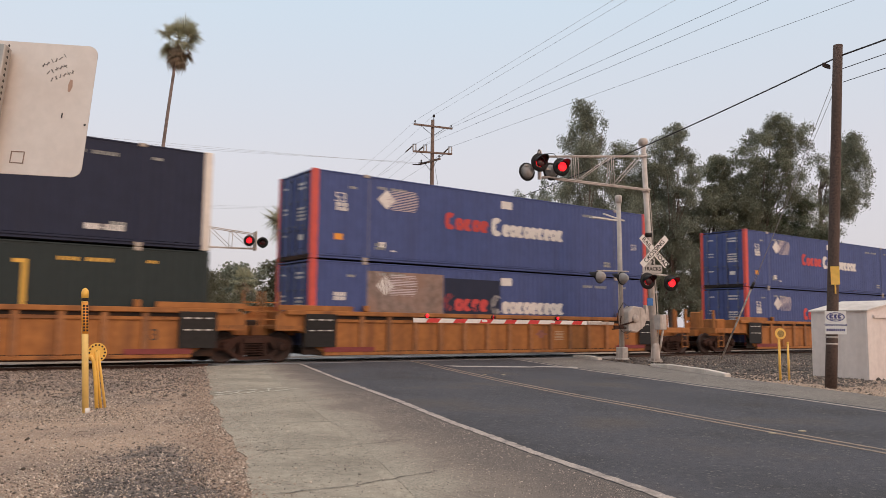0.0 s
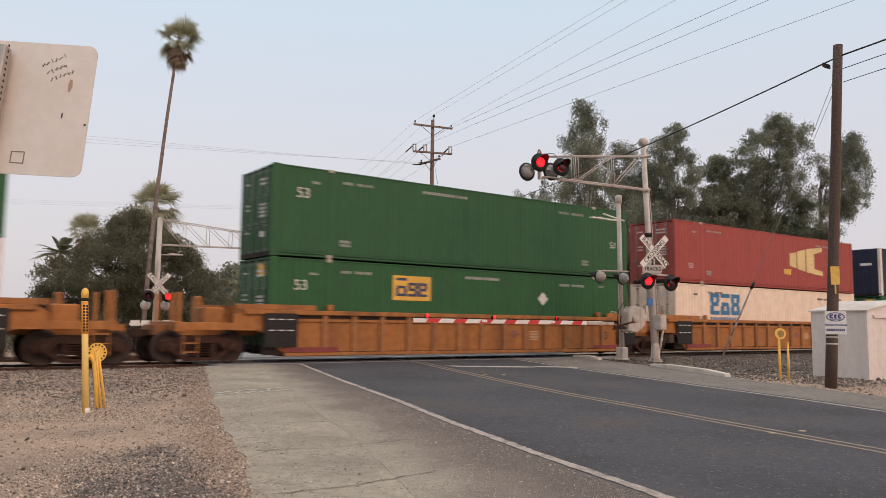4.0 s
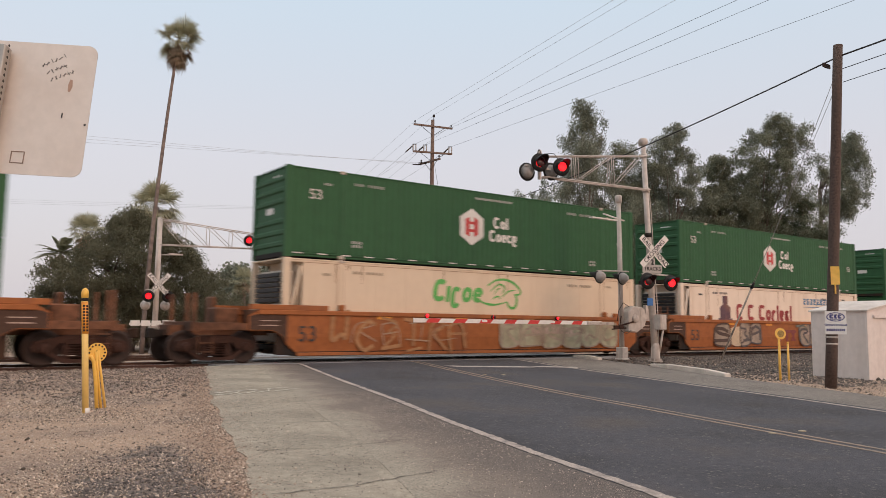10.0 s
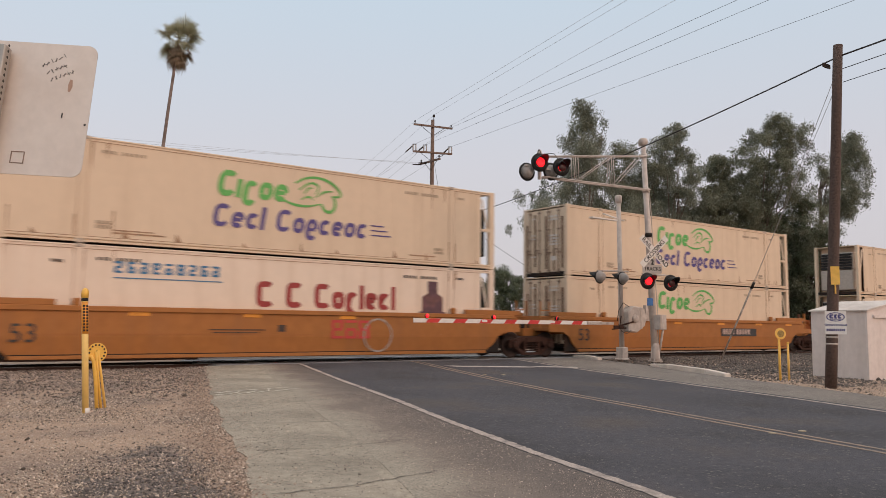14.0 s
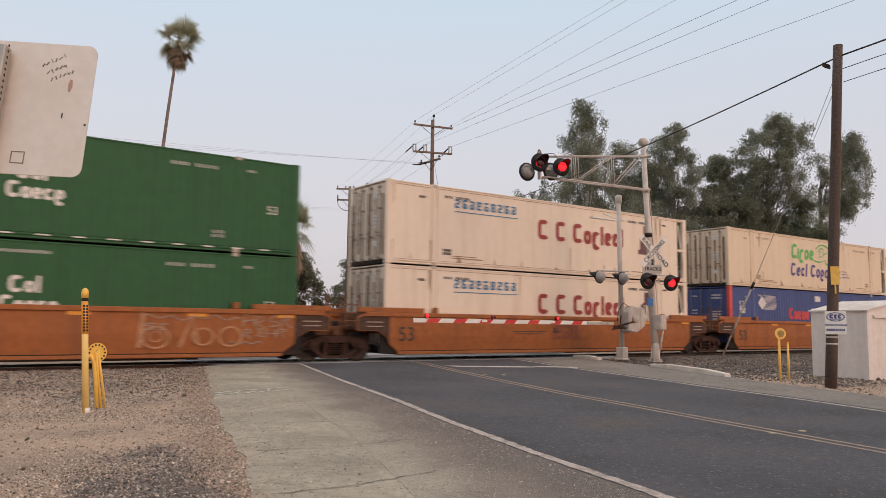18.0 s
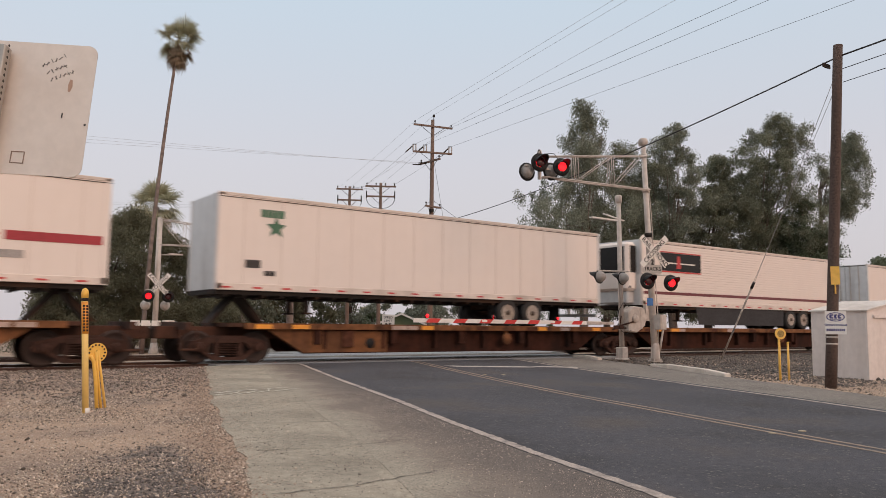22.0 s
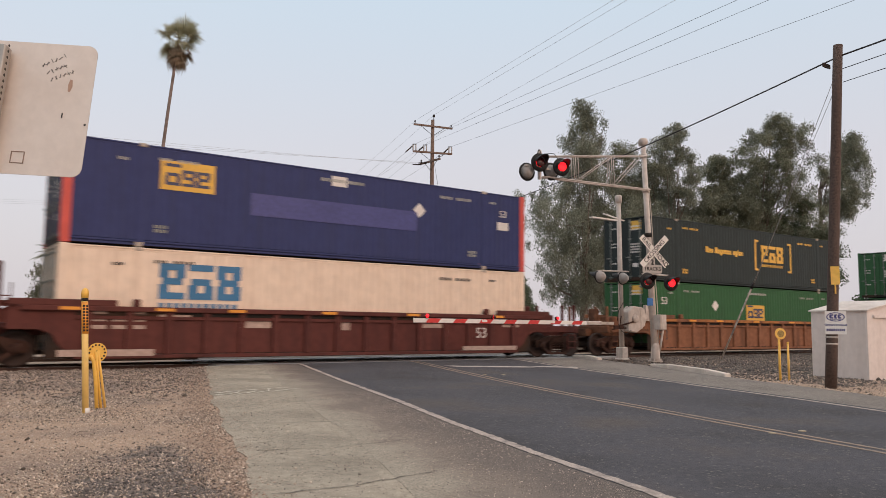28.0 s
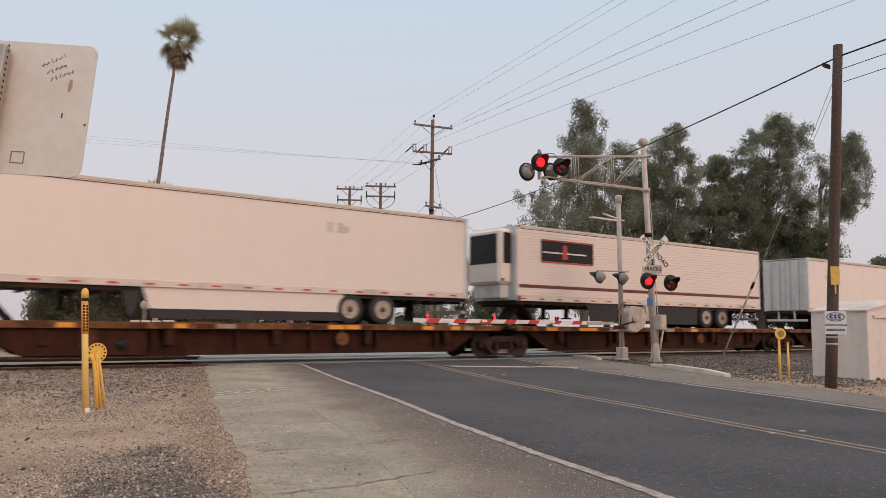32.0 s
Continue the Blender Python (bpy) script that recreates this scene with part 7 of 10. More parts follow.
def seamed(s, y, rows, lo, hi, along="x"):
    """A sheet facing s * y in one piece with proud or sunk bands: rows of (from, to, proud) along x or z."""
    v, f = [], []
    prof = []
    for p, q, d in rows:
        prof += [(p, d), (q, d)]
    for p, d in prof:
        yy = s * (y + d)
        v += [(p, yy, lo), (p, yy, hi)] if along == "x" else [(hi, yy, p), (lo, yy, p)]
    for k in range(len(prof) - 1):
        q = (2 * k, 2 * k + 2, 2 * k + 3, 2 * k + 1)
        f.append(q if s < 0 else q[::-1])
    return v, f


def bands(lo, hi, starts, width, proud):
    rows, at = [], lo
    for x in starts:
        rows += [(at, x, 0.0), (x + 0.001, x + width, proud)]
        at = x + width + 0.001
    return rows + [(at, hi, 0.0)]


def wall_mesh(style, mat, s, plain, span=(-CLEN + 0.1, CLEN - 0.1)):
    def build():
        if plain:
            xs = [x for x in (-7.2 + k * 1.2 for k in range(13)) if span[0] + 0.1 < x < span[1] - 0.2]
            v, f = seamed(s, CHALF - 0.012, bands(span[0], span[1], xs, 0.035, 0.004), 0.165, CHGT - 0.12)
            return raw("side_wall", v, f, mat)
        v, f = [], []
        for a, b in ((-CLEN + 0.12, -6.18), (-6.0, 6.0), (6.18, CLEN - 0.12)):
            vv, ff = corrugated(s, a, b, 0.185, CHGT - 0.12)
            o = len(v)
            v += vv
            f += [tuple(o + q for q in t) for t in ff]
        return raw("side_wall", v, f, mat)
    return shared(("wall", mat.name, s, plain, span), build)


def container(x0, z, style, end, tag):
    S = STYLES[style]
    mat, post, plain = S["mat"], S["post"], S.get("plain", False)
    t = thing("container" if not S.get("reefer") else "refrigerated_container", pose(x0, TRACK_Y, z), S["label"] + tag, "container", group="containers")
    span = (-CLEN + 0.1, CLEN - 0.1)
    if S.get("reefer"):      # the frame round the cooling unit stays open
        span = (-CLEN + 0.64, CLEN - 0.1) if end == "cooler" else (-CLEN + 0.1, CLEN - 0.64)
    for s in (-1, 1):
        put("side_wall", wall_mesh(style, mat, s, plain, span), t, label="corrugated side wall" if not plain else "smooth panelled side wall")
        y0, y1 = sorted((s * CHALF, s * (CHALF - 0.09)))
        put("top_rail", simple("ctop%d" % s, mat, [(-CLEN, CLEN, y0, y1, CHGT - 0.065, CHGT - 0.02), (-CLEN, CLEN, y0 + 0.02 * (s < 0), y1 - 0.02 * (s > 0), CHGT - 0.13, CHGT - 0.06)], 0.008), t)
        put("bottom_rail", simple("cbot%d" % s, mat, [(-CLEN, CLEN, min(s * CHALF, s * (CHALF - 0.12)), max(s * CHALF, s * (CHALF - 0.12)), 0.03, 0.075), (-CLEN, CLEN, min(s * CHALF, s * (CHALF - 0.12)), max(s * CHALF, s * (CHALF - 0.12)), 0.115, 0.17), (-CLEN, CLEN, min(s * (CHALF - 0.04), s * (CHALF - 0.12)), max(s * (CHALF - 0.04), s * (CHALF - 0.12)), 0.07, 0.12)], 0.006), t)
        for x in (-6.09, 6.09):
            put("lifting_post", simple("cpost%d" % s, mat, [(-0.09, 0.09, y0, y1, 0.15, CHGT - 0.11)], 0.01), t, (x, 0, 0))
            for lo, hi in ((0, 0.12), (CHGT - 0.1, CHGT + 0.006)):
                put("corner_casting", simple("ccast%d%d" % (s, lo > 0), S.get("cast", surf("bare_casting", (0.42, 0.36, 0.30), 0.6, 0.2)), [(-0.1, 0.1, min(s * 1.302, s * 1.19), max(s * 1.302, s * 1.19), lo, hi)], 0.01), t, (x, 0, 0))
        for e in (-1, 1):
            xa, xb = sorted((e * CLEN, e * (CLEN - 0.24)))
            put("corner_post", simple("cend%d%d" % (s, e), post, [(xa, xb, min(s * 1.300, s * 1.14), max(s * 1.300, s * 1.14), 0.0, CHGT)], 0.012), t)
    put("roof", simple("croof", mat, [(-CLEN + 0.02, CLEN - 0.02, -1.2, 1.2, CHGT - 0.06, CHGT - 0.02)]), t)
    put("floor", simple("cfloor", DARK, [(-CLEN + 0.02, CLEN - 0.02, -1.2, 1.2, 0.02, 0.16)]), t)
    # the end that is turned back
    E = -CLEN
    if end == "doors":
        for s in (-1, 1):
            def door_build():
                bm = bmesh.new()
                y0, y1 = sorted((s * 0.015, s * 1.13))
                box(bm, E + 0.02, E + 0.07, y0, y1, 0.16, CHGT - 0.12)
                for k in range(4):
                    box(bm, E + 0.005, E + 0.02, min(s * 0.1, s * 1.05), max(s * 0.1, s * 1.05), 0.35 + k * 0.62, 0.72 + k * 0.62)
                return mesh_of("door", bm, mat)
            d = put("door", shared(("cdoor", mat.name, s), door_build), t, label="steel end door")
            for yy in (0.28, 0.85):
                def rod_build():
                    bm = bmesh.new()
                    tube(bm, (E - 0.03, 0, 0.1), (E - 0.03, 0, CHGT - 0.08), 0.022, seg=8)
                    for zz in (0.2, 0.95, 1.9, 2.65):
                        box(bm, E - 0.06, E + 0.01, -0.06, 0.06, zz - 0.03, zz + 0.03)
                    box(bm, E - 0.07, E - 0.04, -0.02, 0.22, 1.05, 1.1)
                    return mesh_of("lock_rod", bm, S.get("rod", ROD_GREY))
                put("lock_rod", shared(("rod", S.get("rod", ROD_GREY).name), rod_build), d, (0, s * yy, 0))
        splash_end(t, DECAL_W, [(0.3 + 0.1 * q, 0.37 + 0.1 * q, z_, z_ + 0.07) for z_ in (2.42, 2.28, 1.62, 1.50, 1.38, 1.26) for q in range(6)] + [(-0.9 + 0.1 * q, -0.84 + 0.1 * q, z_, z_ + 0.06) for z_ in (2.40, 1.7, 1.55, 0.8) for q in range(4)] + [(0.4, 0.7, 0.62, 0.8)], "rows of small white print on the doors")
        if S.get("endtag"):
            splash_end(t, S["endtag"], [(0.35, 0.9, 2.3, 2.7)], "coloured patch on the door", 0.004)
    elif end == "ribs":
        def rib_build():
            v, f = [], []
            prof = [(0.1, 0.05)]
            for k in range(6):
                zz = 0.42 + k * 0.36 + (0.28 if k > 2 else 0)
                prof += [(zz - 0.09, 0.05), (zz - 0.05, 0.0), (zz + 0.05, 0.0), (zz + 0.09, 0.05)]
            prof.append((CHGT - 0.08, 0.05))
            for zz, d in prof:
                v += [(E + d, -1.14, zz), (E + d, 1.14, zz)]
            f = [(2 * k, 2 * k + 2, 2 * k + 3, 2 * k + 1) for k in range(len(prof) - 1)]
            return raw("end_wall", v, f, mat)
        put("end_wall", shared(("cribs", mat.name), rib_build), t, label="end wall with horizontal ribs")
        splash_end(t, DECAL_W, [(0.2, 0.75, 2.45, 2.62), (-0.3, 0.25, 1.42, 1.62)], "white print on the end wall", 0.048)
    elif end == "plainend":
        def plain_build():
            prof = [(1.14, 0.03)]
            for k in range(8):
                y = 1.0 - 0.25 * k
                prof += [(y, 0.03), (y - 0.02, 0.0), (y - 0.12, 0.0), (y - 0.14, 0.03)]
            prof.append((-1.14, 0.03))
            v = [(E + d, y, z) for y, d in prof for z in (0.1, CHGT - 0.08)]
            f = [(2 * k, 2 * k + 2, 2 * k + 3, 2 * k + 1) for k in range(len(prof) - 1)]
            return raw("end_wall", v, f, mat)
        put("end_wall", shared(("cplain", mat.name), plain_build), t, label="corrugated end wall")
        splash_end(t, DECAL_W, [(0.1, 0.8, 1.85, 2.0), (-0.8, -0.65, 1.0, 2.5), (-0.55, -0.42, 1.4, 2.4)], "white mark on the end wall")
    elif end == "cooler":
        put("end_wall", simple("cwhite", mat, [(E + 0.58, E + 0.64, -1.14, 1.14, 0.1, CHGT - 0.08)]), t)
        
        def rear_brace():
            bm = bmesh.new()
            tube(bm, (E + 0.6, -1.24, CHGT - 0.25), (E + 0.12, -1.24, 0.3), 0.05, seg=6)
            return mesh_of("end_brace", bm, mat)
        put("end_brace", shared(("rbrace", mat.name), rear_brace), t, label="diagonal brace of the open end frame")
        cu = put("cooling_unit", simple("coolbody", surf("cooling_unit_paint", (0.42, 0.37, 0.32), 0.5, var=0.1), [(E + 0.03, E + 0.56, -0.95, 0.95, 0.25, 1.45), (E + 0.12, E + 0.56, -0.95, 0.95, 1.45, 2.5)], 0.05), t, label="white cooling unit with black grille")
        put("grille", simple("coolgrille", BLACK, [(E + 0.02, E + 0.12, -0.9, 0.9, 1.5 + 0.16 * k, 1.62 + 0.16 * k) for k in range(6)], 0.008), cu, label="black slatted grille")
    # the end that leads: open frame of a cooled container, else a flat wall
    if S.get("reefer") and end != "cooler":
        put("front_wall", simple("cfw", mat, [(CLEN - 0.62, CLEN - 0.56, -1.14, 1.14, 0.1, CHGT - 0.08)]), t)
        put("cooling_unit", simple("coolfront", BLACK, [(CLEN - 0.56, CLEN - 0.12, -0.9, 0.9, 0.5, 2.3)], 0.05), t, label="dark cooling unit inside the end frame")

        for s in (-1, 1):
            def brace():
                bm = bmesh.new()
                tube(bm, (CLEN - 0.56, s * 1.26, CHGT - 0.3), (CLEN - 0.1, s * 1.26, 0.3), 0.035, seg=6)
                box(bm, CLEN - 0.6, CLEN - 0.1, min(s * 1.29, s * 1.2), max(s * 1.29, s * 1.2), CHGT / 2 - 0.05, CHGT / 2 + 0.05)
                return mesh_of("end_brace", bm, mat)
            put("end_brace", shared(("brace", mat.name, s), brace), t, label="open steel end frame")
    else:
        put("front_wall", simple("cfront", mat, [(CLEN - 0.09, CLEN - 0.03, -1.14, 1.14, 0.1, CHGT - 0.08)]), t)
    if plain:
        rnd = random.Random(int(x0 * 10 + z))
        rust = surf("thin_rust_streak", (0.33, 0.20, 0.12), 0.7, var=0.3, fine=12)
        streaks = []
        for k in range(16):
            x = rnd.choice((-7.85, -6.25, -5.95, 5.95, 6.25, 7.7, rnd.uniform(-7, 7), rnd.uniform(-7, 7))) + rnd.uniform(-0.06, 0.06)
            if span[0] + 0.1 < x < span[1] - 0.1:
                top = rnd.random() < 0.5
                h = rnd.uniform(0.15, 0.9)
                za = CHGT - 0.14 - h if top else 0.2
                streaks.append([(x, za), (x + 0.012, za), (x + rnd.uniform(0.02, 0.05), za + h), (x - 0.01, za + h)])
        streaks += [rect(-5.3, -3.9, 0.30, 0.34), rect(-5.3, -4.2, 0.38, 0.41), rect(4.3, 5.4, 0.30, 0.34)]
        # thin brown lines paint the shadow along the top and bottom rails
        streaks += [rect(span[0] + 0.03, span[1] - 0.03, z_, z_ + 0.014) for z_ in (0.172, 2.742)]
        for x in (-6.215, -5.975, 5.963, 6.203):
            streaks.append([(x, 0.2), (x + 0.014, 0.2), (x + 0.006, CHGT - 0.2), (x, CHGT - 0.2)])
        for k in range(9):
            x = -7.0 + 1.75 * k + rnd.uniform(-0.3, 0.3)
            if abs(abs(x) - 6.09) > 0.3:
                streaks.append([(x, 0.19), (x + rnd.uniform(0.05, 0.2), 0.19), (x + 0.03, 0.19 + rnd.uniform(0.06, 0.3))])
        splash(t, "rust_grime", rust, streaks, -1.2880, "thin rust streaks, scuffs, dark post edges and painted rail shadow lines")
        if end == "doors":
            splash_end(t, surf("brown_door_grime", (0.20, 0.12, 0.075), 0.8, var=0.4, fine=6), [(0.05, 0.16, 0.3, 2.5), (0.52, 0.60, 0.2, 2.3), (-0.62, -0.5, 0.4, 2.6), (0.98, 1.1, 0.3, 2.4), (-1.1, -1.0, 0.2, 2.2)], "vertical brown grime on the doors", 0.0005)
    for nm, m2, shapes, lab in S["marks"]:
        splash(t, nm, m2, shapes, -1.2975 if nm == "reflective_strip" else -1.2875 if not plain else -1.2915, lab)
    for body, size, m2, x, zz in S.get("nums", ()):
        side_number(t, body, size, m2, x, -1.2925, zz)
    return roll(t, x0)


def splash_end(t, mat, rects, label, off=-0.001):
    bm = bmesh.new()
    for y0, y1, z0, z1 in rects:
        box(bm, -CLEN + off - 0.004, -CLEN + off, -y1, -y0, z0, z1)
    ob = part("end_print", bm, mat, t, label)
    ob["kind"] = "stuff"
    return ob


def cpaint(name, col, dirt=None, amount=0.4, rough=0.6):
    return surf(name, col, rough, spec=0.22, var=0.08, fine=3.0, coarse=0.9, stain=dirt or tuple(c * 0.6 + 0.02 for c in col), amount=amount, streak=True, bump=0.04)


P_BLUE = cpaint("container_blue", (0.068, 0.092, 0.225), (0.060, 0.072, 0.155))
ROD_GREY = surf("dull_grey_rod", (0.17, 0.18, 0.165), 0.6, 0.1, var=0.25)
ROD_BLUE = surf("dusty_blue_rod", (0.095, 0.105, 0.16), 0.6, var=0.2)
POST_BLUE = surf("dusty_blue_post", (0.105, 0.118, 0.205), 0.6, var=0.2, stain=(0.16, 0.14, 0.15), amount=0.6)
DECAL_PINK = surf("pink_worn_decal", (0.54, 0.46, 0.47), 0.5, var=0.2, fine=14)
P_NAVY = cpaint("container_navy", (0.022, 0.027, 0.053), (0.030, 0.032, 0.050))
P_BLACK = cpaint("container_charcoal", (0.031, 0.029, 0.032), (0.040, 0.035, 0.034))
P_GREEN = cpaint("container_green", (0.031, 0.104, 0.040))
P_HUB = cpaint("container_dark_green", (0.034, 0.103, 0.045), (0.034, 0.078, 0.041))
P_LIME = cpaint("container_lime_green", (0.165, 0.19, 0.027))
P_MID = cpaint("container_faded_green", (0.078, 0.150, 0.042))
P_CREAM = surf("container_cream", (0.685, 0.55, 0.41), 0.6, spec=0.22, var=0.025, fine=3.0, coarse=0.8, stain=(0.50, 0.37, 0.255), amount=0.28, streak=True, bump=0.03)
P_WHITE = surf("container_dirty_white", (0.755, 0.63, 0.515), 0.6, spec=0.22, var=0.025, fine=3.0, coarse=0.8, stain=(0.52, 0.38, 0.27), amount=0.32, streak=True, bump=0.03)
P_PINK = cpaint("container_pinkish_cream", (0.78, 0.63, 0.50), (0.60, 0.45, 0.34), 0.3)
P_CDARK = cpaint("container_dark_teal", (0.026, 0.036, 0.036), (0.035, 0.04, 0.038))
P_RED = cpaint("container_brick_red", (0.33, 0.072, 0.060))
P_EBLUE = cpaint("container_indigo", (0.036, 0.046, 0.132))
POST_RED = surf("red_post", (0.58, 0.075, 0.055), 0.5, var=0.1)
POST_WHITE = surf("white_post", (0.70, 0.64, 0.57), 0.5, var=0.1, stain=(0.4, 0.33, 0.27), amount=0.5)


SMALL_W = surf("worn_small_print", (0.34, 0.34, 0.31), 0.6, var=0.25, fine=12, stain=(0.12, 0.13, 0.11), amount=0.6)


def smalls(seed=0, mat=None):
    """Small unreadable print at the usual places of a container side."""
    rows = [rect(-6.75 + 0.06 * k, -6.71 + 0.06 * k, 2.36, 2.44) for k in range(5)] + [rect(6.35 + 0.06 * k, 6.39 + 0.06 * k, 2.45, 2.53) for k in range(5)]
    rows += [rect(-5.72 + 0.1 * k, -5.65 + 0.1 * k, z, z + 0.09) for k in range(4) for z in (0.42, 0.54)] + [rect(5.35 + 0.1 * k, 5.42 + 0.1 * k, z, z + 0.09) for k in range(4) for z in (0.42, 0.54)]
    rows += [rect(4.1 + 0.14 * k, 4.19 + 0.14 * k, 2.42, 2.52) for k in range(10) if k != 4] + [rect(-5.65 + 0.13 * k, -5.57 + 0.13 * k, 2.46, 2.55) for k in range(9) if k != 3]
    return ("small_print", mat or SMALL_W, rows, "small unreadable print")


def hexagon(cx, cz, r):
    w_ = ngon(cx, cz, r, 6, math.pi / 2, 0.92)
    return w_


def hub_marks():
    cx, cz = -0.76, 1.52
    return [("logo_hexagon", DECAL_W, [hexagon(cx, cz, 0.68)], "white hexagon mark"),
            ("lettering", DECAL_W, bars(0.26, 1.54, 0.44, "Cxl", 0.0, 0.07, 0.22) + bars(0.06, 1.04, 0.44, "Cxxxg", 0.0, 0.03, 0.22), "white name bars"),
            smalls(), ("tare_print", SMALL_W, [rect(-0.6 + 0.15 * k, -0.48 + 0.15 * k, 2.55, 2.63) for k in range(12)], "row of small print"),
            ("reflective_strip", DECAL_W, [rect(x, x + 0.32, 0.118, 0.155) for x in np.arange(-7.8, 7.5, 0.86)], "row of white reflective marks on the bottom rail")]


def hub_red(t):
    cx, cz = -0.76, 1.52
    splash(t, "logo_inset", DECAL_R, [[(cx - 0.29, cz - 0.27), (cx - 0.10, cz - 0.37), (cx - 0.10, cz + 0.37), (cx - 0.29, cz + 0.27)], [(cx + 0.10, cz - 0.37), (cx + 0.29, cz - 0.27), (cx + 0.29, cz + 0.27), (cx + 0.10, cz + 0.37)], rect(cx - 0.26, cx + 0.26, cz - 0.19, cz - 0.09), rect(cx - 0.26, cx + 0.26, cz + 0.09, cz + 0.19)], -1.2925, "two red bars joined in the hexagon")


def pacer_marks(x=0.3):
    return [("red_lettering", DECAL_R, bars(-2.86, 1.34, 0.62, "C", 0, 0.03, 0.30, 0.6) + bars(-2.40, 1.34, 0.58, "cccc", 0, 0.0, 0.28, 0.55), "red name bars"),
            ("lettering", DECAL_W, bars(-0.72, 1.26, 0.70, "C", 0, 0.0, 0.30, 0.6) + bars(-0.20, 1.28, 0.60, "ccccccccc", 0, -0.075, 0.28, 0.55), "white name bars"),
            ("logo_diamond", DECAL_W, [[(-5.66, 2.12), (-5.3, 1.80), (-4.94, 2.12), (-5.3, 2.48)]], "white diamond"),
            ("speed_lines", DECAL_PINK, [rect(-5.30 + 0.40 * abs(z - 2.13) ** 0.7, -4.02 - 1.1 * (z - 2.16) ** 2, z, z + 0.026) for z in np.arange(1.80, 2.50, 0.056)], "field of thin pale speed lines"),
            ("side_post", POST_BLUE, [rect(-6.07, -5.96, 0.12, 2.74), rect(5.96, 6.07, 0.12, 2.74)], "dusty upright post of the side"),
            ("white_patch", DECAL_W, [rect(-0.25, 0.28, 2.33, 2.62), rect(-5.6, -5.32, 0.50, 0.68), rect(-5.1, -4.9, 0.38, 0.43)] + [rect(-7.22 + 0.15 * k, -7.10 + 0.15 * k, 1.60 + z, 1.72 + z) for k in range(3) for z in (0, 0.14)], "white print patches"),
            ("yellow_patch", DECAL_O, [rect(-7.25, -6.95, 0.65, 0.85)], "small yellow patch"), smalls()]


def umax_marks(x=2.66, hz=0.0):
    return [("lettering", DECAL_W, bars(x, 1.74, 0.38, "CCCCC", 0, 0.0, 0.22, block=True), "white name bars"),
            ("logo_diamond", DECAL_W, ring(x + 1.85, 1.95, 0.42, 0.2, 8) + [[(x + 2.2, 1.8), (x + 2.5, 1.95), (x + 2.2, 2.1)]], "white jointed diamond mark"),
            ("hazard_diamond", DECAL_W, [ngon(hz, 2.1, 0.28, 4)], "pale diamond placard"),
            ("weight_print", DECAL_W, bars(4.7, 0.38, 0.16, "CCC-CCCC", gap=0.1), "small white bars"), smalls()]


def emp_marks(x=-3.68):
    return [("logo_patch", DECAL_Y, [rect(x, x + 1.56, 1.24 if x > -2 else 1.66, 2.0 if x > -2 else 2.5)], "yellow rectangle"), smalls(),
            ("hazard_diamond", DECAL_W, [ngon(-3.3 if x > -2 else 3.2, 1.9, 0.26, 4)], "pale diamond placard"),
            ("tare_print", SMALL_W, [rect(-0.6 + 0.16 * k, -0.48 + 0.16 * k, 2.5, 2.6) for k in range(10)], "row of small print")]


def curve(pts, n=5):
    """Corners cut, so that a line of points runs in a bend."""
    for _ in range(2):
        out = [pts[0]]
        for (ax, az), (bx, bz) in zip(pts, pts[1:]):
            out += [(ax * 0.75 + bx * 0.25, az * 0.75 + bz * 0.25), (ax * 0.25 + bx * 0.75, az * 0.25 + bz * 0.75)]
        pts = out + [pts[-1]]
    return pts


def tiger_marks(two=True):
    lines = (([(0.0, 2.30), (0.35, 2.52), (0.8, 2.58), (1.25, 2.47), (1.6, 2.2), (1.6, 2.02), (1.28, 2.0)], 0.10, 0.5), ([(1.34, 2.0), (1.44, 1.78), (1.32, 1.50), (1.05, 1.50), (0.92, 1.74)], 0.11, 0.4),
             ([(-0.56, 1.86), (-0.18, 1.64), (0.38, 1.59), (0.95, 1.74)], 0.09, 0.8), ([(0.12, 2.10), (0.55, 2.42), (0.86, 2.28), (0.70, 2.02)], 0.08, 0.7),
             ([(0.66, 1.90), (1.0, 2.14), (1.34, 2.18)], 0.07, 0.8), ([(0.2, 1.80), (0.5, 1.96), (0.62, 1.82)], 0.07, 0.8), ([(0.30, 1.98), (0.45, 2.2), (0.62, 2.22)], 0.06, 0.8))
    m = [("green_lettering", DECAL_G, bars(-2.5, 1.66, 0.80, "C", 0.14, 0.05, 0.22) + bars(-1.92, 1.66, 0.80, "igxx", 0.14, 0.06, 0.21), "green name shapes"),
         ("animal_mark", DECAL_G, [sweep(curve(p), w, t) for p, w, t in lines], "green sweeping lines like a head in profile"), smalls(0, surf("faint_brown_print", (0.36, 0.28, 0.20), 0.6, var=0.2))]
    if two:
        m.append(("purple_lettering", DECAL_P, bars(-2.6, 0.74, 0.70, "Cxxl Cxgxxxx", 0.14, 0.085, 0.2) + [rect(2.75, 3.55 - 0.15 * k, 0.86 + 0.16 * k, 0.90 + 0.16 * k) for k in range(3)], "dark purple name shapes"))
    return m


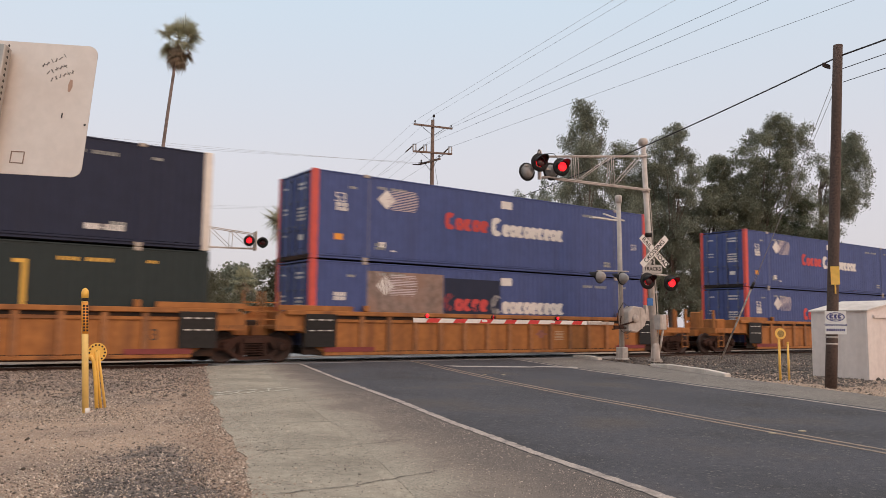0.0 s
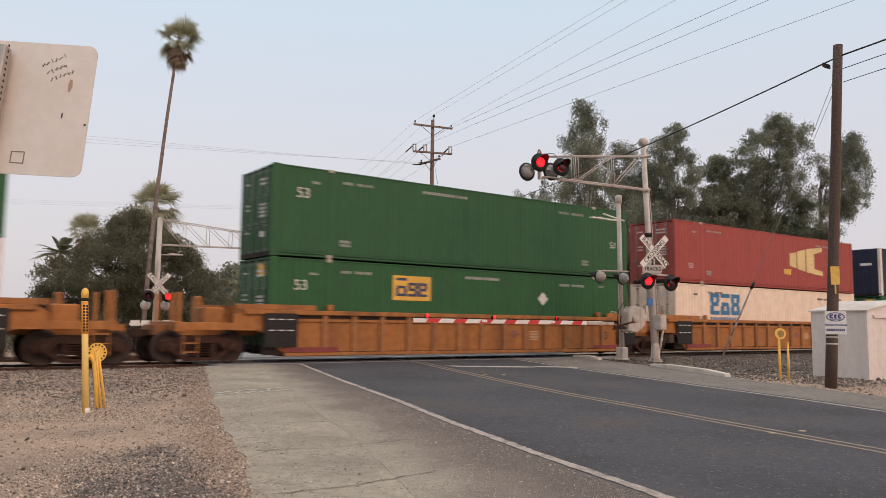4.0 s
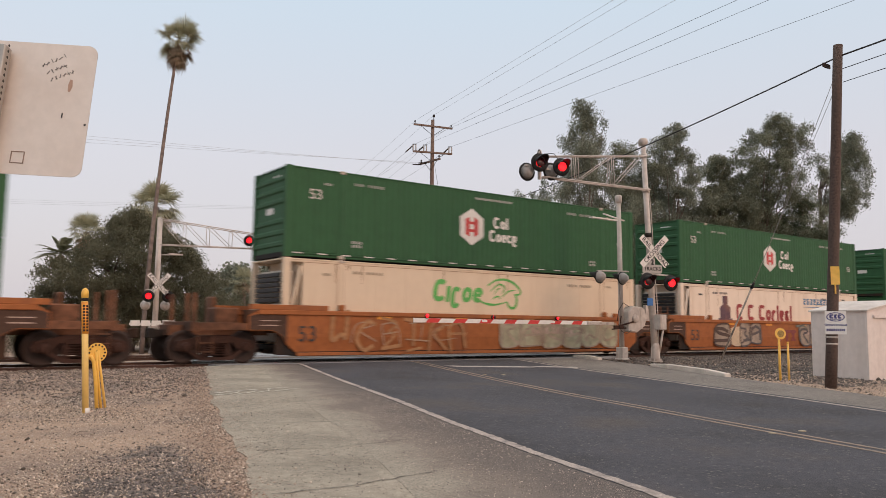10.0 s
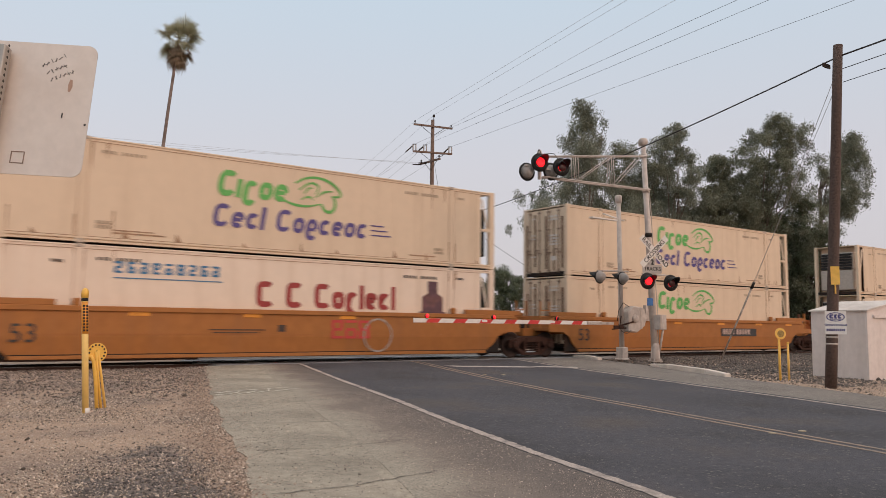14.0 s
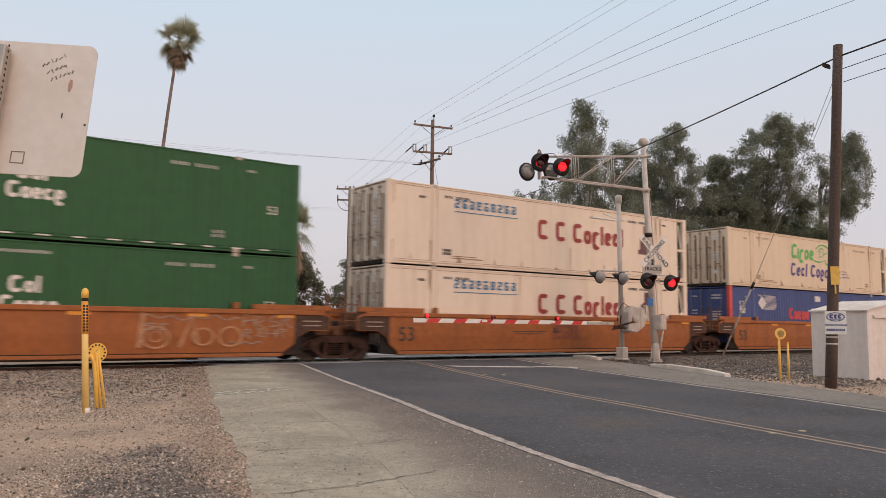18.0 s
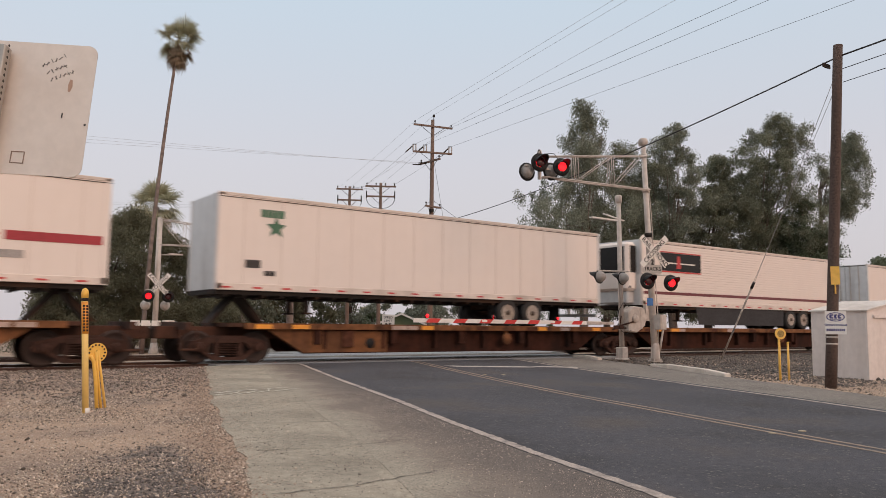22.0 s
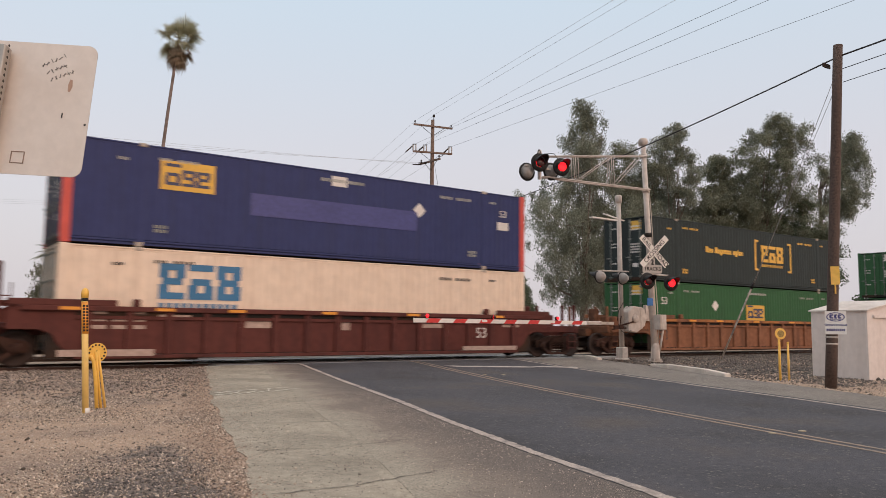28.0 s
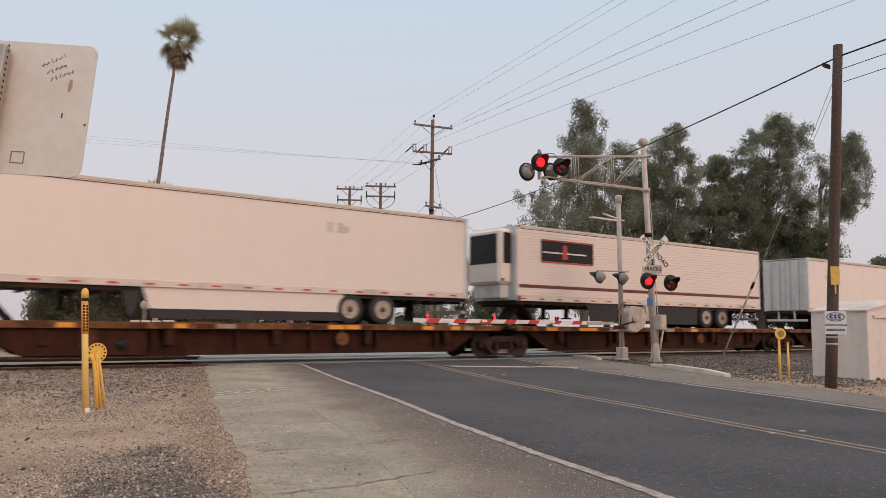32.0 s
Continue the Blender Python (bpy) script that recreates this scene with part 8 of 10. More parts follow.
def england_marks(top=True):
    return [("lettering", surf("dark_red_decal", (0.30, 0.032, 0.03), 0.5, var=0.15), bars(-3.8 if not top else -1.15, 1.25 if not top else 1.32, 0.78, "C C Cxglxxl", 0, 0.08, 0.22, 0.45), "dark red name bars"),
            ("crest", surf("crest_ink", (0.10, 0.045, 0.06), 0.5, var=0.3, fine=8, stain=(0.30, 0.12, 0.06), amount=0.8), [ngon(5.3, 1.55, 0.5, 6, math.pi / 2), rect(5.1, 5.5, 1.95, 2.35), rect(4.75, 5.85, 1.1, 1.3)] if top else [ngon(-4.7, 1.6, 0.48, 6, math.pi / 2), rect(-4.9, -4.5, 2.0, 2.38), rect(-5.25, -4.15, 1.15, 1.32)], "dark heraldic shield shape"),
            ("small_lettering", DECAL_B, bars(-5.2 if top else 2.3, 2.15, 0.31, "CCCCCCCCC", 0, 0.36, 0.26, block=True) + [rect(-5.2 if top else 2.3, -2.2 if top else 5.3, 2.0, 2.03)], "blue name bars"), smalls(0, DECAL_K)]


def csx_marks(mat, x=-5.5, h=1.0):
    return [("lettering", mat, bars(x, 1.48 if x < 0 else 1.30, h, "CCC", 0, 0.10, 0.26, block=True), "large plain name bars"),
            ("small_lettering", mat, [rect(x + 0.02 + 0.21 * h * k, x + 0.15 * h + 0.21 * h * k, 1.24 if x < 0 else 1.06, 1.37 if x < 0 else 1.19) for k in range(11)], "row of small bars under the name"), smalls(0, DECAL_K if mat == DECAL_B else DECAL_Y)]


N53 = [("53", 0.46, DECAL_W, -7.05, 2.02), ("53", 0.36, DECAL_W, 7.2, 1.35)]
STYLES = {
    "pacer": dict(mat=P_BLUE, rod=ROD_BLUE, post=POST_RED, label="blue corrugated container with red corner posts", marks=pacer_marks(), nums=N53),
    "pacer_worn": dict(mat=P_BLUE, rod=ROD_BLUE, post=POST_RED, label="worn blue container with patched panels and red posts", marks=pacer_marks() + [("grey_patch", surf("scuffed_patch", (0.215, 0.155, 0.13), 0.7, var=0.35, fine=5, stain=(0.30, 0.17, 0.12), amount=0.8), [rect(-6.0, -2.9, 0.1, 2.6)], "scuffed brown patch"), ("dark_patch", P_NAVY, [rect(-2.85, -0.3, 0.15, 2.5)], "replaced dark panel")]),
    "pacer_plain": dict(mat=P_BLUE, rod=ROD_BLUE, post=POST_RED, label="blue corrugated container with painted-out name", marks=[("painted_out", P_NAVY, [rect(-6.0 + 0.4, -3.0, 0.2, 1.6), rect(-1.4, 5.0, 0.9, 1.7)], "darker painted-out rectangle"), smalls()], nums=N53),
    "umax": dict(mat=P_NAVY, post=POST_WHITE, label="dark navy container with white corner posts", marks=umax_marks()),
    "umax_l": dict(mat=P_NAVY, post=POST_WHITE, label="dark navy container with white corner posts", marks=umax_marks(-4.6, 1.6)),
    "umax_black": dict(mat=P_BLACK, post=POST_WHITE, label="charcoal black container with white corner posts", marks=umax_marks(-4.6, 1.6)),
    "emp": dict(mat=P_GREEN, post=P_GREEN, label="green container with yellow rectangle mark", marks=emp_marks(), nums=N53, endtag=DECAL_Y),
    "emp_r": dict(mat=P_GREEN, post=P_GREEN, label="green container with yellow rectangle mark", marks=emp_marks(-0.78), nums=N53, endtag=DECAL_Y),
    "green": dict(mat=P_HUB, post=P_HUB, label="plain dark green container", marks=[smalls(), ("tare_print", SMALL_W, [rect(-2.5 + 0.2 * k, -2.35 + 0.2 * k, 2.5, 2.6) for k in range(10)], "row of small print")], nums=N53),
    "emp_blue": dict(mat=P_EBLUE, post=POST_RED, label="indigo blue container with red corner posts", marks=emp_marks(-5.6) + [("painted_out", surf("purple_overpaint", (0.046, 0.054, 0.20), 0.5), [rect(-2.92, 3.1, 1.16, 1.84)], "purple painted-out band"), ("white_patch", DECAL_W, [rect(-0.22, 0.34, 2.37, 2.7), rect(6.72, 7.25, 1.5, 1.8)], "white patch")], nums=[("53", 0.36, DECAL_W, 7.0, 2.1)]),
    "csx_dark": dict(mat=P_CDARK, post=P_CDARK, label="dark teal container with yellow mark", marks=csx_marks(DECAL_Y, 0.65, 0.85) + [("bracket", DECAL_Y, [rect(0.08, 0.2, 0.85, 2.4), rect(0.08, 0.42, 2.3, 2.4), rect(0.08, 0.42, 0.85, 0.95), rect(3.3, 3.42, 0.85, 2.4), rect(3.08, 3.42, 2.3, 2.4), rect(3.08, 3.42, 0.85, 0.95)], "yellow brackets"), ("slogan", DECAL_Y, bars(-3.95, 1.5, 0.28, "Cxx Cxgxxxx xglxx", 0, 0.1), "small yellow slogan bars")], endtag=DECAL_Y),
    "csx_white": dict(mat=P_PINK, post=P_PINK, label="cream corrugated container with blue mark", marks=csx_marks(DECAL_B)),
    "red": dict(mat=P_RED, post=P_RED, label="brick red container with yellow mark", marks=[("sail_mark", surf("pale_yellow_decal", (0.66, 0.50, 0.22), 0.5), [[(1.47, 1.25), (2.1, 1.15), (2.1, 2.0), (1.47, 1.9)], [(2.2, 1.12), (3.0, 1.0), (3.0, 2.2), (2.2, 2.05)], [(3.1, 0.98), (4.76, 0.85), (4.76, 1.1), (3.9, 1.2), (3.9, 2.0), (4.76, 2.2), (4.76, 2.42), (3.1, 2.25)]], "pale yellow fanned mark"), ("lettering", DECAL_Y, bars(0.9, 0.78, 0.28, "CCC", 0, 0.1), "small yellow bars"), smalls()], nums=[("53", 0.32, DECAL_W, -6.9, 0.8)]),
    "hub": dict(mat=P_HUB, post=P_HUB, label="dark green container with white hexagon mark", marks=hub_marks(), nums=N53, hub=True, endtag=DECAL_W),
    "hub_lime": dict(mat=P_LIME, post=P_LIME, label="faded lime green container with white hexagon mark", marks=hub_marks(), nums=N53, hub=True),
    "hub_mid": dict(mat=P_MID, post=P_MID, label="faded mid-green container with white hexagon mark", marks=hub_marks(), nums=N53, hub=True),
    "tiger": dict(mat=P_CREAM, post=P_CREAM, plain=True, reefer=True, label="cream insulated container with green and purple marks", marks=tiger_marks(True), rod=surf("rusty_rod", (0.28, 0.2, 0.15), 0.7)),
    "tiger_low": dict(mat=P_CREAM, post=P_CREAM, plain=True, reefer=True, label="cream insulated container with green mark", marks=tiger_marks(False), rod=surf("rusty_rod", (0.28, 0.2, 0.15), 0.7)),
    "england": dict(mat=P_WHITE, post=P_WHITE, plain=True, reefer=True, label="dirty white insulated container with red marks", marks=england_marks(True), rod=surf("rusty_rod", (0.28, 0.2, 0.15), 0.7)),
    "england_low": dict(mat=P_WHITE, post=P_WHITE, plain=True, reefer=True, label="dirty white insulated container with red marks", marks=england_marks(False), rod=surf("rusty_rod", (0.28, 0.2, 0.15), 0.7)),
}


def emp_inner(t, x):
    splash(t, "logo_inset", surf("dark_navy_decal", (0.03, 0.04, 0.10), 0.5), bars(x + 0.12, 1.36 if x > -2 else 1.80, 0.62, "C", 0, 0.02, 0.2, block=True) + bars(x + 0.60, 1.36 if x > -2 else 1.80, 0.60, "cc", 0, 0.04, 0.2, block=True), -1.2925, "dark bars on the yellow rectangle")


# front end of the upper box at the start, car paint, joints, upper and lower box, kind of rear end
STACKS = [
    (50.44, "ochre", "link", "coupled", ("pacer", "doors"), ("pacer", "doors"), None),
    (26.83, "ochre", "coupled", "link", ("pacer", "doors"), ("pacer_worn", "doors"), None),
    (7.47, "ochre", "link", "link", ("umax_l", "plainend"), ("csx_dark", "doors"), None),
    (-12.12, "ochre", "link", "coupled", ("emp_r", "doors"), ("umax_l", "plainend"), "dark"),
    (-35.43, "ochre", "coupled", "link", ("umax", "plainend"), ("emp", "doors"), None),
    (-54.96, "ochre", "link", "link", ("red", "doors"), ("csx_white", "doors"), None),
    (-74.37, "ochre", "link", "coupled", ("green", "doors"), ("emp", "doors"), None),
    (-97.63, "ochre", "coupled", "link", ("emp", "doors"), ("umax_l", "plainend"), None),
    (-117.16, "ochre", "link", "link", ("pacer", "doors"), ("pacer", "doors"), "mark"),
    (-136.57, "ochre", "link", "coupled", ("umax_black", "plainend"), ("pacer_plain", "doors"), None),
    (-159.93, "rusty", "coupled", "coupled", ("hub", "ribs"), ("hub_lime", "ribs"), "rust"),
    (-183.34, "orange", "coupled", "link", ("hub", "ribs"), ("emp_r", "ribs"), "night"),
    (-202.98, "orange", "link", "link", ("hub", "ribs"), ("england_low", "cooler"), "cream"),
    (-222.32, "orange", "link", "coupled", ("hub", "ribs"), ("tiger_low", "cooler"), "pale"),
    (-246.0, "orange", "coupled", "link", ("hub", "ribs"), ("hub", "ribs"), "blue"),
    (-265.2, "orange", "link", "link", ("hub", "doors"), ("tiger_low", "cooler"), "tiempos"),
    (-284.71, "orange", "link", "coupled", ("tiger", "cooler"), ("tiger_low", "cooler"), "black"),
    (-308.34, "ochre2", "coupled", "link", ("tiger", "doors"), ("tiger_low", "doors"), None),
    (-328.26, "ochre2", "link", "link", ("tiger", "doors"), ("england", "doors"), "ring"),
    (-348.22, "ochre2", "link", "coupled", ("tiger", "doors"), ("tiger_low", "doors"), None),
    (-371.52, "redbrown", "coupled", "coupled", ("tiger", "doors"), ("emp_r", "doors"), None),
    (-395.12, "orange", "coupled", "link", ("tiger", "doors"), ("pacer", "doors"), None),
    (-414.53, "orange", "link", "link", ("england", "doors"), ("england", "doors"), None),
    (-433.89, "orange", "link", "coupled", ("hub", "doors"), ("hub", "doors"), "thin"),
    (-457.43, "redbrown", "coupled", "coupled", ("tiger", "doors"), ("emp_r", "doors"), "white"),
    (-596.91, "rusty", "coupled", "coupled", ("hub", "doors"), ("hub_mid", "doors"), "tan"),
    (-620.18, "rusty", "coupled", "coupled", ("hub", "doors"), ("hub", "doors"), "faint"),
    (-644.18, "rusty", "coupled", "coupled", ("csx_dark", "doors"), ("emp_r", "doors"), None),
    (-667.62, "maroon", "coupled", "link", ("emp_blue", "doors"), ("csx_white", "doors"), None),
    (-687.21, "maroon", "link", "link", ("hub", "doors"), ("hub_lime", "doors"), None),
    (-706.95, "maroon", "link", "coupled", ("hub", "doors"), ("emp_r", "doors"), None),
]


# strokes of letter-like sprayed figures, in a unit square
FIGURES = (
    (((0, 0), (0.05, 0.8), (0.35, 1), (0.7, 0.98), (1, 0.75), (0.95, 0)), ((0.05, 0.45), (0.9, 0.5))),
    (((1, 0.85), (0.6, 1), (0.1, 0.9), (0.05, 0.6), (0.9, 0.45), (0.95, 0.12), (0.5, 0), (0, 0.1)),),
    (((0, 1), (0.1, 0), (0.5, 0.55), (0.85, 0.05), (1, 1)),),
    (((0, 0), (0, 1)), ((0.95, 0), (1, 1)), ((0, 0.5), (0.95, 0.45))),
    (((0, 1), (1, 0.95)), ((0.5, 0.95), (0.45, 0.05)), ((0.1, 0.02), (0.95, 0))),
    (((0, 0), (0.05, 1), (0.75, 0.95), (0.9, 0.7), (0.1, 0.5), (1, 0)),),
    (((1, 0.8), (0.55, 1), (0.1, 0.75), (0, 0.3), (0.4, 0), (0.95, 0.15)),),
    (((0.1, 0.95), (0.95, 0.9), (0.4, 0.5), (0.9, 0.45), (0.1, 0.0)), ((0.3, 0.0), (1, 0.1))),
)


def stroke(pts, w):
    """Quads along a line of (x, z) points."""
    out = []
    for (xa, za), (xb, zb) in zip(pts, pts[1:]):
        d = math.hypot(xb - xa, zb - za) or 1.0
        ux, uz = (xb - xa) / d * w / 2, (zb - za) / d * w / 2
        out.append([(xa - ux + uz, za - uz - ux), (xb + ux + uz, zb + uz - ux), (xb + ux - uz, zb + uz + ux), (xa - ux - uz, za - uz + ux)])
    return out


def letters(seed, x0, x1, z0, z1, n, w=0.07, first=0, swing=2):
    """A row of letter-like strokes."""
    rnd = random.Random(seed)
    out, step = [], (x1 - x0) / n
    for k in range(n):
        fig = FIGURES[(first + k * 3 + rnd.randrange(3)) % len(FIGURES)]
        xa, wd, za, h = x0 + step * k + 0.08 * step, step * rnd.uniform(0.72, 0.88), z0 + rnd.uniform(0, 0.1), (z1 - z0) * rnd.uniform(0.82, 0.95)
        lean = rnd.uniform(-0.12, 0.2)
        for line in fig:
            line = [(px + rnd.uniform(-0.16, 0.16), pz + rnd.uniform(-0.12, 0.12)) for px, pz in line]
            for _ in range(swing):
                # cut the corners, so that the sprayed line runs in swings
                cut = [line[0]]
                for (ax, az), (bx, bz) in zip(line, line[1:]):
                    cut += [(ax * 0.75 + bx * 0.25, az * 0.75 + bz * 0.25), (ax * 0.25 + bx * 0.75, az * 0.25 + bz * 0.75)]
                line = cut + [line[-1]]
            out += stroke([(xa + px * wd + lean * pz * wd, za + pz * h) for px, pz in line], w * rnd.uniform(0.8, 1.3))
    return out


def bubbles(seed, x0, x1, z0, z1, n):
    """A row of swollen, uneven sprayed letter bodies that run together."""
    rnd = random.Random(seed)
    out, step = [], (x1 - x0) / n
    for k in range(n):
        cx, cz = x0 + step * (k + 0.5), (z0 + z1) / 2 + rnd.uniform(-0.05, 0.05)
        rx, rz, ph, p = step * rnd.uniform(0.50, 0.60), (z1 - z0) / 2 * rnd.uniform(0.85, 1.0), rnd.uniform(0, 6), rnd.uniform(0.45, 0.7)
        body = []
        for q in range(20):
            a = q * math.tau / 20
            c, s_ = math.cos(a), math.sin(a)
            wob = 1 + 0.07 * math.sin(3 * a + ph)
            body.append((cx + rx * wob * math.copysign(abs(c) ** p, c), cz + rz * wob * math.copysign(abs(s_) ** p, s_)))
        out.append(body)
    return out


def outlines(shapes, w=0.05):
    return [q for body in shapes for q in stroke(body + body[:1], w)]


SPRAY_DARK = surf("sprayed_dark_brown", (0.075, 0.045, 0.035), 0.7, var=0.3)
SPRAY_PALE = surf("sprayed_pale_grey", (0.31, 0.245, 0.19), 0.65, var=0.25, fine=4, stain=(0.22, 0.14, 0.09), amount=0.8)
SPRAY_TAN = surf("sprayed_dusty_tan", (0.36, 0.235, 0.15), 0.65, var=0.3, fine=4, stain=(0.20, 0.10, 0.06), amount=0.9)
SPRAY_TEAL = surf("sprayed_grey_teal", (0.15, 0.155, 0.125), 0.65, var=0.3, fine=4, stain=(0.20, 0.10, 0.06), amount=0.8)
SPRAY_NIGHT = surf("sprayed_blue_black", (0.085, 0.072, 0.072), 0.65, var=0.3, fine=4, stain=(0.16, 0.09, 0.06), amount=0.7)
G = "sprayed graffiti shapes"


def piece(seed, x0, x1, z0, z1, n, fill, line, w=0.055, first=0):
    """One sprayed name: bodies, their outline and strokes inside them."""
    body = bubbles(seed, x0, x1, z0, z1, n)
    h = (z1 - z0) * 0.2
    return [("graffiti_fill", fill, body, G), ("graffiti", line, outlines(body, w) + letters(seed + 1, x0, x1, z0 + h, z1 - h, n, w * 1.5, first), "sprayed outlines")]


def graffiti(kind):
    if kind is None:
        return ()
    if kind == "dark":
        return [("graffiti", SPRAY_DARK, letters(3, -2.7, -2.05, 0.55, 1.15, 1, 0.06, 5) + letters(4, -1.9, -1.05, 0.52, 1.18, 1, 0.06, 6) + letters(5, -0.7, 0.0, 0.55, 1.16, 1, 0.06, 2) + letters(6, 0.18, 0.98, 0.56, 1.14, 1, 0.06, 4) + letters(7, 3.35, 4.05, 0.6, 1.15, 1, 0.07, 1) + letters(8, 4.3, 5.1, 0.55, 1.16, 1, 0.07, 7), "dark angular graffiti strokes")]
    if kind == "mark":
        return [("owner_mark", surf("faded_rust_mark", (0.22, 0.055, 0.035), 0.6, var=0.25), bars(3.05, 0.62, 0.55, "CCC", 0, 0.1, 0.26, block=True), "faded rust-red owner's mark in plain shapes"), ("graffiti", SPRAY_DARK, [sweep([(-0.5, 1.05), (-0.1, 0.72), (0.2, 0.72), (0.55, 1.02)], 0.08)], "dark curved scuff")]
    if kind == "rust":
        return (piece(11, 4.05, 8.1, 0.36, 1.44, 4, SPRAY_PALE, SPRAY_DARK, 0.05) + piece(12, -3.05, -0.1, 0.36, 1.38, 4, SPRAY_TEAL, SPRAY_PALE, 0.06, 2)
                + piece(13, 2.05, 3.25, 0.4, 1.36, 1, SPRAY_PALE, SPRAY_TEAL, 0.06, 5) + piece(14, -7.4, -3.2, 0.38, 1.36, 4, SPRAY_TAN, SPRAY_PALE, 0.05, 1)
                + [("graffiti", SPRAY_TEAL, stroke([(-0.1, 0.5), (0.2, 0.8), (0.6, 0.75), (0.8, 0.4)], 0.16), "sprayed arc"), ("graffiti", SPRAY_PALE, letters(15, 0.1, 0.95, 0.85, 1.25, 2, 0.04) + letters(16, 1.25, 2.0, 0.6, 1.1, 2, 0.04), "thin pale strokes")])
    if kind == "night":
        return (piece(21, -3.1, 0.25, 0.34, 1.12, 4, SPRAY_NIGHT, SPRAY_DARK, 0.06) + [("graffiti", SPRAY_PALE, letters(22, -3.1, 0.1, 0.95, 1.5, 6, 0.07), "pale sprayed strokes")]
                + piece(23, -7.4, -3.2, 0.34, 1.4, 5, SPRAY_TAN, SPRAY_PALE, 0.06, 3) + piece(24, 4.6, 8.0, 0.34, 1.3, 4, SPRAY_TAN, SPRAY_PALE, 0.05, 6)
                + [("graffiti_fill", SPRAY_PALE, bubbles(25, 2.4, 4.3, 1.22, 1.56, 3) + bubbles(26, 2.5, 4.2, 0.38, 0.8, 2), G), ("graffiti", SPRAY_DARK, letters(27, 0.35, 1.0, 0.4, 1.4, 1, 0.05), "dark strokes")])
    if kind == "cream":
        return (piece(31, -5.85, -4.6, 0.34, 1.5, 1, SPRAY_PALE, SPRAY_DARK, 0.08, 1) + [("graffiti_fill", surf("sprayed_cream", (0.55, 0.42, 0.29), 0.65, var=0.15), bubbles(32, -4.6, -3.7, 0.36, 1.4, 1), G)]
                + piece(33, -3.8, -2.1, 0.34, 1.52, 2, SPRAY_PALE, SPRAY_NIGHT, 0.07, 5) + [("owner_mark", surf("faded_red_mark", (0.20, 0.035, 0.03), 0.6, var=0.25), [rect(-0.64, 1.16, 1.0, 1.15), rect(-0.42, -0.24, 0.6, 1.0), rect(0.2, 0.38, 0.6, 1.0), rect(0.66, 0.84, 0.6, 1.0, 0.2), rect(0.9, 1.08, 0.6, 1.0, -0.2)], "faded red owner's mark in plain bars")]
                + piece(34, 1.5, 7.6, 0.34, 1.5, 6, SPRAY_PALE, SPRAY_NIGHT, 0.07, 3) + [("graffiti", SPRAY_TEAL, stroke([(1.2, 1.35), (1.9, 1.4), (2.2, 1.2)], 0.12), "sprayed teal arc")])
    if kind == "pale":
        return ([("graffiti", surf("sprayed_dull_yellow", (0.335, 0.165, 0.068), 0.65, var=0.3), letters(41, -6.6, -1.0, 0.4, 1.45, 6, 0.10, 1), "broad dull yellow strokes"), ("graffiti", SPRAY_TAN, letters(44, -5.8, -1.6, 0.6, 1.35, 4, 0.04, 4), "thin pale strokes")] + piece(42, 0.4, 6.8, 0.34, 1.45, 6, surf("sprayed_sage", (0.33, 0.32, 0.22), 0.65, var=0.25, fine=4, stain=(0.2, 0.11, 0.07), amount=0.7), SPRAY_PALE, 0.06, 5))
    if kind == "blue":
        return piece(51, -3.95, 0.25, 0.34, 1.42, 5, TEAL, surf("sprayed_ice_blue", (0.36, 0.42, 0.52), 0.6), 0.05, 4) + [("graffiti", SPRAY_DARK, letters(52, -3.9, 0.1, 0.5, 1.2, 5, 0.05, 1), "dark strokes")]
    if kind == "tiempos":
        return [("graffiti_fill", surf("sprayed_dark_red", (0.27, 0.022, 0.022), 0.6), [rect(-6.08 + 0.92 * k, -5.20 + 0.92 * k, 0.33 + 0.10 * (k % 2), 1.36 + 0.10 * (k % 2), 0.16 - 0.3 * (k % 2)) for k in range(7)], "dark red sprayed blocks"), ("graffiti", surf("sprayed_black_red", (0.06, 0.012, 0.012), 0.6), [sweep([(-5.22 + 0.92 * k, 0.36), (-5.12 + 0.92 * k - 0.2 * (k % 2), 1.3)], 0.09) for k in range(7)], "black shadow strokes")] + piece(53, 2.8, 6.3, 0.36, 1.45, 5, SPRAY_PALE, TEAL, 0.06, 2)
    if kind == "black":
        body = bubbles(13, 1.1, 7.2, 0.27, 1.58, 7) + [rect(0.2, 1.6, 0.9, 0.95), rect(6.9, 8.0, 1.18, 1.23), rect(0.5, 1.4, 1.15, 1.19)]
        figs = (((0.95, 0.28), (1.85, 1.62)), ((1.55, 0.85), (2.35, 0.95)), ((2.0, 1.5), (2.2, 0.9)), ((2.35, 0.5), (2.75, 0.55), (2.8, 0.3)), ((2.75, 1.55), (2.95, 1.1), (3.1, 0.3)), ((3.3, 0.9), (3.6, 1.35), (3.85, 0.62), (3.3, 0.6)),
                ((4.1, 1.5), (4.05, 0.35)), ((4.1, 1.45), (4.75, 1.3), (4.5, 0.9), (4.2, 0.85)), ((4.4, 0.85), (4.95, 0.28)), ((5.15, 1.55), (5.2, 0.85), (5.35, 0.3)), ((5.5, 0.75), (5.55, 1.45), (6.15, 1.4), (6.3, 1.1), (5.9, 0.8)), ((6.35, 1.5), (6.85, 1.3), (6.75, 0.95), (6.2, 0.9), (6.45, 0.3)))
        return [("graffiti_fill", BLACK, body, "black sprayed block"), ("graffiti", surf("sprayed_pale_green", (0.44, 0.47, 0.35), 0.6, var=0.2, fine=5), [sweep(f, 0.15) for f in figs], "pale angular strokes")]
    if kind == "ring":
        return [("graffiti", GREY_HAZE, ring(3.0, 0.85, 0.55, 0.05, 20), "sprayed pale ring")]
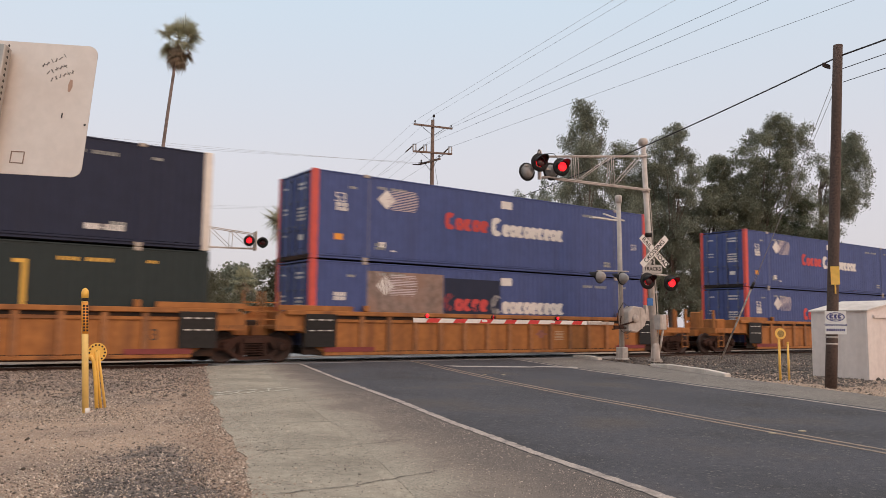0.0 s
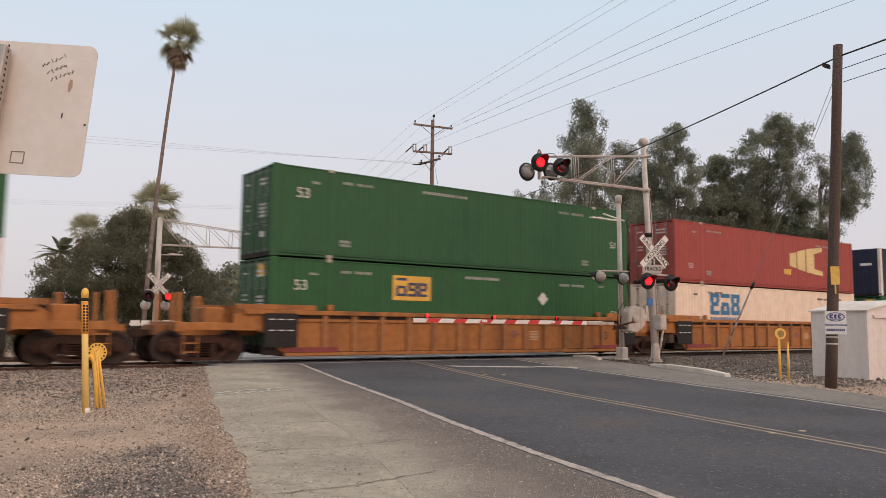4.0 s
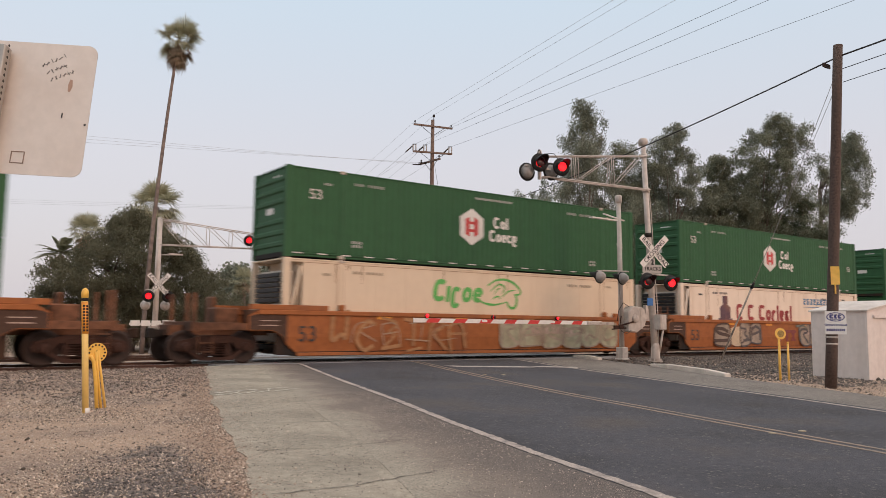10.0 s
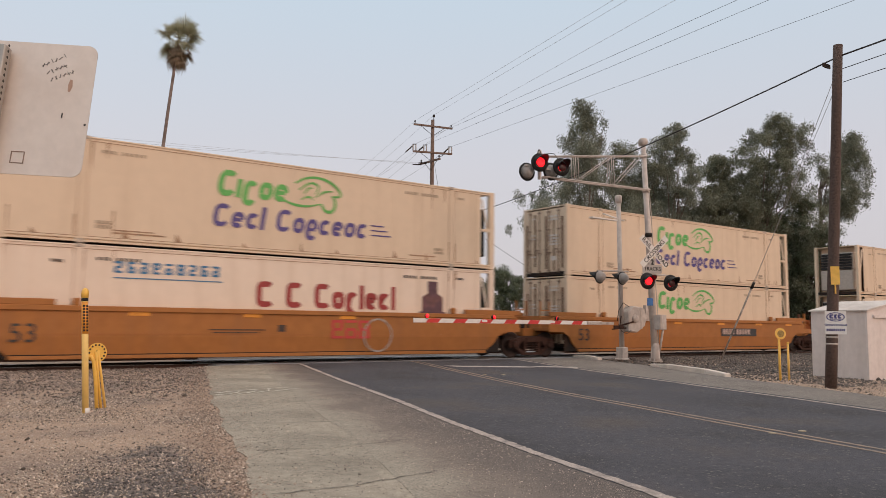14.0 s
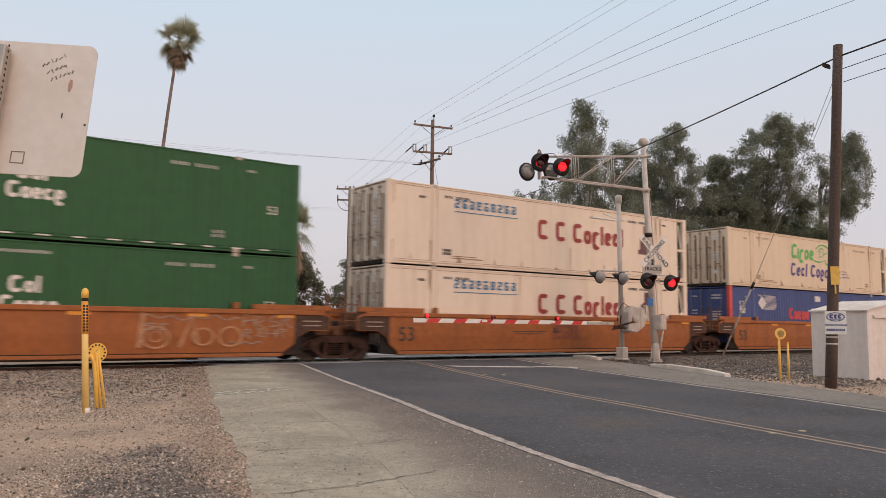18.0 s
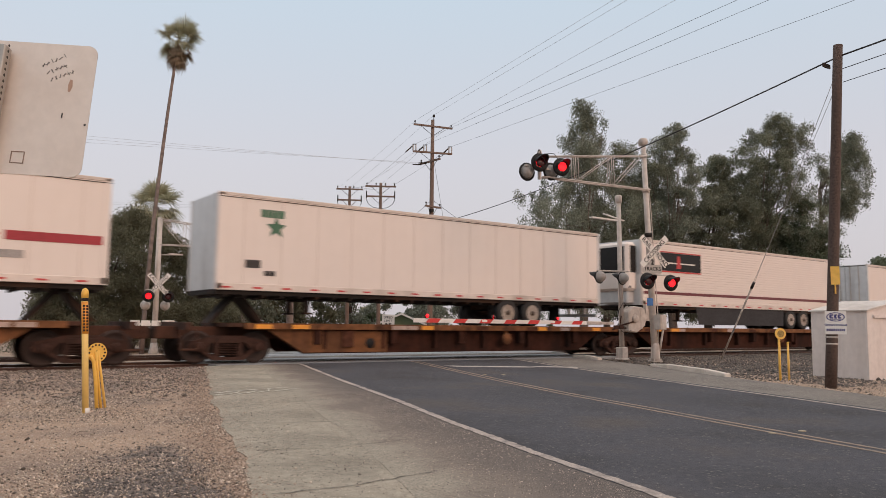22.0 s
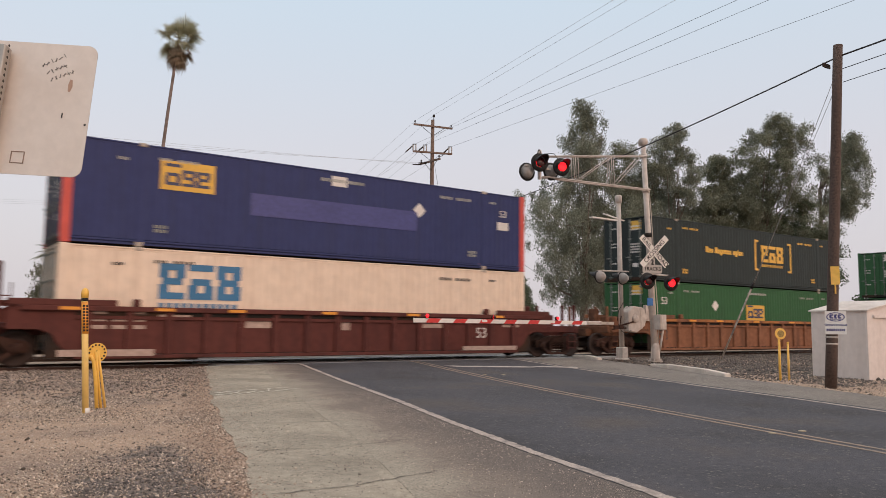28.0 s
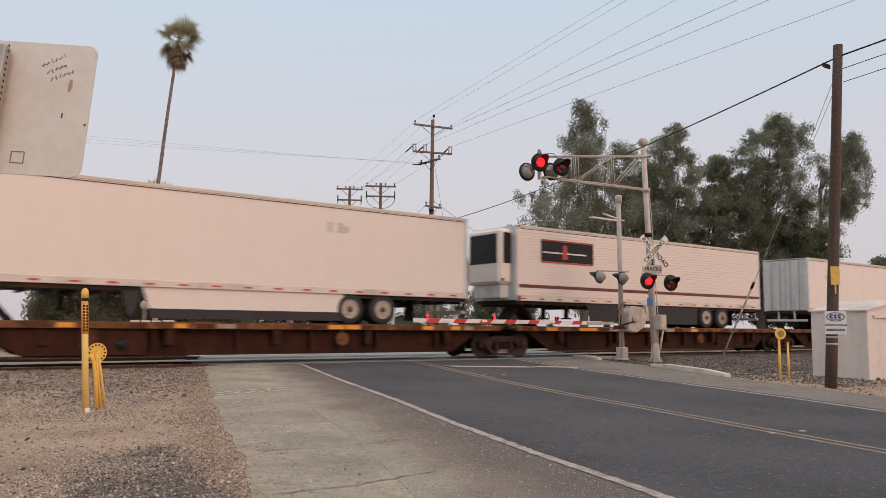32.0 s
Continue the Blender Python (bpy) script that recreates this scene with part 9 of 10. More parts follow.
    if kind == "thin":
        wave = [(3.45 + 0.09 * k, 1.33 + 0.05 * math.sin(k * 0.9) + 0.03 * math.sin(k * 0.37)) for k in range(32)]
        low_ = [(5.9 + 0.07 * k, 0.62 + 0.04 * math.sin(k * 1.1)) for k in range(16)]
        rings = ring(3.85, 0.78, 0.32, 0.05, 18, 1.2) + ring(3.85, 0.80, 0.16, 0.035, 12, 1.3) + ring(5.15, 0.80, 0.26, 0.05, 16, 1.3) + ring(5.95, 0.80, 0.30, 0.05, 18, 1.2)
        return [("graffiti", surf("sprayed_faint_tan", (0.44, 0.22, 0.115), 0.65, var=0.3, fine=5), rings + [sweep([(3.5, 1.45), (3.4, 0.5)], 0.12), sweep([(4.5, 0.5), (4.85, 1.4), (5.0, 0.6)], 0.10)], "broad faint sprayed rings"),
                ("graffiti", SPRAY_PALE, [sweep(wave, 0.028), sweep(low_, 0.028)] + letters(64, 6.3, 7.9, 1.05, 1.42, 4, 0.03, 2) + letters(65, 6.3, 7.7, 0.72, 1.0, 4, 0.026, 4) + letters(66, 3.5, 4.2, 0.9, 1.08, 2, 0.03, 1), "thin pale graffiti strokes")]
    if kind == "white":
        return piece(62, 7.05, 8.65, 0.38, 1.12, 3, SPRAY_PALE, surf("sprayed_off_white", (0.50, 0.45, 0.38), 0.65), 0.09, 1) + [("graffiti", SPRAY_PALE, letters(63, 6.8, 7.6, 1.1, 1.32, 2, 0.03), "thin pale strokes")]
    if kind == "tan":
        out = []
        for k, (xa, xb) in enumerate(((-5.9, -5.15), (-4.95, -4.2), (-3.9, -3.15))):
            out.append(("graffiti_fill", SPRAY_PALE if k == 2 else SPRAY_TAN, [rect(xa, xb, 0.45, 1.15, 0.05)], "worn pale panel"))
        out.append(("painted_panel", CAR_MATS["ochre"], [rect(-2.92, -2.12, 0.66, 1.3)], "repainted ochre panel"))
        out.append(("painted_panel", CAR_MATS["ochre"], [rect(1.16, 2.0, 0.85, 1.26)], "repainted ochre panel"))
        out.append(("graffiti_fill", SPRAY_TAN, stroke([(-0.9, 0.55), (-0.2, 0.78), (0.35, 0.7), (0.9, 0.42)], 0.2) + [rect(0.5, 0.98, 0.5, 1.26)] + stroke([(1.1, 0.4), (2.0, 0.48)], 0.14) + stroke([(2.2, 1.2), (2.6, 1.1), (2.72, 0.8), (2.55, 0.5), (2.2, 0.38)], 0.2)
                    + [rect(3.25, 3.98, 0.36, 1.25)] + stroke([(4.25, 0.85), (4.5, 1.08), (5.0, 1.05)], 0.2) + [rect(5.35, 6.1, 0.4, 0.75)], "large tan sprayed letters worn away"))
        out.append(("graffiti", SPRAY_DARK, letters(71, -7.4, -6.3, 0.5, 1.2, 1, 0.06) + letters(72, 6.3, 7.3, 0.5, 1.2, 1, 0.06), "dark strokes"))
        return out
    if kind == "faint":
        return [("graffiti", SPRAY_TAN, letters(81, -5.2, 5.2, 0.5, 1.25, 10, 0.06, 2), "faint worn graffiti strokes")]
    return ()


CAR_LABEL = {"ochre": "ribbed ochre steel well car with stacked containers", "ochre2": "clean smooth ochre well car", "orange": "smooth orange-brown well car with weathered paint",
             "redbrown": "smooth red-brown well car with weathered paint", "rusty": "ribbed rusty brown well car", "maroon": "ribbed dull maroon well car with white print"}
for i, (c, style, front, rear, up_box, low_box, gk) in enumerate(STACKS):
    x0 = c - CLEN
    lab = CAR_LABEL[style] + (" and sprayed graffiti" if gk else "")
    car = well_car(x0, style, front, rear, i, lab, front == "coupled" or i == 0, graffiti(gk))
    if gk == "tiempos":
        for k, ch in enumerate("TIEMPOS"):
            writing("number", ch, 0.92, surf("sprayed_yellow", (0.80, 0.60, 0.18), 0.6, var=0.15, fine=4), car, pose(-5.62 + 0.92 * k, -1.490, 0.84 + 0.1 * (k % 2), 90, (12, -9, 8, -12, 6, -4, 14)[k]), 0.028)
    for (st, end), z, where in ((low_box, 0.36, ", in the well"), (up_box, 3.262, ", stacked on another")):
        b = container(x0, z, st, end, where)
        if STYLES[st].get("hub"):
            hub_red(b)
        if st in ("emp", "emp_blue"):
            emp_inner(b, -3.68 if st == "emp" else -5.6)
        if st == "emp_r":
            emp_inner(b, -0.78)

# spine cars with highway trailers: front and rear joint at the start, kinds of joint, trailer
FLATS = [
    (-477.2, -496.9, "coupled", "link"), (-496.9, -516.3, "link", "link"), (-516.3, -535.3, "link", "coupled"),
    (-535.3, -554.6, "coupled", "link"), (-554.6, -573.4, "link", "link"), (-573.4, -593.28, "link", "coupled"),
    (-726.73, -746.8, "coupled", "link"), (-746.8, -765.6, "link", "link"), (-765.6, -786.0, "link", "coupled"),
]
for i, (fa, ra, front, rear) in enumerate(FLATS):
    x0 = (fa + ra) / 2
    h = (fa - ra) / 2
    f_in, r_in = (2.0 if front == "coupled" else 0.0), (2.0 if rear == "coupled" else 0.0)
    xf, xr = h - f_in, -h + r_in            # bogie centres
    t = thing("spine_car", pose(x0, TRACK_Y, 0), "dirty brown articulated flat car carrying a trailer", "flat car", group="flat cars")
    M = CAR_MATS["flat"]
    for s in (-1, 1):
        bm = bmesh.new()
        y0, y1 = sorted((s * 1.02, s * 0.96))
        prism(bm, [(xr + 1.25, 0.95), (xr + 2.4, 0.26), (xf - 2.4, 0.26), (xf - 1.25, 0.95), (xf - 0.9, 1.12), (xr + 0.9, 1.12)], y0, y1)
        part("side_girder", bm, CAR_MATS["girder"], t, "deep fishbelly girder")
        bm = bmesh.new()
        y0, y1 = sorted((s * 1.36, s * 1.22))
        box(bm, xr + 0.4, xf - 0.4, y0, y1, 1.01, 1.20)
        part("deck_edge", bm, CAR_MATS["edge"], t, bevel=0.01)
        rs_ = random.Random(90 + i)
        for nm, mt, share, lab in (("edge_patch", EDGE_OLD, 0.28, "dark rusty stretches of the deck edge"), ("yellow_mark", DECAL_O, 0.16, "faded orange reflective marks"), ("grey_mark", PALE_PRINT, 0.09, "worn pale marks on the deck edge")):
            spots = [k for k in range(int((xf - xr - 1.4) / 0.6)) if rs_.random() < share]
            splash(t, nm, mt, [rect(xr + 0.7 + k * 0.6, xr + 0.7 + k * 0.6 + rs_.uniform(0.35, 0.62), 1.03, 1.16) for k in spots], -1.3605 - 0.004 * (nm == "yellow_mark") - 0.008 * (nm == "grey_mark") if s < 0 else 1.372, lab)
    bm = bmesh.new()
    box(bm, xr - 0.1, xf + 0.1, -1.22, 1.22, 1.08, 1.19)
    part("deck", bm, M, t, "worn steel deck")
    bm = bmesh.new()
    box(bm, -h + 0.1, h - 0.1, -0.32, 0.32, 0.72, 1.08)
    part("centre_sill", bm, M, t, bevel=0.01)
    for k in range(5):
        bm = bmesh.new()
        x = xr + 2.8 + k * (xf - xr - 5.6) / 4
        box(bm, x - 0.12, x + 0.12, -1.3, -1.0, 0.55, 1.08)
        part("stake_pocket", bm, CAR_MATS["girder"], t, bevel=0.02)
    for k in range(6):
        bm = bmesh.new()
        x = xr + 2.0 + (k + 0.5) * (xf - xr - 4.0) / 6
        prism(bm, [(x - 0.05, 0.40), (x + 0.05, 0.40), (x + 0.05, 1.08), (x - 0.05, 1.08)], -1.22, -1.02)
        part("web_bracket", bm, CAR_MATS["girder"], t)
    bm = bmesh.new()
    lathe(bm, (xr + 0.62 * (xf - xr), -1.30, 0.72), (0, -1, 0), [(0, 0.05), (0.01, 0.20), (0.04, 0.22), (0.05, 0.16), (0.02, 0.05), (0.06, 0.04)], 18)
    box(bm, xr + 0.62 * (xf - xr) - 0.04, xr + 0.62 * (xf - xr) + 0.04, -1.32, -1.22, 0.70, 1.08)
    part("brake_wheel", bm, CAR_MATS["edge"], t, "rusty hand brake wheel under the deck")
    # plated ends in brighter paint, with a dark opening
    for jn, xe, g in ((rear, xr, 1), (front, xf, -1)):
        if jn == "coupled":
            bm = bmesh.new()
            prism(bm, [(xe + g * 1.3, 0.92), (xe + g * 2.35, 0.30), (xe + g * 5.4, 0.30), (xe + g * 5.4, 0.98), (xe + g * 1.2, 1.0)][::g], -1.20, -1.14)
            part("end_plate", bm, (PLATE if i in (2, 3, 5) else CAR_MATS["girder"]), t, "rust-brown plate over the girder's end")
            bm = bmesh.new()
            lathe(bm, (xe + g * 4.75, -1.20, 0.58), (0, -1, 0), [(0, 0.17), (0.012, 0.17), (0.014, 0)], 14)
            part("plate_opening", bm, BLACK, t, "dark round opening in the plate")
            bm = bmesh.new()
            box(bm, xe + g * 3.9 - 0.2, xe + g * 3.9 + 0.2, -1.30, -1.14, 0.45, 1.0)
            part("end_bracket", bm, EDGE_OLD, t, "dark bracket on the plate", bevel=0.03)
    bogie(t, xr)
    if front == "coupled":
        bogie(t, xf)
    for e, jn in ((1, front), (-1, rear)):
        if jn == "coupled":
            put("coupler", simple("fcoupler%d" % e, DARK, [(min(0, e * -0.6), max(0, e * -0.6), -0.09, 0.09, 0.78, 0.98), (min(0, e * -0.22), max(0, e * -0.22), -0.17, 0.17, 0.74, 1.02)], 0.02), t, (e * h, 0, 0), "knuckle coupler")
            put("end_step", simple("fstep%d" % e, M, [(-0.08, 0.08, -1.36, 1.36, 0.98, 1.2), (-0.25, 0.25, -1.36, -1.3, 0.4, 0.46), (-0.25, -0.2, -1.36, -1.3, 0.4, 1.0), (0.2, 0.25, -1.36, -1.3, 0.4, 1.0)], 0.01), t, (e * (h - 0.75), 0, 0))
    # hitch under the trailer's nose
    roll(t, x0)

TAG_YELLOW = surf("yellow_tag", (0.62, 0.42, 0.05), 0.5, var=0.1)
CRIMSON = surf("crimson_decal", (0.34, 0.018, 0.032), 0.5, var=0.1)
TR_WHITE = surf("trailer_white", (0.765, 0.680, 0.625), 0.4, spec=0.3, var=0.015, fine=2.0, coarse=1.4, stain=(0.66, 0.56, 0.49), amount=0.14, streak=True, bump=0.02)
TR_END = cpaint("trailer_end_grey_white", (0.60, 0.60, 0.60), (0.35, 0.33, 0.32), 0.5, 0.4)
TR_SEAM = surf("dusty_seam", (0.62, 0.53, 0.47), 0.6, var=0.1)
TR_RAIL = surf("road_grimed_white_rail", (0.70, 0.61, 0.55), 0.5, spec=0.3, var=0.08, fine=5, coarse=1.0, stain=(0.34, 0.29, 0.25), amount=0.7)
TAPE_R = surf("red_tape", (0.50, 0.05, 0.05), 0.4)
MAROON_D = surf("maroon_decal", (0.14, 0.025, 0.03), 0.5)
RIM = surf("dusty_truck_rim", (0.40, 0.34, 0.29), 0.5, 0.3, var=0.25, fine=14, stain=(0.16, 0.11, 0.08), amount=0.7)


def tyre_pair():
    bm = bmesh.new()
    for y in (0.0, 0.34):
        lathe(bm, (0, y, 0), (0, 1, 0), [(-0.13, 0.30), (-0.14, 0.44), (-0.10, 0.50), (0.10, 0.50), (0.14, 0.44), (0.13, 0.30)], 28)
    return mesh_of("tyre", bm, RUBBER)


def rim_mesh():
    bm = bmesh.new()
    lathe(bm, (0, -0.135, 0), (0, 1, 0), [(0.0, 0.31), (0.0, 0.27), (0.10, 0.25), (0.12, 0.13), (0.02, 0.12), (0.0, 0.06)], 24)
    for k in range(8):
        a = k * math.tau / 8
        lathe(bm, (0.19 * math.cos(a), -0.04, 0.19 * math.sin(a)), (0, -1, 0), [(0, 0.03), (0.03, 0.025)], 6)
    return mesh_of("rim", bm, RIM)


def hub_mesh():
    bm = bmesh.new()
    lathe(bm, (0, -0.10, 0), (0, -1, 0), [(-0.05, 0.13), (0.02, 0.12), (0.05, 0.08), (0.10, 0.07), (0.11, 0.0)], 14)
    return mesh_of("hub", bm, surf("oily_hub", (0.10, 0.07, 0.05), 0.6, var=0.3))


TYRE_ME, RIM_ME, HUB_ME = tyre_pair(), rim_mesh(), hub_mesh()
TZ = 1.19       # deck height


def trailer(c, kind, facing, skirt, cooler, label, axle=3.0):
    """c: front end of the body at the start; facing 1: nose leads, -1: nose trails. Body from z 2.16 to 5.06."""
    x0 = c - CLEN
    t = thing("semi_trailer", pose(x0, TRACK_Y, TZ), label, "trailer", group="trailers")
    Z0, Z1 = 2.16 - TZ, 5.06 - TZ
    for s in (-1, 1):
        def side_build():
            if kind == "striped":
                v, f = seamed(s, 1.285, bands(Z0 + 0.18, Z1 - 0.1, [Z0 + 0.22 + k * 0.115 for k in range(22)], 0.082, 0.02), -CLEN + 0.03, CLEN - 0.03, "z")
            else:
                v, f = seamed(s, 1.285, bands(-CLEN + 0.03, CLEN - 0.03, [-7.3 + k * 1.22 for k in range(13)], 0.04, 0.0015 if kind == "plain" else 0.004), Z0 + 0.18, Z1 - 0.1)
            return raw("side_panel", v, f, TR_WHITE)
        put("side_panel", shared(("trside", kind if kind in ("striped", "plain") else "seamed", s), side_build), t, label="white side panel")
        if kind in ("star", "go") and s < 0:
            put("panel_seams", simple("trseam", TR_SEAM, [(-7.28 + k * 1.22, -7.262 + k * 1.22, -1.2935, -1.28, Z0 + 0.2, Z1 - 0.12) for k in range(13)]), t, label="row of faint panel seams")["kind"] = "stuff"
        put("roof_gutter", simple("trgut%d" % s, DARK, [(-CLEN + 0.01, CLEN - 0.01, min(s * 1.303, s * 1.29), max(s * 1.303, s * 1.29), Z1 - 0.145, Z1 - 0.128)]), t)
        put("bottom_rail", simple("trbot%d" % s, TR_RAIL, [(-CLEN, CLEN, min(s * 1.30, s * 1.2), max(s * 1.30, s * 1.2), Z0, Z0 + 0.2)], 0.01), t)
        put("top_rail", simple("trtop%d" % s, TR_SEAM, [(-CLEN, CLEN, min(s * 1.30, s * 1.2), max(s * 1.30, s * 1.2), Z1 - 0.10, Z1)], 0.01), t)
    put("roof", simple("trroof", TR_END, [(-CLEN + 0.02, CLEN - 0.02, -1.22, 1.22, Z1 - 0.05, Z1 - 0.01)]), t)
    put("floor", simple("trfloor", DARK, [(-CLEN + 0.02, CLEN - 0.02, -1.2, 1.2, Z0 - 0.12, Z0 + 0.02)]), t)
    for k in range(27):
        put("cross_member", simple("trcross", DARK, [(-0.04, 0.04, -1.2, 1.2, Z0 - 0.2, Z0 - 0.121)]), t, (-7.76 + k * 0.6, 0, 0))
    nose, tail = (CLEN, -CLEN) if facing > 0 else (-CLEN, CLEN)
    sg_ = 1 if facing > 0 else -1
    # tail doors
    for s in (-1, 1):
        d = put("door", simple("trdoor%d%d" % (s, sg_), TR_END, [(min(tail, tail + sg_ * 0.06), max(tail, tail + sg_ * 0.06), min(s * 0.01, s * 1.2), max(s * 0.01, s * 1.2), Z0 + 0.05, Z1 - 0.1)], 0.008), t, label="grey-white rear door")
        for yy in (0.3, 0.8):
            put("lock_rod", simple("trrod%d" % sg_, GALV, [(min(tail, tail - sg_ * 0.04), max(tail, tail - sg_ * 0.04), -0.02, 0.02, Z0 + 0.05, Z1 - 0.1)]), d, (0, s * yy, 0))
        xa, xb = sorted((tail, tail + sg_ * 0.14))
        put("rear_post", simple("trpost%d%d" % (s, sg_), TR_END, [(xa, xb, min(s * 1.305, s * 1.18), max(s * 1.305, s * 1.18), Z0, Z1)], 0.01), t)
        xa, xb = sorted((nose, nose - sg_ * 0.2))
        put("nose_post", simple("trnose%d%d" % (s, sg_), TR_WHITE, [(xa, xb, min(s * 1.30, s * 1.15), max(s * 1.30, s * 1.15), Z0, Z1)], 0.03), t)
    put("nose_wall", simple("trnw%d" % sg_, TR_END, [(min(nose, nose - sg_ * 0.05), max(nose, nose - sg_ * 0.05), -1.16, 1.16, Z0 + 0.02, Z1 - 0.02)]), t)
    put("underride_bar", simple("trbar%d" % sg_, TR_END, [(min(tail, tail + sg_ * 0.1), max(tail, tail + sg_ * 0.1), -1.15, 1.15, 0.42, 0.54), (min(tail, tail + sg_ * 0.1), max(tail, tail + sg_ * 0.1), -0.5, -0.42, 0.5, Z0), (min(tail, tail + sg_ * 0.1), max(tail, tail + sg_ * 0.1), 0.42, 0.5, 0.5, Z0)], 0.01), t)
    if cooler:
        xa, xb = sorted((nose, nose + sg_ * 0.62))
        cu = put("cooling_unit", simple("trcool%d" % sg_, TR_WHITE, [(xa, xb, -1.0, 1.0, Z0 + 0.62, Z1 - 0.14)], 0.11), t, label="rounded white cooling unit on the nose")
        put("unit_sill", simple("trcools%d" % sg_, TR_END, [(min(nose, nose + sg_ * 0.45), max(nose, nose + sg_ * 0.45), -0.85, 0.85, Z0 + 0.08, Z0 + 0.64)], 0.05), cu, label="grey lower casing")
        px0, px1 = sorted((nose + sg_ * 0.40, nose + sg_ * 0.52))
        put("latch", simple("trlatch%d" % sg_, DARK, [(px0, px1, -1.008, -0.99, Z0 + 0.74, Z0 + 0.84)]), cu)
        gx0, gx1 = sorted((nose + sg_ * 0.06, nose + sg_ * 0.44))
        fx0, fx1 = sorted((nose + sg_ * 0.60, nose + sg_ * 0.632))
        put("grille", simple("trgr%d" % sg_, BLACK, [(gx0, gx1, s * 1.0 - 0.012, s * 1.0 + 0.012, Z0 + 1.42, Z1 - 0.30) for s in (-1, 1)] + [(fx0, fx1, -0.82, 0.82, Z0 + 1.42, Z1 - 0.34)], 0.004), cu, label="black grille panel")
        put("grille_slat", simple("trgs%d" % sg_, DARK, [(gx0 + 0.02, gx1 - 0.02, -1.022, -1.01, Z0 + 1.50 + 0.12 * k, Z0 + 1.56 + 0.12 * k) for k in range(8)]), cu)["kind"] = "stuff"
    # running gear, toward the tail
    for k, dx in enumerate((axle, axle + 1.24)):
        x = tail + sg_ * dx
        for s in (-1, 1):
            w_ = put("wheel", TYRE_ME, t, (x, s * 1.10 if s < 0 else s * 0.76, 0.5), "dual truck wheel")
            put("rim", RIM_ME, w_, (0, 0, 0) if s < 0 else (0, 0.34, 0), turn=None if s < 0 else FLIP)
            put("hub", HUB_ME, w_, (0, 0, 0) if s < 0 else (0, 0.34, 0), "dark oily hub", turn=None if s < 0 else FLIP)
        put("axle", simple("traxle", DARK, [(-0.07, 0.07, -1.0, 1.0, 0.43, 0.57)], 0.02), t, (x, 0, 0))
    put("slider_frame", simple("trslide%d" % sg_, DARK, [(min(tail + sg_ * 1.9, tail + sg_ * 5.3), max(tail + sg_ * 1.9, tail + sg_ * 5.3), -0.6, 0.6, 0.62, Z0 - 0.1)], 0.02), t)
    for yy in (-0.85, 0.85):
        put("mud_flap", simple("trflap", BLACK, [(-0.01, 0.01, -0.3, 0.3, 0.15, Z0 - 0.12)]), t, (tail + sg_ * 2.2, yy, 0))
    xl = nose - sg_ * 3.2
    put("landing_gear", simple("trland", DARK, [(-0.07, 0.07, -0.75, -0.6, 0.35, Z0), (-0.07, 0.07, 0.6, 0.75, 0.35, Z0), (-0.15, 0.15, -0.85, -0.5, 0.3, 0.36), (-0.15, 0.15, 0.5, 0.85, 0.3, 0.36), (-0.04, 0.04, -0.7, 0.7, 0.7, 0.76)], 0.01), t, (xl, 0, 0), "retracted landing legs")

    def hitch():
        bm = bmesh.new()
        prism(bm, [(0.75, 0.0), (0.95, 0.0), (0.2, Z0 - 0.1), (0.0, Z0 - 0.1)], -0.35, 0.35)
        prism(bm, [(-0.85, 0.0), (-0.7, 0.0), (0.05, Z0 - 0.1), (-0.1, Z0 - 0.1)], -0.35, 0.35)
        box(bm, -0.5, 0.5, -0.5, 0.5, Z0 - 0.16, Z0 - 0.1)
        return mesh_of("hitch_stand", bm, DARK)
    put("hitch_stand", shared("hitch", hitch), t, (nose - sg_ * 1.0, 0, 0), "braced hitch stand under the nose")
    splash(t, "reflective_tape", TAPE_R, [rect(x, x + 0.28, Z0 + 0.06, Z0 + 0.11) for x in np.arange(-7.9, 7.8, 0.95)], -1.302, "row of red reflective tape")
    if skirt:
        xa, xb = sorted((nose - sg_ * (4.9 if skirt == "white" else 3.8), tail + sg_ * 5.0))
        grey_skirt = surf("grey_skirt", (0.040, 0.038, 0.040), 0.65, spec=0.25)
        la, lb = (0.22, 0.05) if facing < 0 else (0.05, 0.22)
        zl = 0.38 if skirt == "white" else 0.16
        bm = bmesh.new()
        prism(bm, [(xa + la, zl), (xb - lb, zl), (xb, Z0), (xa, Z0)], -1.23, -1.20)
        part("side_skirt", bm, TR_WHITE if skirt == "white" else grey_skirt, t, "smooth skirt between legs and wheels")
        if skirt == "white":
            bm = bmesh.new()
            prism(bm, [(xa + la, 0.11), (xb - lb, 0.11), (xb - lb, zl), (xa + la, zl)], -1.225, -1.205)
            part("skirt_edge", bm, grey_skirt, t, "dark rubber lower edge of the skirt")
            xn = xa if facing < 0 else xb
            bm = bmesh.new()
            prism(bm, [(xn - sg_ * -0.22 if facing < 0 else xn - 0.22, 0.12), (xn + sg_ * 0.35, 0.25), (xn + sg_ * 0.55, Z0), (xn, Z0)][::1 if facing < 0 else -1], -1.20, -1.17)
            part("skirt_end", bm, grey_skirt, t, "dark slanting end panel of the skirt")
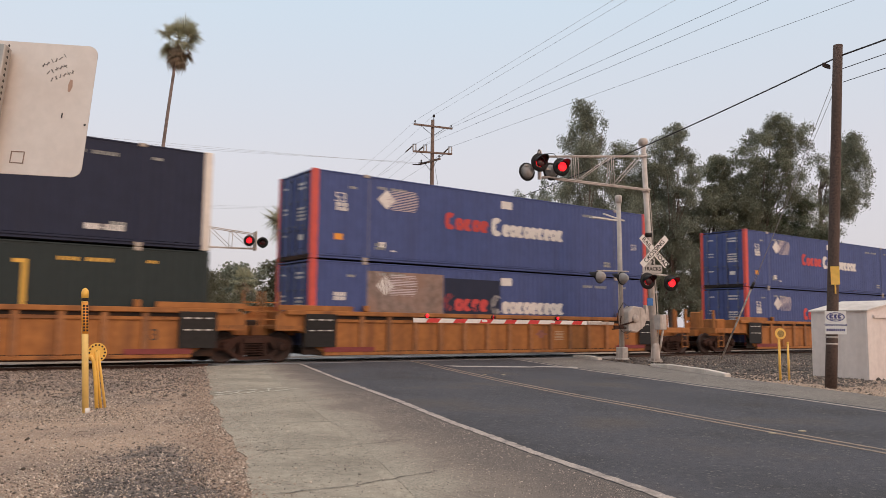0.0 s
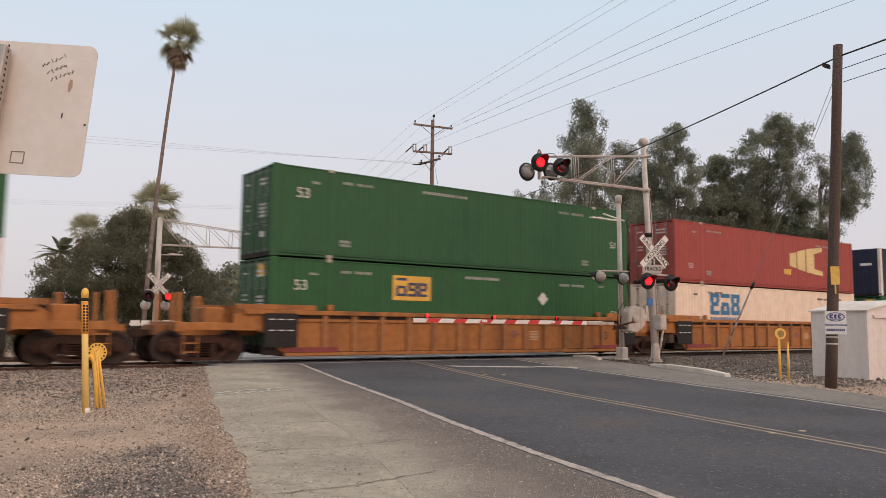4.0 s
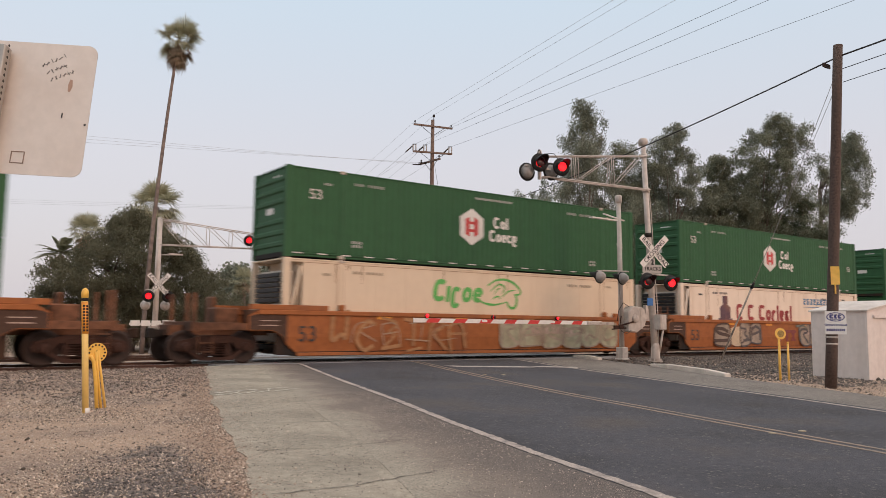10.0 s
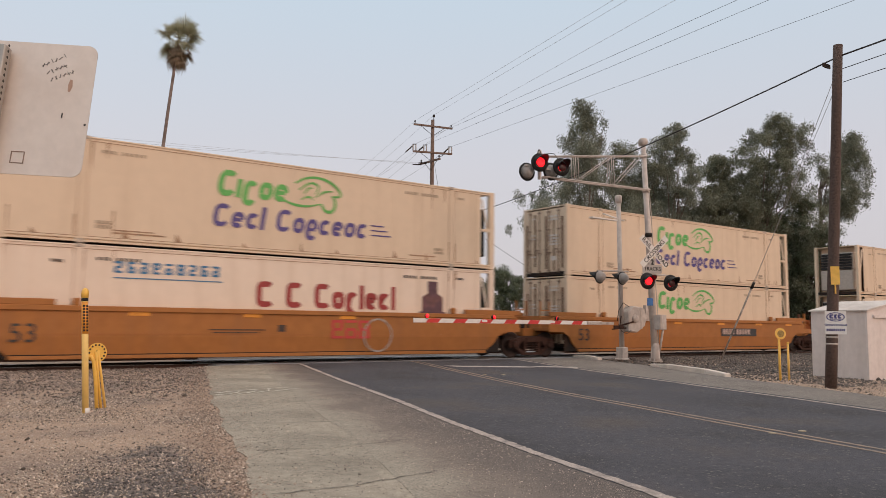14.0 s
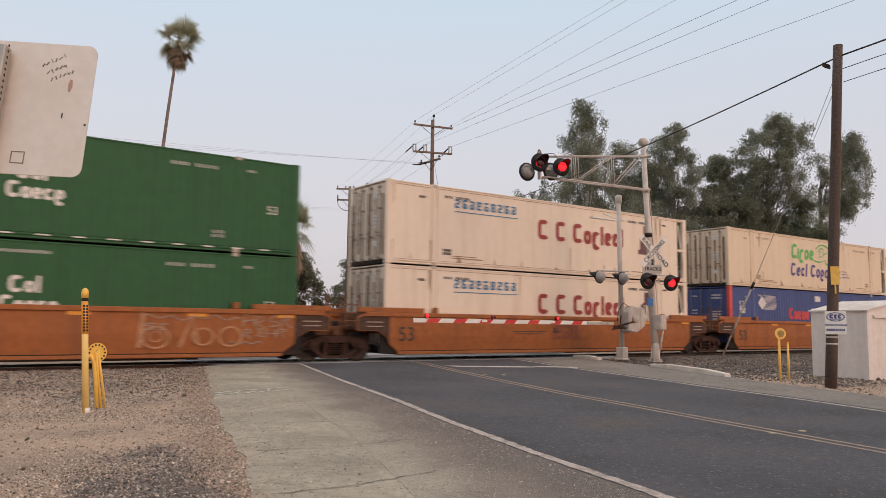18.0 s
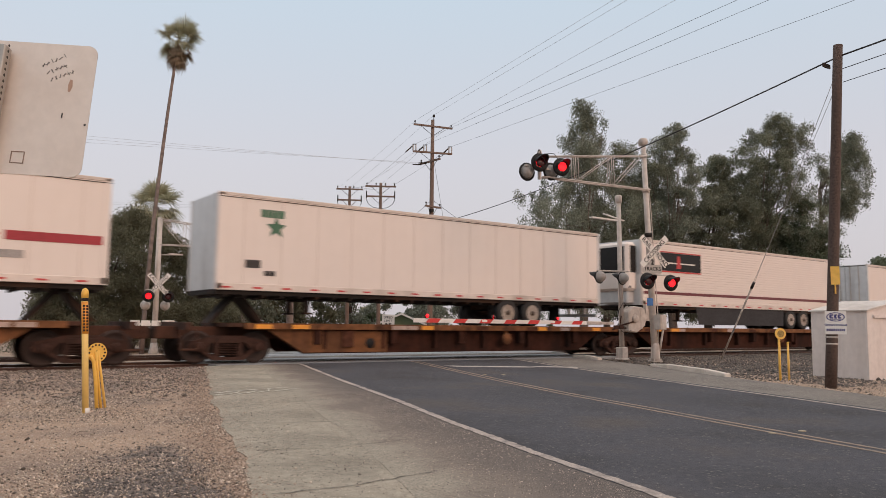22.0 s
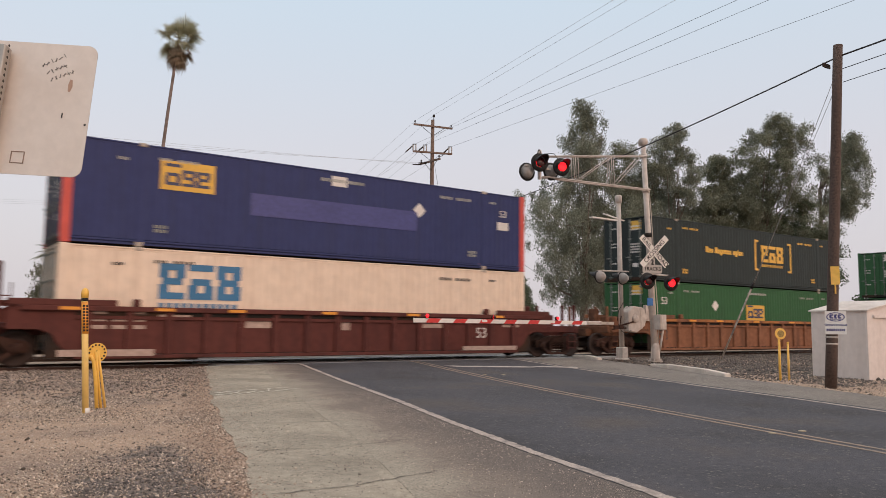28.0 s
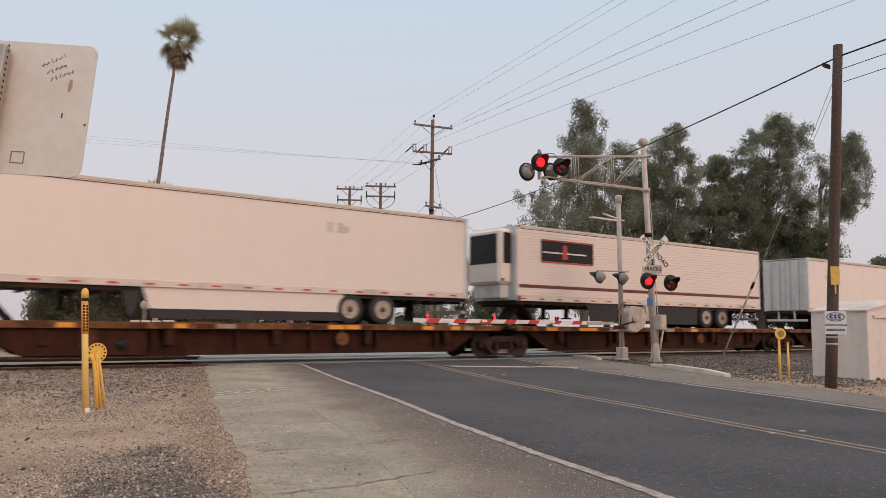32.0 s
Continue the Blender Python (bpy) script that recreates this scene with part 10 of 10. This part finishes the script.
    if kind == "striped":
        splash(t, "band", MAROON_D, [rect(-8.0, 8.0, 2.66 - TZ, 2.79 - TZ)], -1.303, "thin dark maroon band")
        xa = 3.82 if facing > 0 else -6.86
        splash(t, "logo_panel", BLACK, [rect(xa, xa + 2.93, 3.74 - TZ, 4.54 - TZ)], -1.303, "black panel with red trim")
        splash(t, "logo_trim", DECAL_R, [rect(xa, xa + 2.93, 4.55 - TZ, 4.60 - TZ), rect(xa, xa + 2.93, 3.67 - TZ, 3.73 - TZ), [(xa + 1.15, 3.85 - TZ), (xa + 1.45, 3.85 - TZ), (xa + 1.4, 4.42 - TZ), (xa + 1.2, 4.42 - TZ)]], -1.308, "red trim and red figure mark")
        splash(t, "logo_line", DECAL_W, [rect(xa + 0.1, xa + 2.5, 4.06 - TZ, 4.12 - TZ)], -1.306, "white line")
    elif kind == "go":
        if facing > 0:
            # ring mark, lines and tag on the rear doors
            for nm, mt, quads in (("door_mark", DECAL_K, [[(0.62 + r * math.cos(a) * 1.15, 4.42 - TZ + r * math.sin(a)) for a, r in ((a0, 0.16), (a0, 0.25), (a0 + 0.34, 0.25), (a0 + 0.34, 0.16))] for a0 in [2.6 + 0.33 * k for k in range(16)]] + [[(0.62, 4.36 - TZ), (0.35, 4.36 - TZ), (0.35, 4.43 - TZ), (0.62, 4.43 - TZ)]]),
                                  ("door_line", DECAL_K, [[(y0, z0), (y1, z0), (y1, z0 + 0.06), (y0, z0 + 0.06)] for y0, y1, z0 in ((1.05, 0.15, 3.78 - TZ), (-0.1, -0.45, 3.80 - TZ), (1.1, 0.85, 3.1 - TZ), (-0.2, -0.5, 3.2 - TZ), (1.0, 0.6, 2.5 - TZ))]),
                                  ("door_tag", TAG_YELLOW, [[(-0.55, 2.7 - TZ), (-0.78, 2.7 - TZ), (-0.78, 3.05 - TZ), (-0.55, 3.05 - TZ)]])):
                bm = bmesh.new()
                for q in quads:
                    bm.faces.new([bm.verts.new((tail - 0.046, y_, z_)) for y_, z_ in q])
                part(nm, bm, mt, t, "marking on the rear doors")
        zz = 3.22 - TZ
        lx = 2.75 if facing > 0 else -5.7
        a, b = -CLEN + 0.1, CLEN - 0.1
        splash(t, "red_band", CRIMSON, [rect(a, lx - 0.2, zz, zz + 0.24), rect(lx + 2.85, b, zz, zz + 0.24)], -1.292, "red band along the side")
        splash(t, "black_band", DECAL_K, [rect(a, a + 7.0, zz + 0.27, zz + 0.33) if facing > 0 else rect(b - 7.0, b, zz + 0.27, zz + 0.33), rect(lx - 3.0, lx - 0.2, zz - 0.12, zz - 0.05) if facing > 0 else rect(lx + 2.7, lx + 5.2, zz - 0.12, zz - 0.05)], -1.2935, "thin black band")
        splash(t, "logo_ring", DECAL_K, ring(lx + 0.72, zz + 0.64, 0.40, 0.15, 20, 1.7)[1:] + ring(lx + 2.02, zz + 0.64, 0.41, 0.13, 18, 1.35), -1.292, "two black rings")
        splash(t, "logo_sweep", DECAL_R, [[(lx + 1.5, zz + 0.95), (lx + 2.0, zz + 1.3), (lx + 2.5, zz + 1.2), (lx + 2.45, zz + 0.9), (lx + 2.1, zz + 1.05)], [(lx + 1.55, zz + 0.4), (lx + 1.7, zz + 0.4), (lx + 2.1, zz + 0.85), (lx + 1.95, zz + 0.9)], rect(lx + 1.1, lx + 2.5, zz - 0.06, zz + 0.16, 0.25)], -1.2965, "red sweep behind the rings")
        splash(t, "lettering", surf("grey_decal", (0.3, 0.28, 0.27), 0.5), bars(lx - 0.3, zz - 0.45, 0.2, "CCCCCCCCCCCCCC CCCCCCCC", 0, 0.08), -1.292, "grey name bars")
        splash(t, "small_lettering", DECAL_W, bars(-4.6 if facing > 0 else 1.0, zz + 0.06, 0.12, "CCCCCCCCCCC - CCCCCCCCC", 0, 0.1), -1.2965, "small white bars on the red band")
    elif kind == "star":
        sx_ = -6.25
        pts = []
        for k in range(10):
            r = 0.34 if k % 2 == 0 else 0.15
            pts.append((sx_ + r * math.cos(math.pi / 2 + k * math.pi / 5), 4.1 - TZ + r * math.sin(math.pi / 2 + k * math.pi / 5)))
        dg = surf("dark_green_decal", (0.05, 0.14, 0.08), 0.5)
        splash(t, "star_mark", dg, [pts], -1.292, "small dark green star")
        splash(t, "lettering", dg, bars(sx_ - 0.5, 4.4 - TZ, 0.24, "CCCC", 0, 0.08), -1.292, "dark green name bars")
        splash(t, "placard", DECAL_K, [rect(-7.2, -6.72, 2.84 - TZ, 3.08 - TZ)] + bars(-6.6, 2.62 - TZ, 0.15, "CCC", 0, 0.1), -1.292, "small dark placard")
    else:
        splash(t, "ghost_mark", surf("faded_ghost", (0.60, 0.53, 0.47), 0.6), bars(2.4, 4.15 - TZ, 0.3, "C Cx", 0, 0.1) if facing < 0 else bars(-6.3, 4.0 - TZ, 0.2, "Cx", 0, 0.1), -1.292, "ghost of a removed mark")
    return roll(t, x0)


trailer(-478.76, "striped", 1, "grey", True, "white ribbed refrigerated trailer with maroon band")
trailer(-498.86, "striped", -1, "grey", True, "white ribbed refrigerated trailer with maroon band", 3.07)
trailer(-517.68, "star", -1, None, False, "plain white trailer with a small green star", 3.7)
trailer(-536.78, "go", 1, "white", False, "white box trailer with red bands and black rings")
trailer(-555.31, "go", 1, None, False, "white box trailer with red bands and black rings")
trailer(-575.49, "go", -1, "white", True, "white refrigerated trailer with red bands and black rings", 3.25)
trailer(-728.27, "plain", 1, None, True, "plain white trailer with cooling unit")
trailer(-749.0, "striped", -1, "grey", True, "white ribbed refrigerated trailer with maroon band", 3.1)
trailer(-767.54, "plain", -1, "white", False, "plain white trailer with white side skirt", 3.5)


# ---- loose stones ----
def stones(name, n, region, size, material, label, seed, category="gravel"):
    """Small broken stones strewn over a stretch of ground, joined."""
    rng = np.random.default_rng(seed)
    base = np.array([(1, 0, 0), (-1, 0, 0), (0, 1, 0), (0, -1, 0), (0, 0, 1), (0, 0, -1)], float)
    tri = np.array([(0, 2, 4), (2, 1, 4), (1, 3, 4), (3, 0, 4), (2, 0, 5), (1, 2, 5), (3, 1, 5), (0, 3, 5)])
    pts = region(rng, n)
    n = len(pts)
    s = size[0] * np.exp(rng.normal(0, size[1], n))
    v = base[None] * rng.uniform(0.55, 1.15, (n, 6, 1)) * np.array([1, 1, 0.62])
    a = rng.uniform(0, math.tau, n)
    b = rng.normal(0, 0.5, n)
    ca, sa, cb, sb = np.cos(a), np.sin(a), np.cos(b), np.sin(b)
    x = v[..., 0] * cb[:, None] - v[..., 2] * sb[:, None]
    z = v[..., 0] * sb[:, None] + v[..., 2] * cb[:, None]
    y = v[..., 1]
    v = np.stack([x * ca[:, None] - y * sa[:, None], x * sa[:, None] + y * ca[:, None], z], axis=2) * s[:, None, None] + pts[:, None, :]
    f = (tri[None] + 6 * np.arange(n)[:, None, None]).reshape(-1, 3)
    me = bpy.data.meshes.new(name)
    v = v.reshape(-1, 3)
    me.vertices.add(len(v))
    me.vertices.foreach_set("co", v.astype(np.float32).ravel())
    me.loops.add(f.size)
    me.loops.foreach_set("vertex_index", f.astype(np.int32).ravel())
    me.polygons.add(len(f))
    me.polygons.foreach_set("loop_start", np.arange(0, f.size, 3, dtype=np.int32))
    me.polygons.foreach_set("loop_total", np.full(len(f), 3, dtype=np.int32))
    me.update()
    me.materials.append(material)
    return tagged(new(name, me), label, category, kind="stuff")


def strew(x_lo, x_hi, y_lo, y_hi, skip_road=True, dense=None):
    def region(rng, n):
        x, y = rng.uniform(x_lo, x_hi, n), rng.uniform(y_lo, y_hi, n)
        if skip_road:
            keep = np.array([not (APRON_L(b) - 0.02 < a < SHOULDER_R(b) + 0.05) for a, b in zip(x, y)])
            x, y = x[keep], y[keep]
        if dense:
            keep = np.array([rng.random() < dense(a, b) for a, b in zip(x, y)])
            x, y = x[keep], y[keep]
        return np.stack([x, y, [land(a, b) + 0.006 for a, b in zip(x, y)]], axis=1)
    return region


STONE = surf("mixed_grey_gravel", (0.35, 0.285, 0.23), 0.9, var=0.2, fine=20, stain=(0.36, 0.29, 0.23), amount=0.6, island=0.8, bump=0.2)
BALLAST = surf("dark_ballast_stone", (0.205, 0.165, 0.138), 0.9, var=0.2, fine=20, stain=(0.30, 0.23, 0.175), amount=0.5, island=0.75, bump=0.2)
PALE = surf("pale_pebbles", (0.52, 0.435, 0.36), 0.9, var=0.15, fine=20, island=0.4, bump=0.1)

DARK_GRIT = surf("dark_tarry_grit", (0.125, 0.108, 0.100), 0.9, var=0.2, fine=20, island=0.6, bump=0.2)


def on_paving(x_lo, x_hi, y_lo, y_hi):
    """Grit on the paving beside the white line."""
    def region(rng, n):
        x, y = rng.uniform(x_lo, x_hi, n), rng.uniform(y_lo, y_hi, n)
        keep = np.array([APRON_L(b) + 0.1 < a < FOG_L(b) - 0.12 and rng.random() < 0.25 + 0.75 * ((a - APRON_L(b)) / (FOG_L(b) - APRON_L(b))) ** 2 for a, b in zip(x, y)])
        x, y = x[keep], y[keep]
        return np.stack([x, y, [rise(b) - 0.002 for b in y]], axis=1)
    return region


def patchy(a, b):
    return max(0.16, min(1.0, 0.40 + 1.5 * noise.noise((a * 0.5, b * 0.35, 2.0)) + (0.25 if b < 8 else 0.0)))


stones("gravel", 85000, strew(-1.2, 5.4, 4.2, 14.5, dense=lambda a, b: patchy(a, b) * (1.0 - 0.55 * dark_spot(a, b))), (0.0095, 0.45), STONE, "mixed grey and tan gravel over dry soil", 1)
stones("gravel", 26000, strew(-1.2, 5.4, 4.2, 14.5, dense=lambda a, b: patchy(a, b) * (1.0 - 0.6 * dark_spot(a, b))), (0.0085, 0.45), PALE, "scattered pale pebbles", 2)
stones("gravel", 34000, strew(0.6, 3.4, 4.2, 10.2, dense=dark_spot), (0.008, 0.45), DARK_GRIT, "dark tarry grit in the gravel", 7)
stones("grit", 60000, on_paving(1.5, 8.6, 3.6, 13.0), (0.0042, 0.4), PALE, "fine pale grit on the worn paving", 8)
stones("grit", 40000, on_paving(1.5, 8.6, 3.6, 13.0), (0.0045, 0.4), DARK_GRIT, "fine dark grit on the worn paving", 9)
stones("ballast", 34000, strew(-3.0, 7.6, 13.2, 25.2, dense=lambda a, b: min(1.0, max(0.12, (b - 13.4 + 1.3 * noise.noise((a * 0.8, b * 0.8, 3.0))) / 3.6))), (0.024, 0.4), BALLAST, "dark broken ballast stone along the rails", 3)
stones("ballast", 46000, strew(19.0, 46.0, 9.5, 25.2, dense=lambda a, b: 1.0 if b > 13 + 0.12 * (a - 20) else 0.6), (0.040, 0.35), surf("grey_ballast_stone", (0.108, 0.094, 0.084), 0.9, var=0.2, fine=20, stain=(0.17, 0.138, 0.115), amount=0.5, island=0.65, bump=0.2), "dark broken ballast stone along the rails", 4)
stones("gravel", 9000, strew(15.5, 26.0, 5.5, 13.0), (0.02, 0.4), STONE, "mixed gravel at the road edge", 5)
DIRT = surf("soil_crumbs", (0.31, 0.235, 0.185), 0.95, var=0.2, fine=20, island=0.4, bump=0.2)
stones("gravel", 15000, lambda rng, n: np.array([(APRON_L(b) - 0.22 + q * 0.19 + 0.22 * noise.noise((b * 0.9, 2.0, 9.0)), b, rise(b) - 0.006) for b, q in zip(4.0 + 17.0 * rng.random(n) ** 1.6, rng.normal(0, 1.0, n))]), (0.0062, 0.5), DIRT, "crumbs of soil along the edge of the paving", 10)
stones("gravel", 2600, lambda rng, n: np.array([(APRON_L(b) + abs(q) * 0.9, b, rise(b) - 0.008) for b, q in zip(rng.uniform(4, 21, n), rng.normal(0, 0.5, n))]), (0.009, 0.4), STONE, "stray gravel on the apron", 6)


# ---- everything that moves ----
def motions():
    # the train runs past at a little less than 25 metres a second
    for ob, x0 in ROLLING:
        m = ob.matrix_basis.copy()
        rows = []
        for k in range(9):
            q = m.copy()
            q.translation.x = x0 + advance(4.0 * k)
            rows.append((4.0 * k, q))
        walk(ob, rows)
    # the crossing lights flash in turn: each roundel swings its lit or its dark face to the front
    half = 0.608
    for ob, c, yaw, phase in FLASHERS:
        def face(angle):
            return pose(c.x, c.y, c.z, 0, 0, yaw + angle)
        # phase 1 is lit at the start, phase 0 dark
        angle = 0.0 if phase == 1 else 180.0
        rows = [(0.0, face(angle))]
        k = 0
        while True:
            at = 0.31 + half * k
            # keep the quick swing clear of the whole seconds
            off = at - round(at)
            if abs(off) < 0.05:
                at = round(at) + (0.05 if off > 0 else -0.05)
            if at + 0.06 > 32.0:
                break
            rows.append((at - 0.05, face(angle)))
            rows.append((at - 0.0167, face(angle + 60)))
            rows.append((at + 0.0167, face(angle + 120)))
            rows.append((at + 0.05, face(angle + 180)))
            angle += 180.0
            k += 1
        rows.append((32.0, face(angle)))
        walk(ob, rows)


motions()
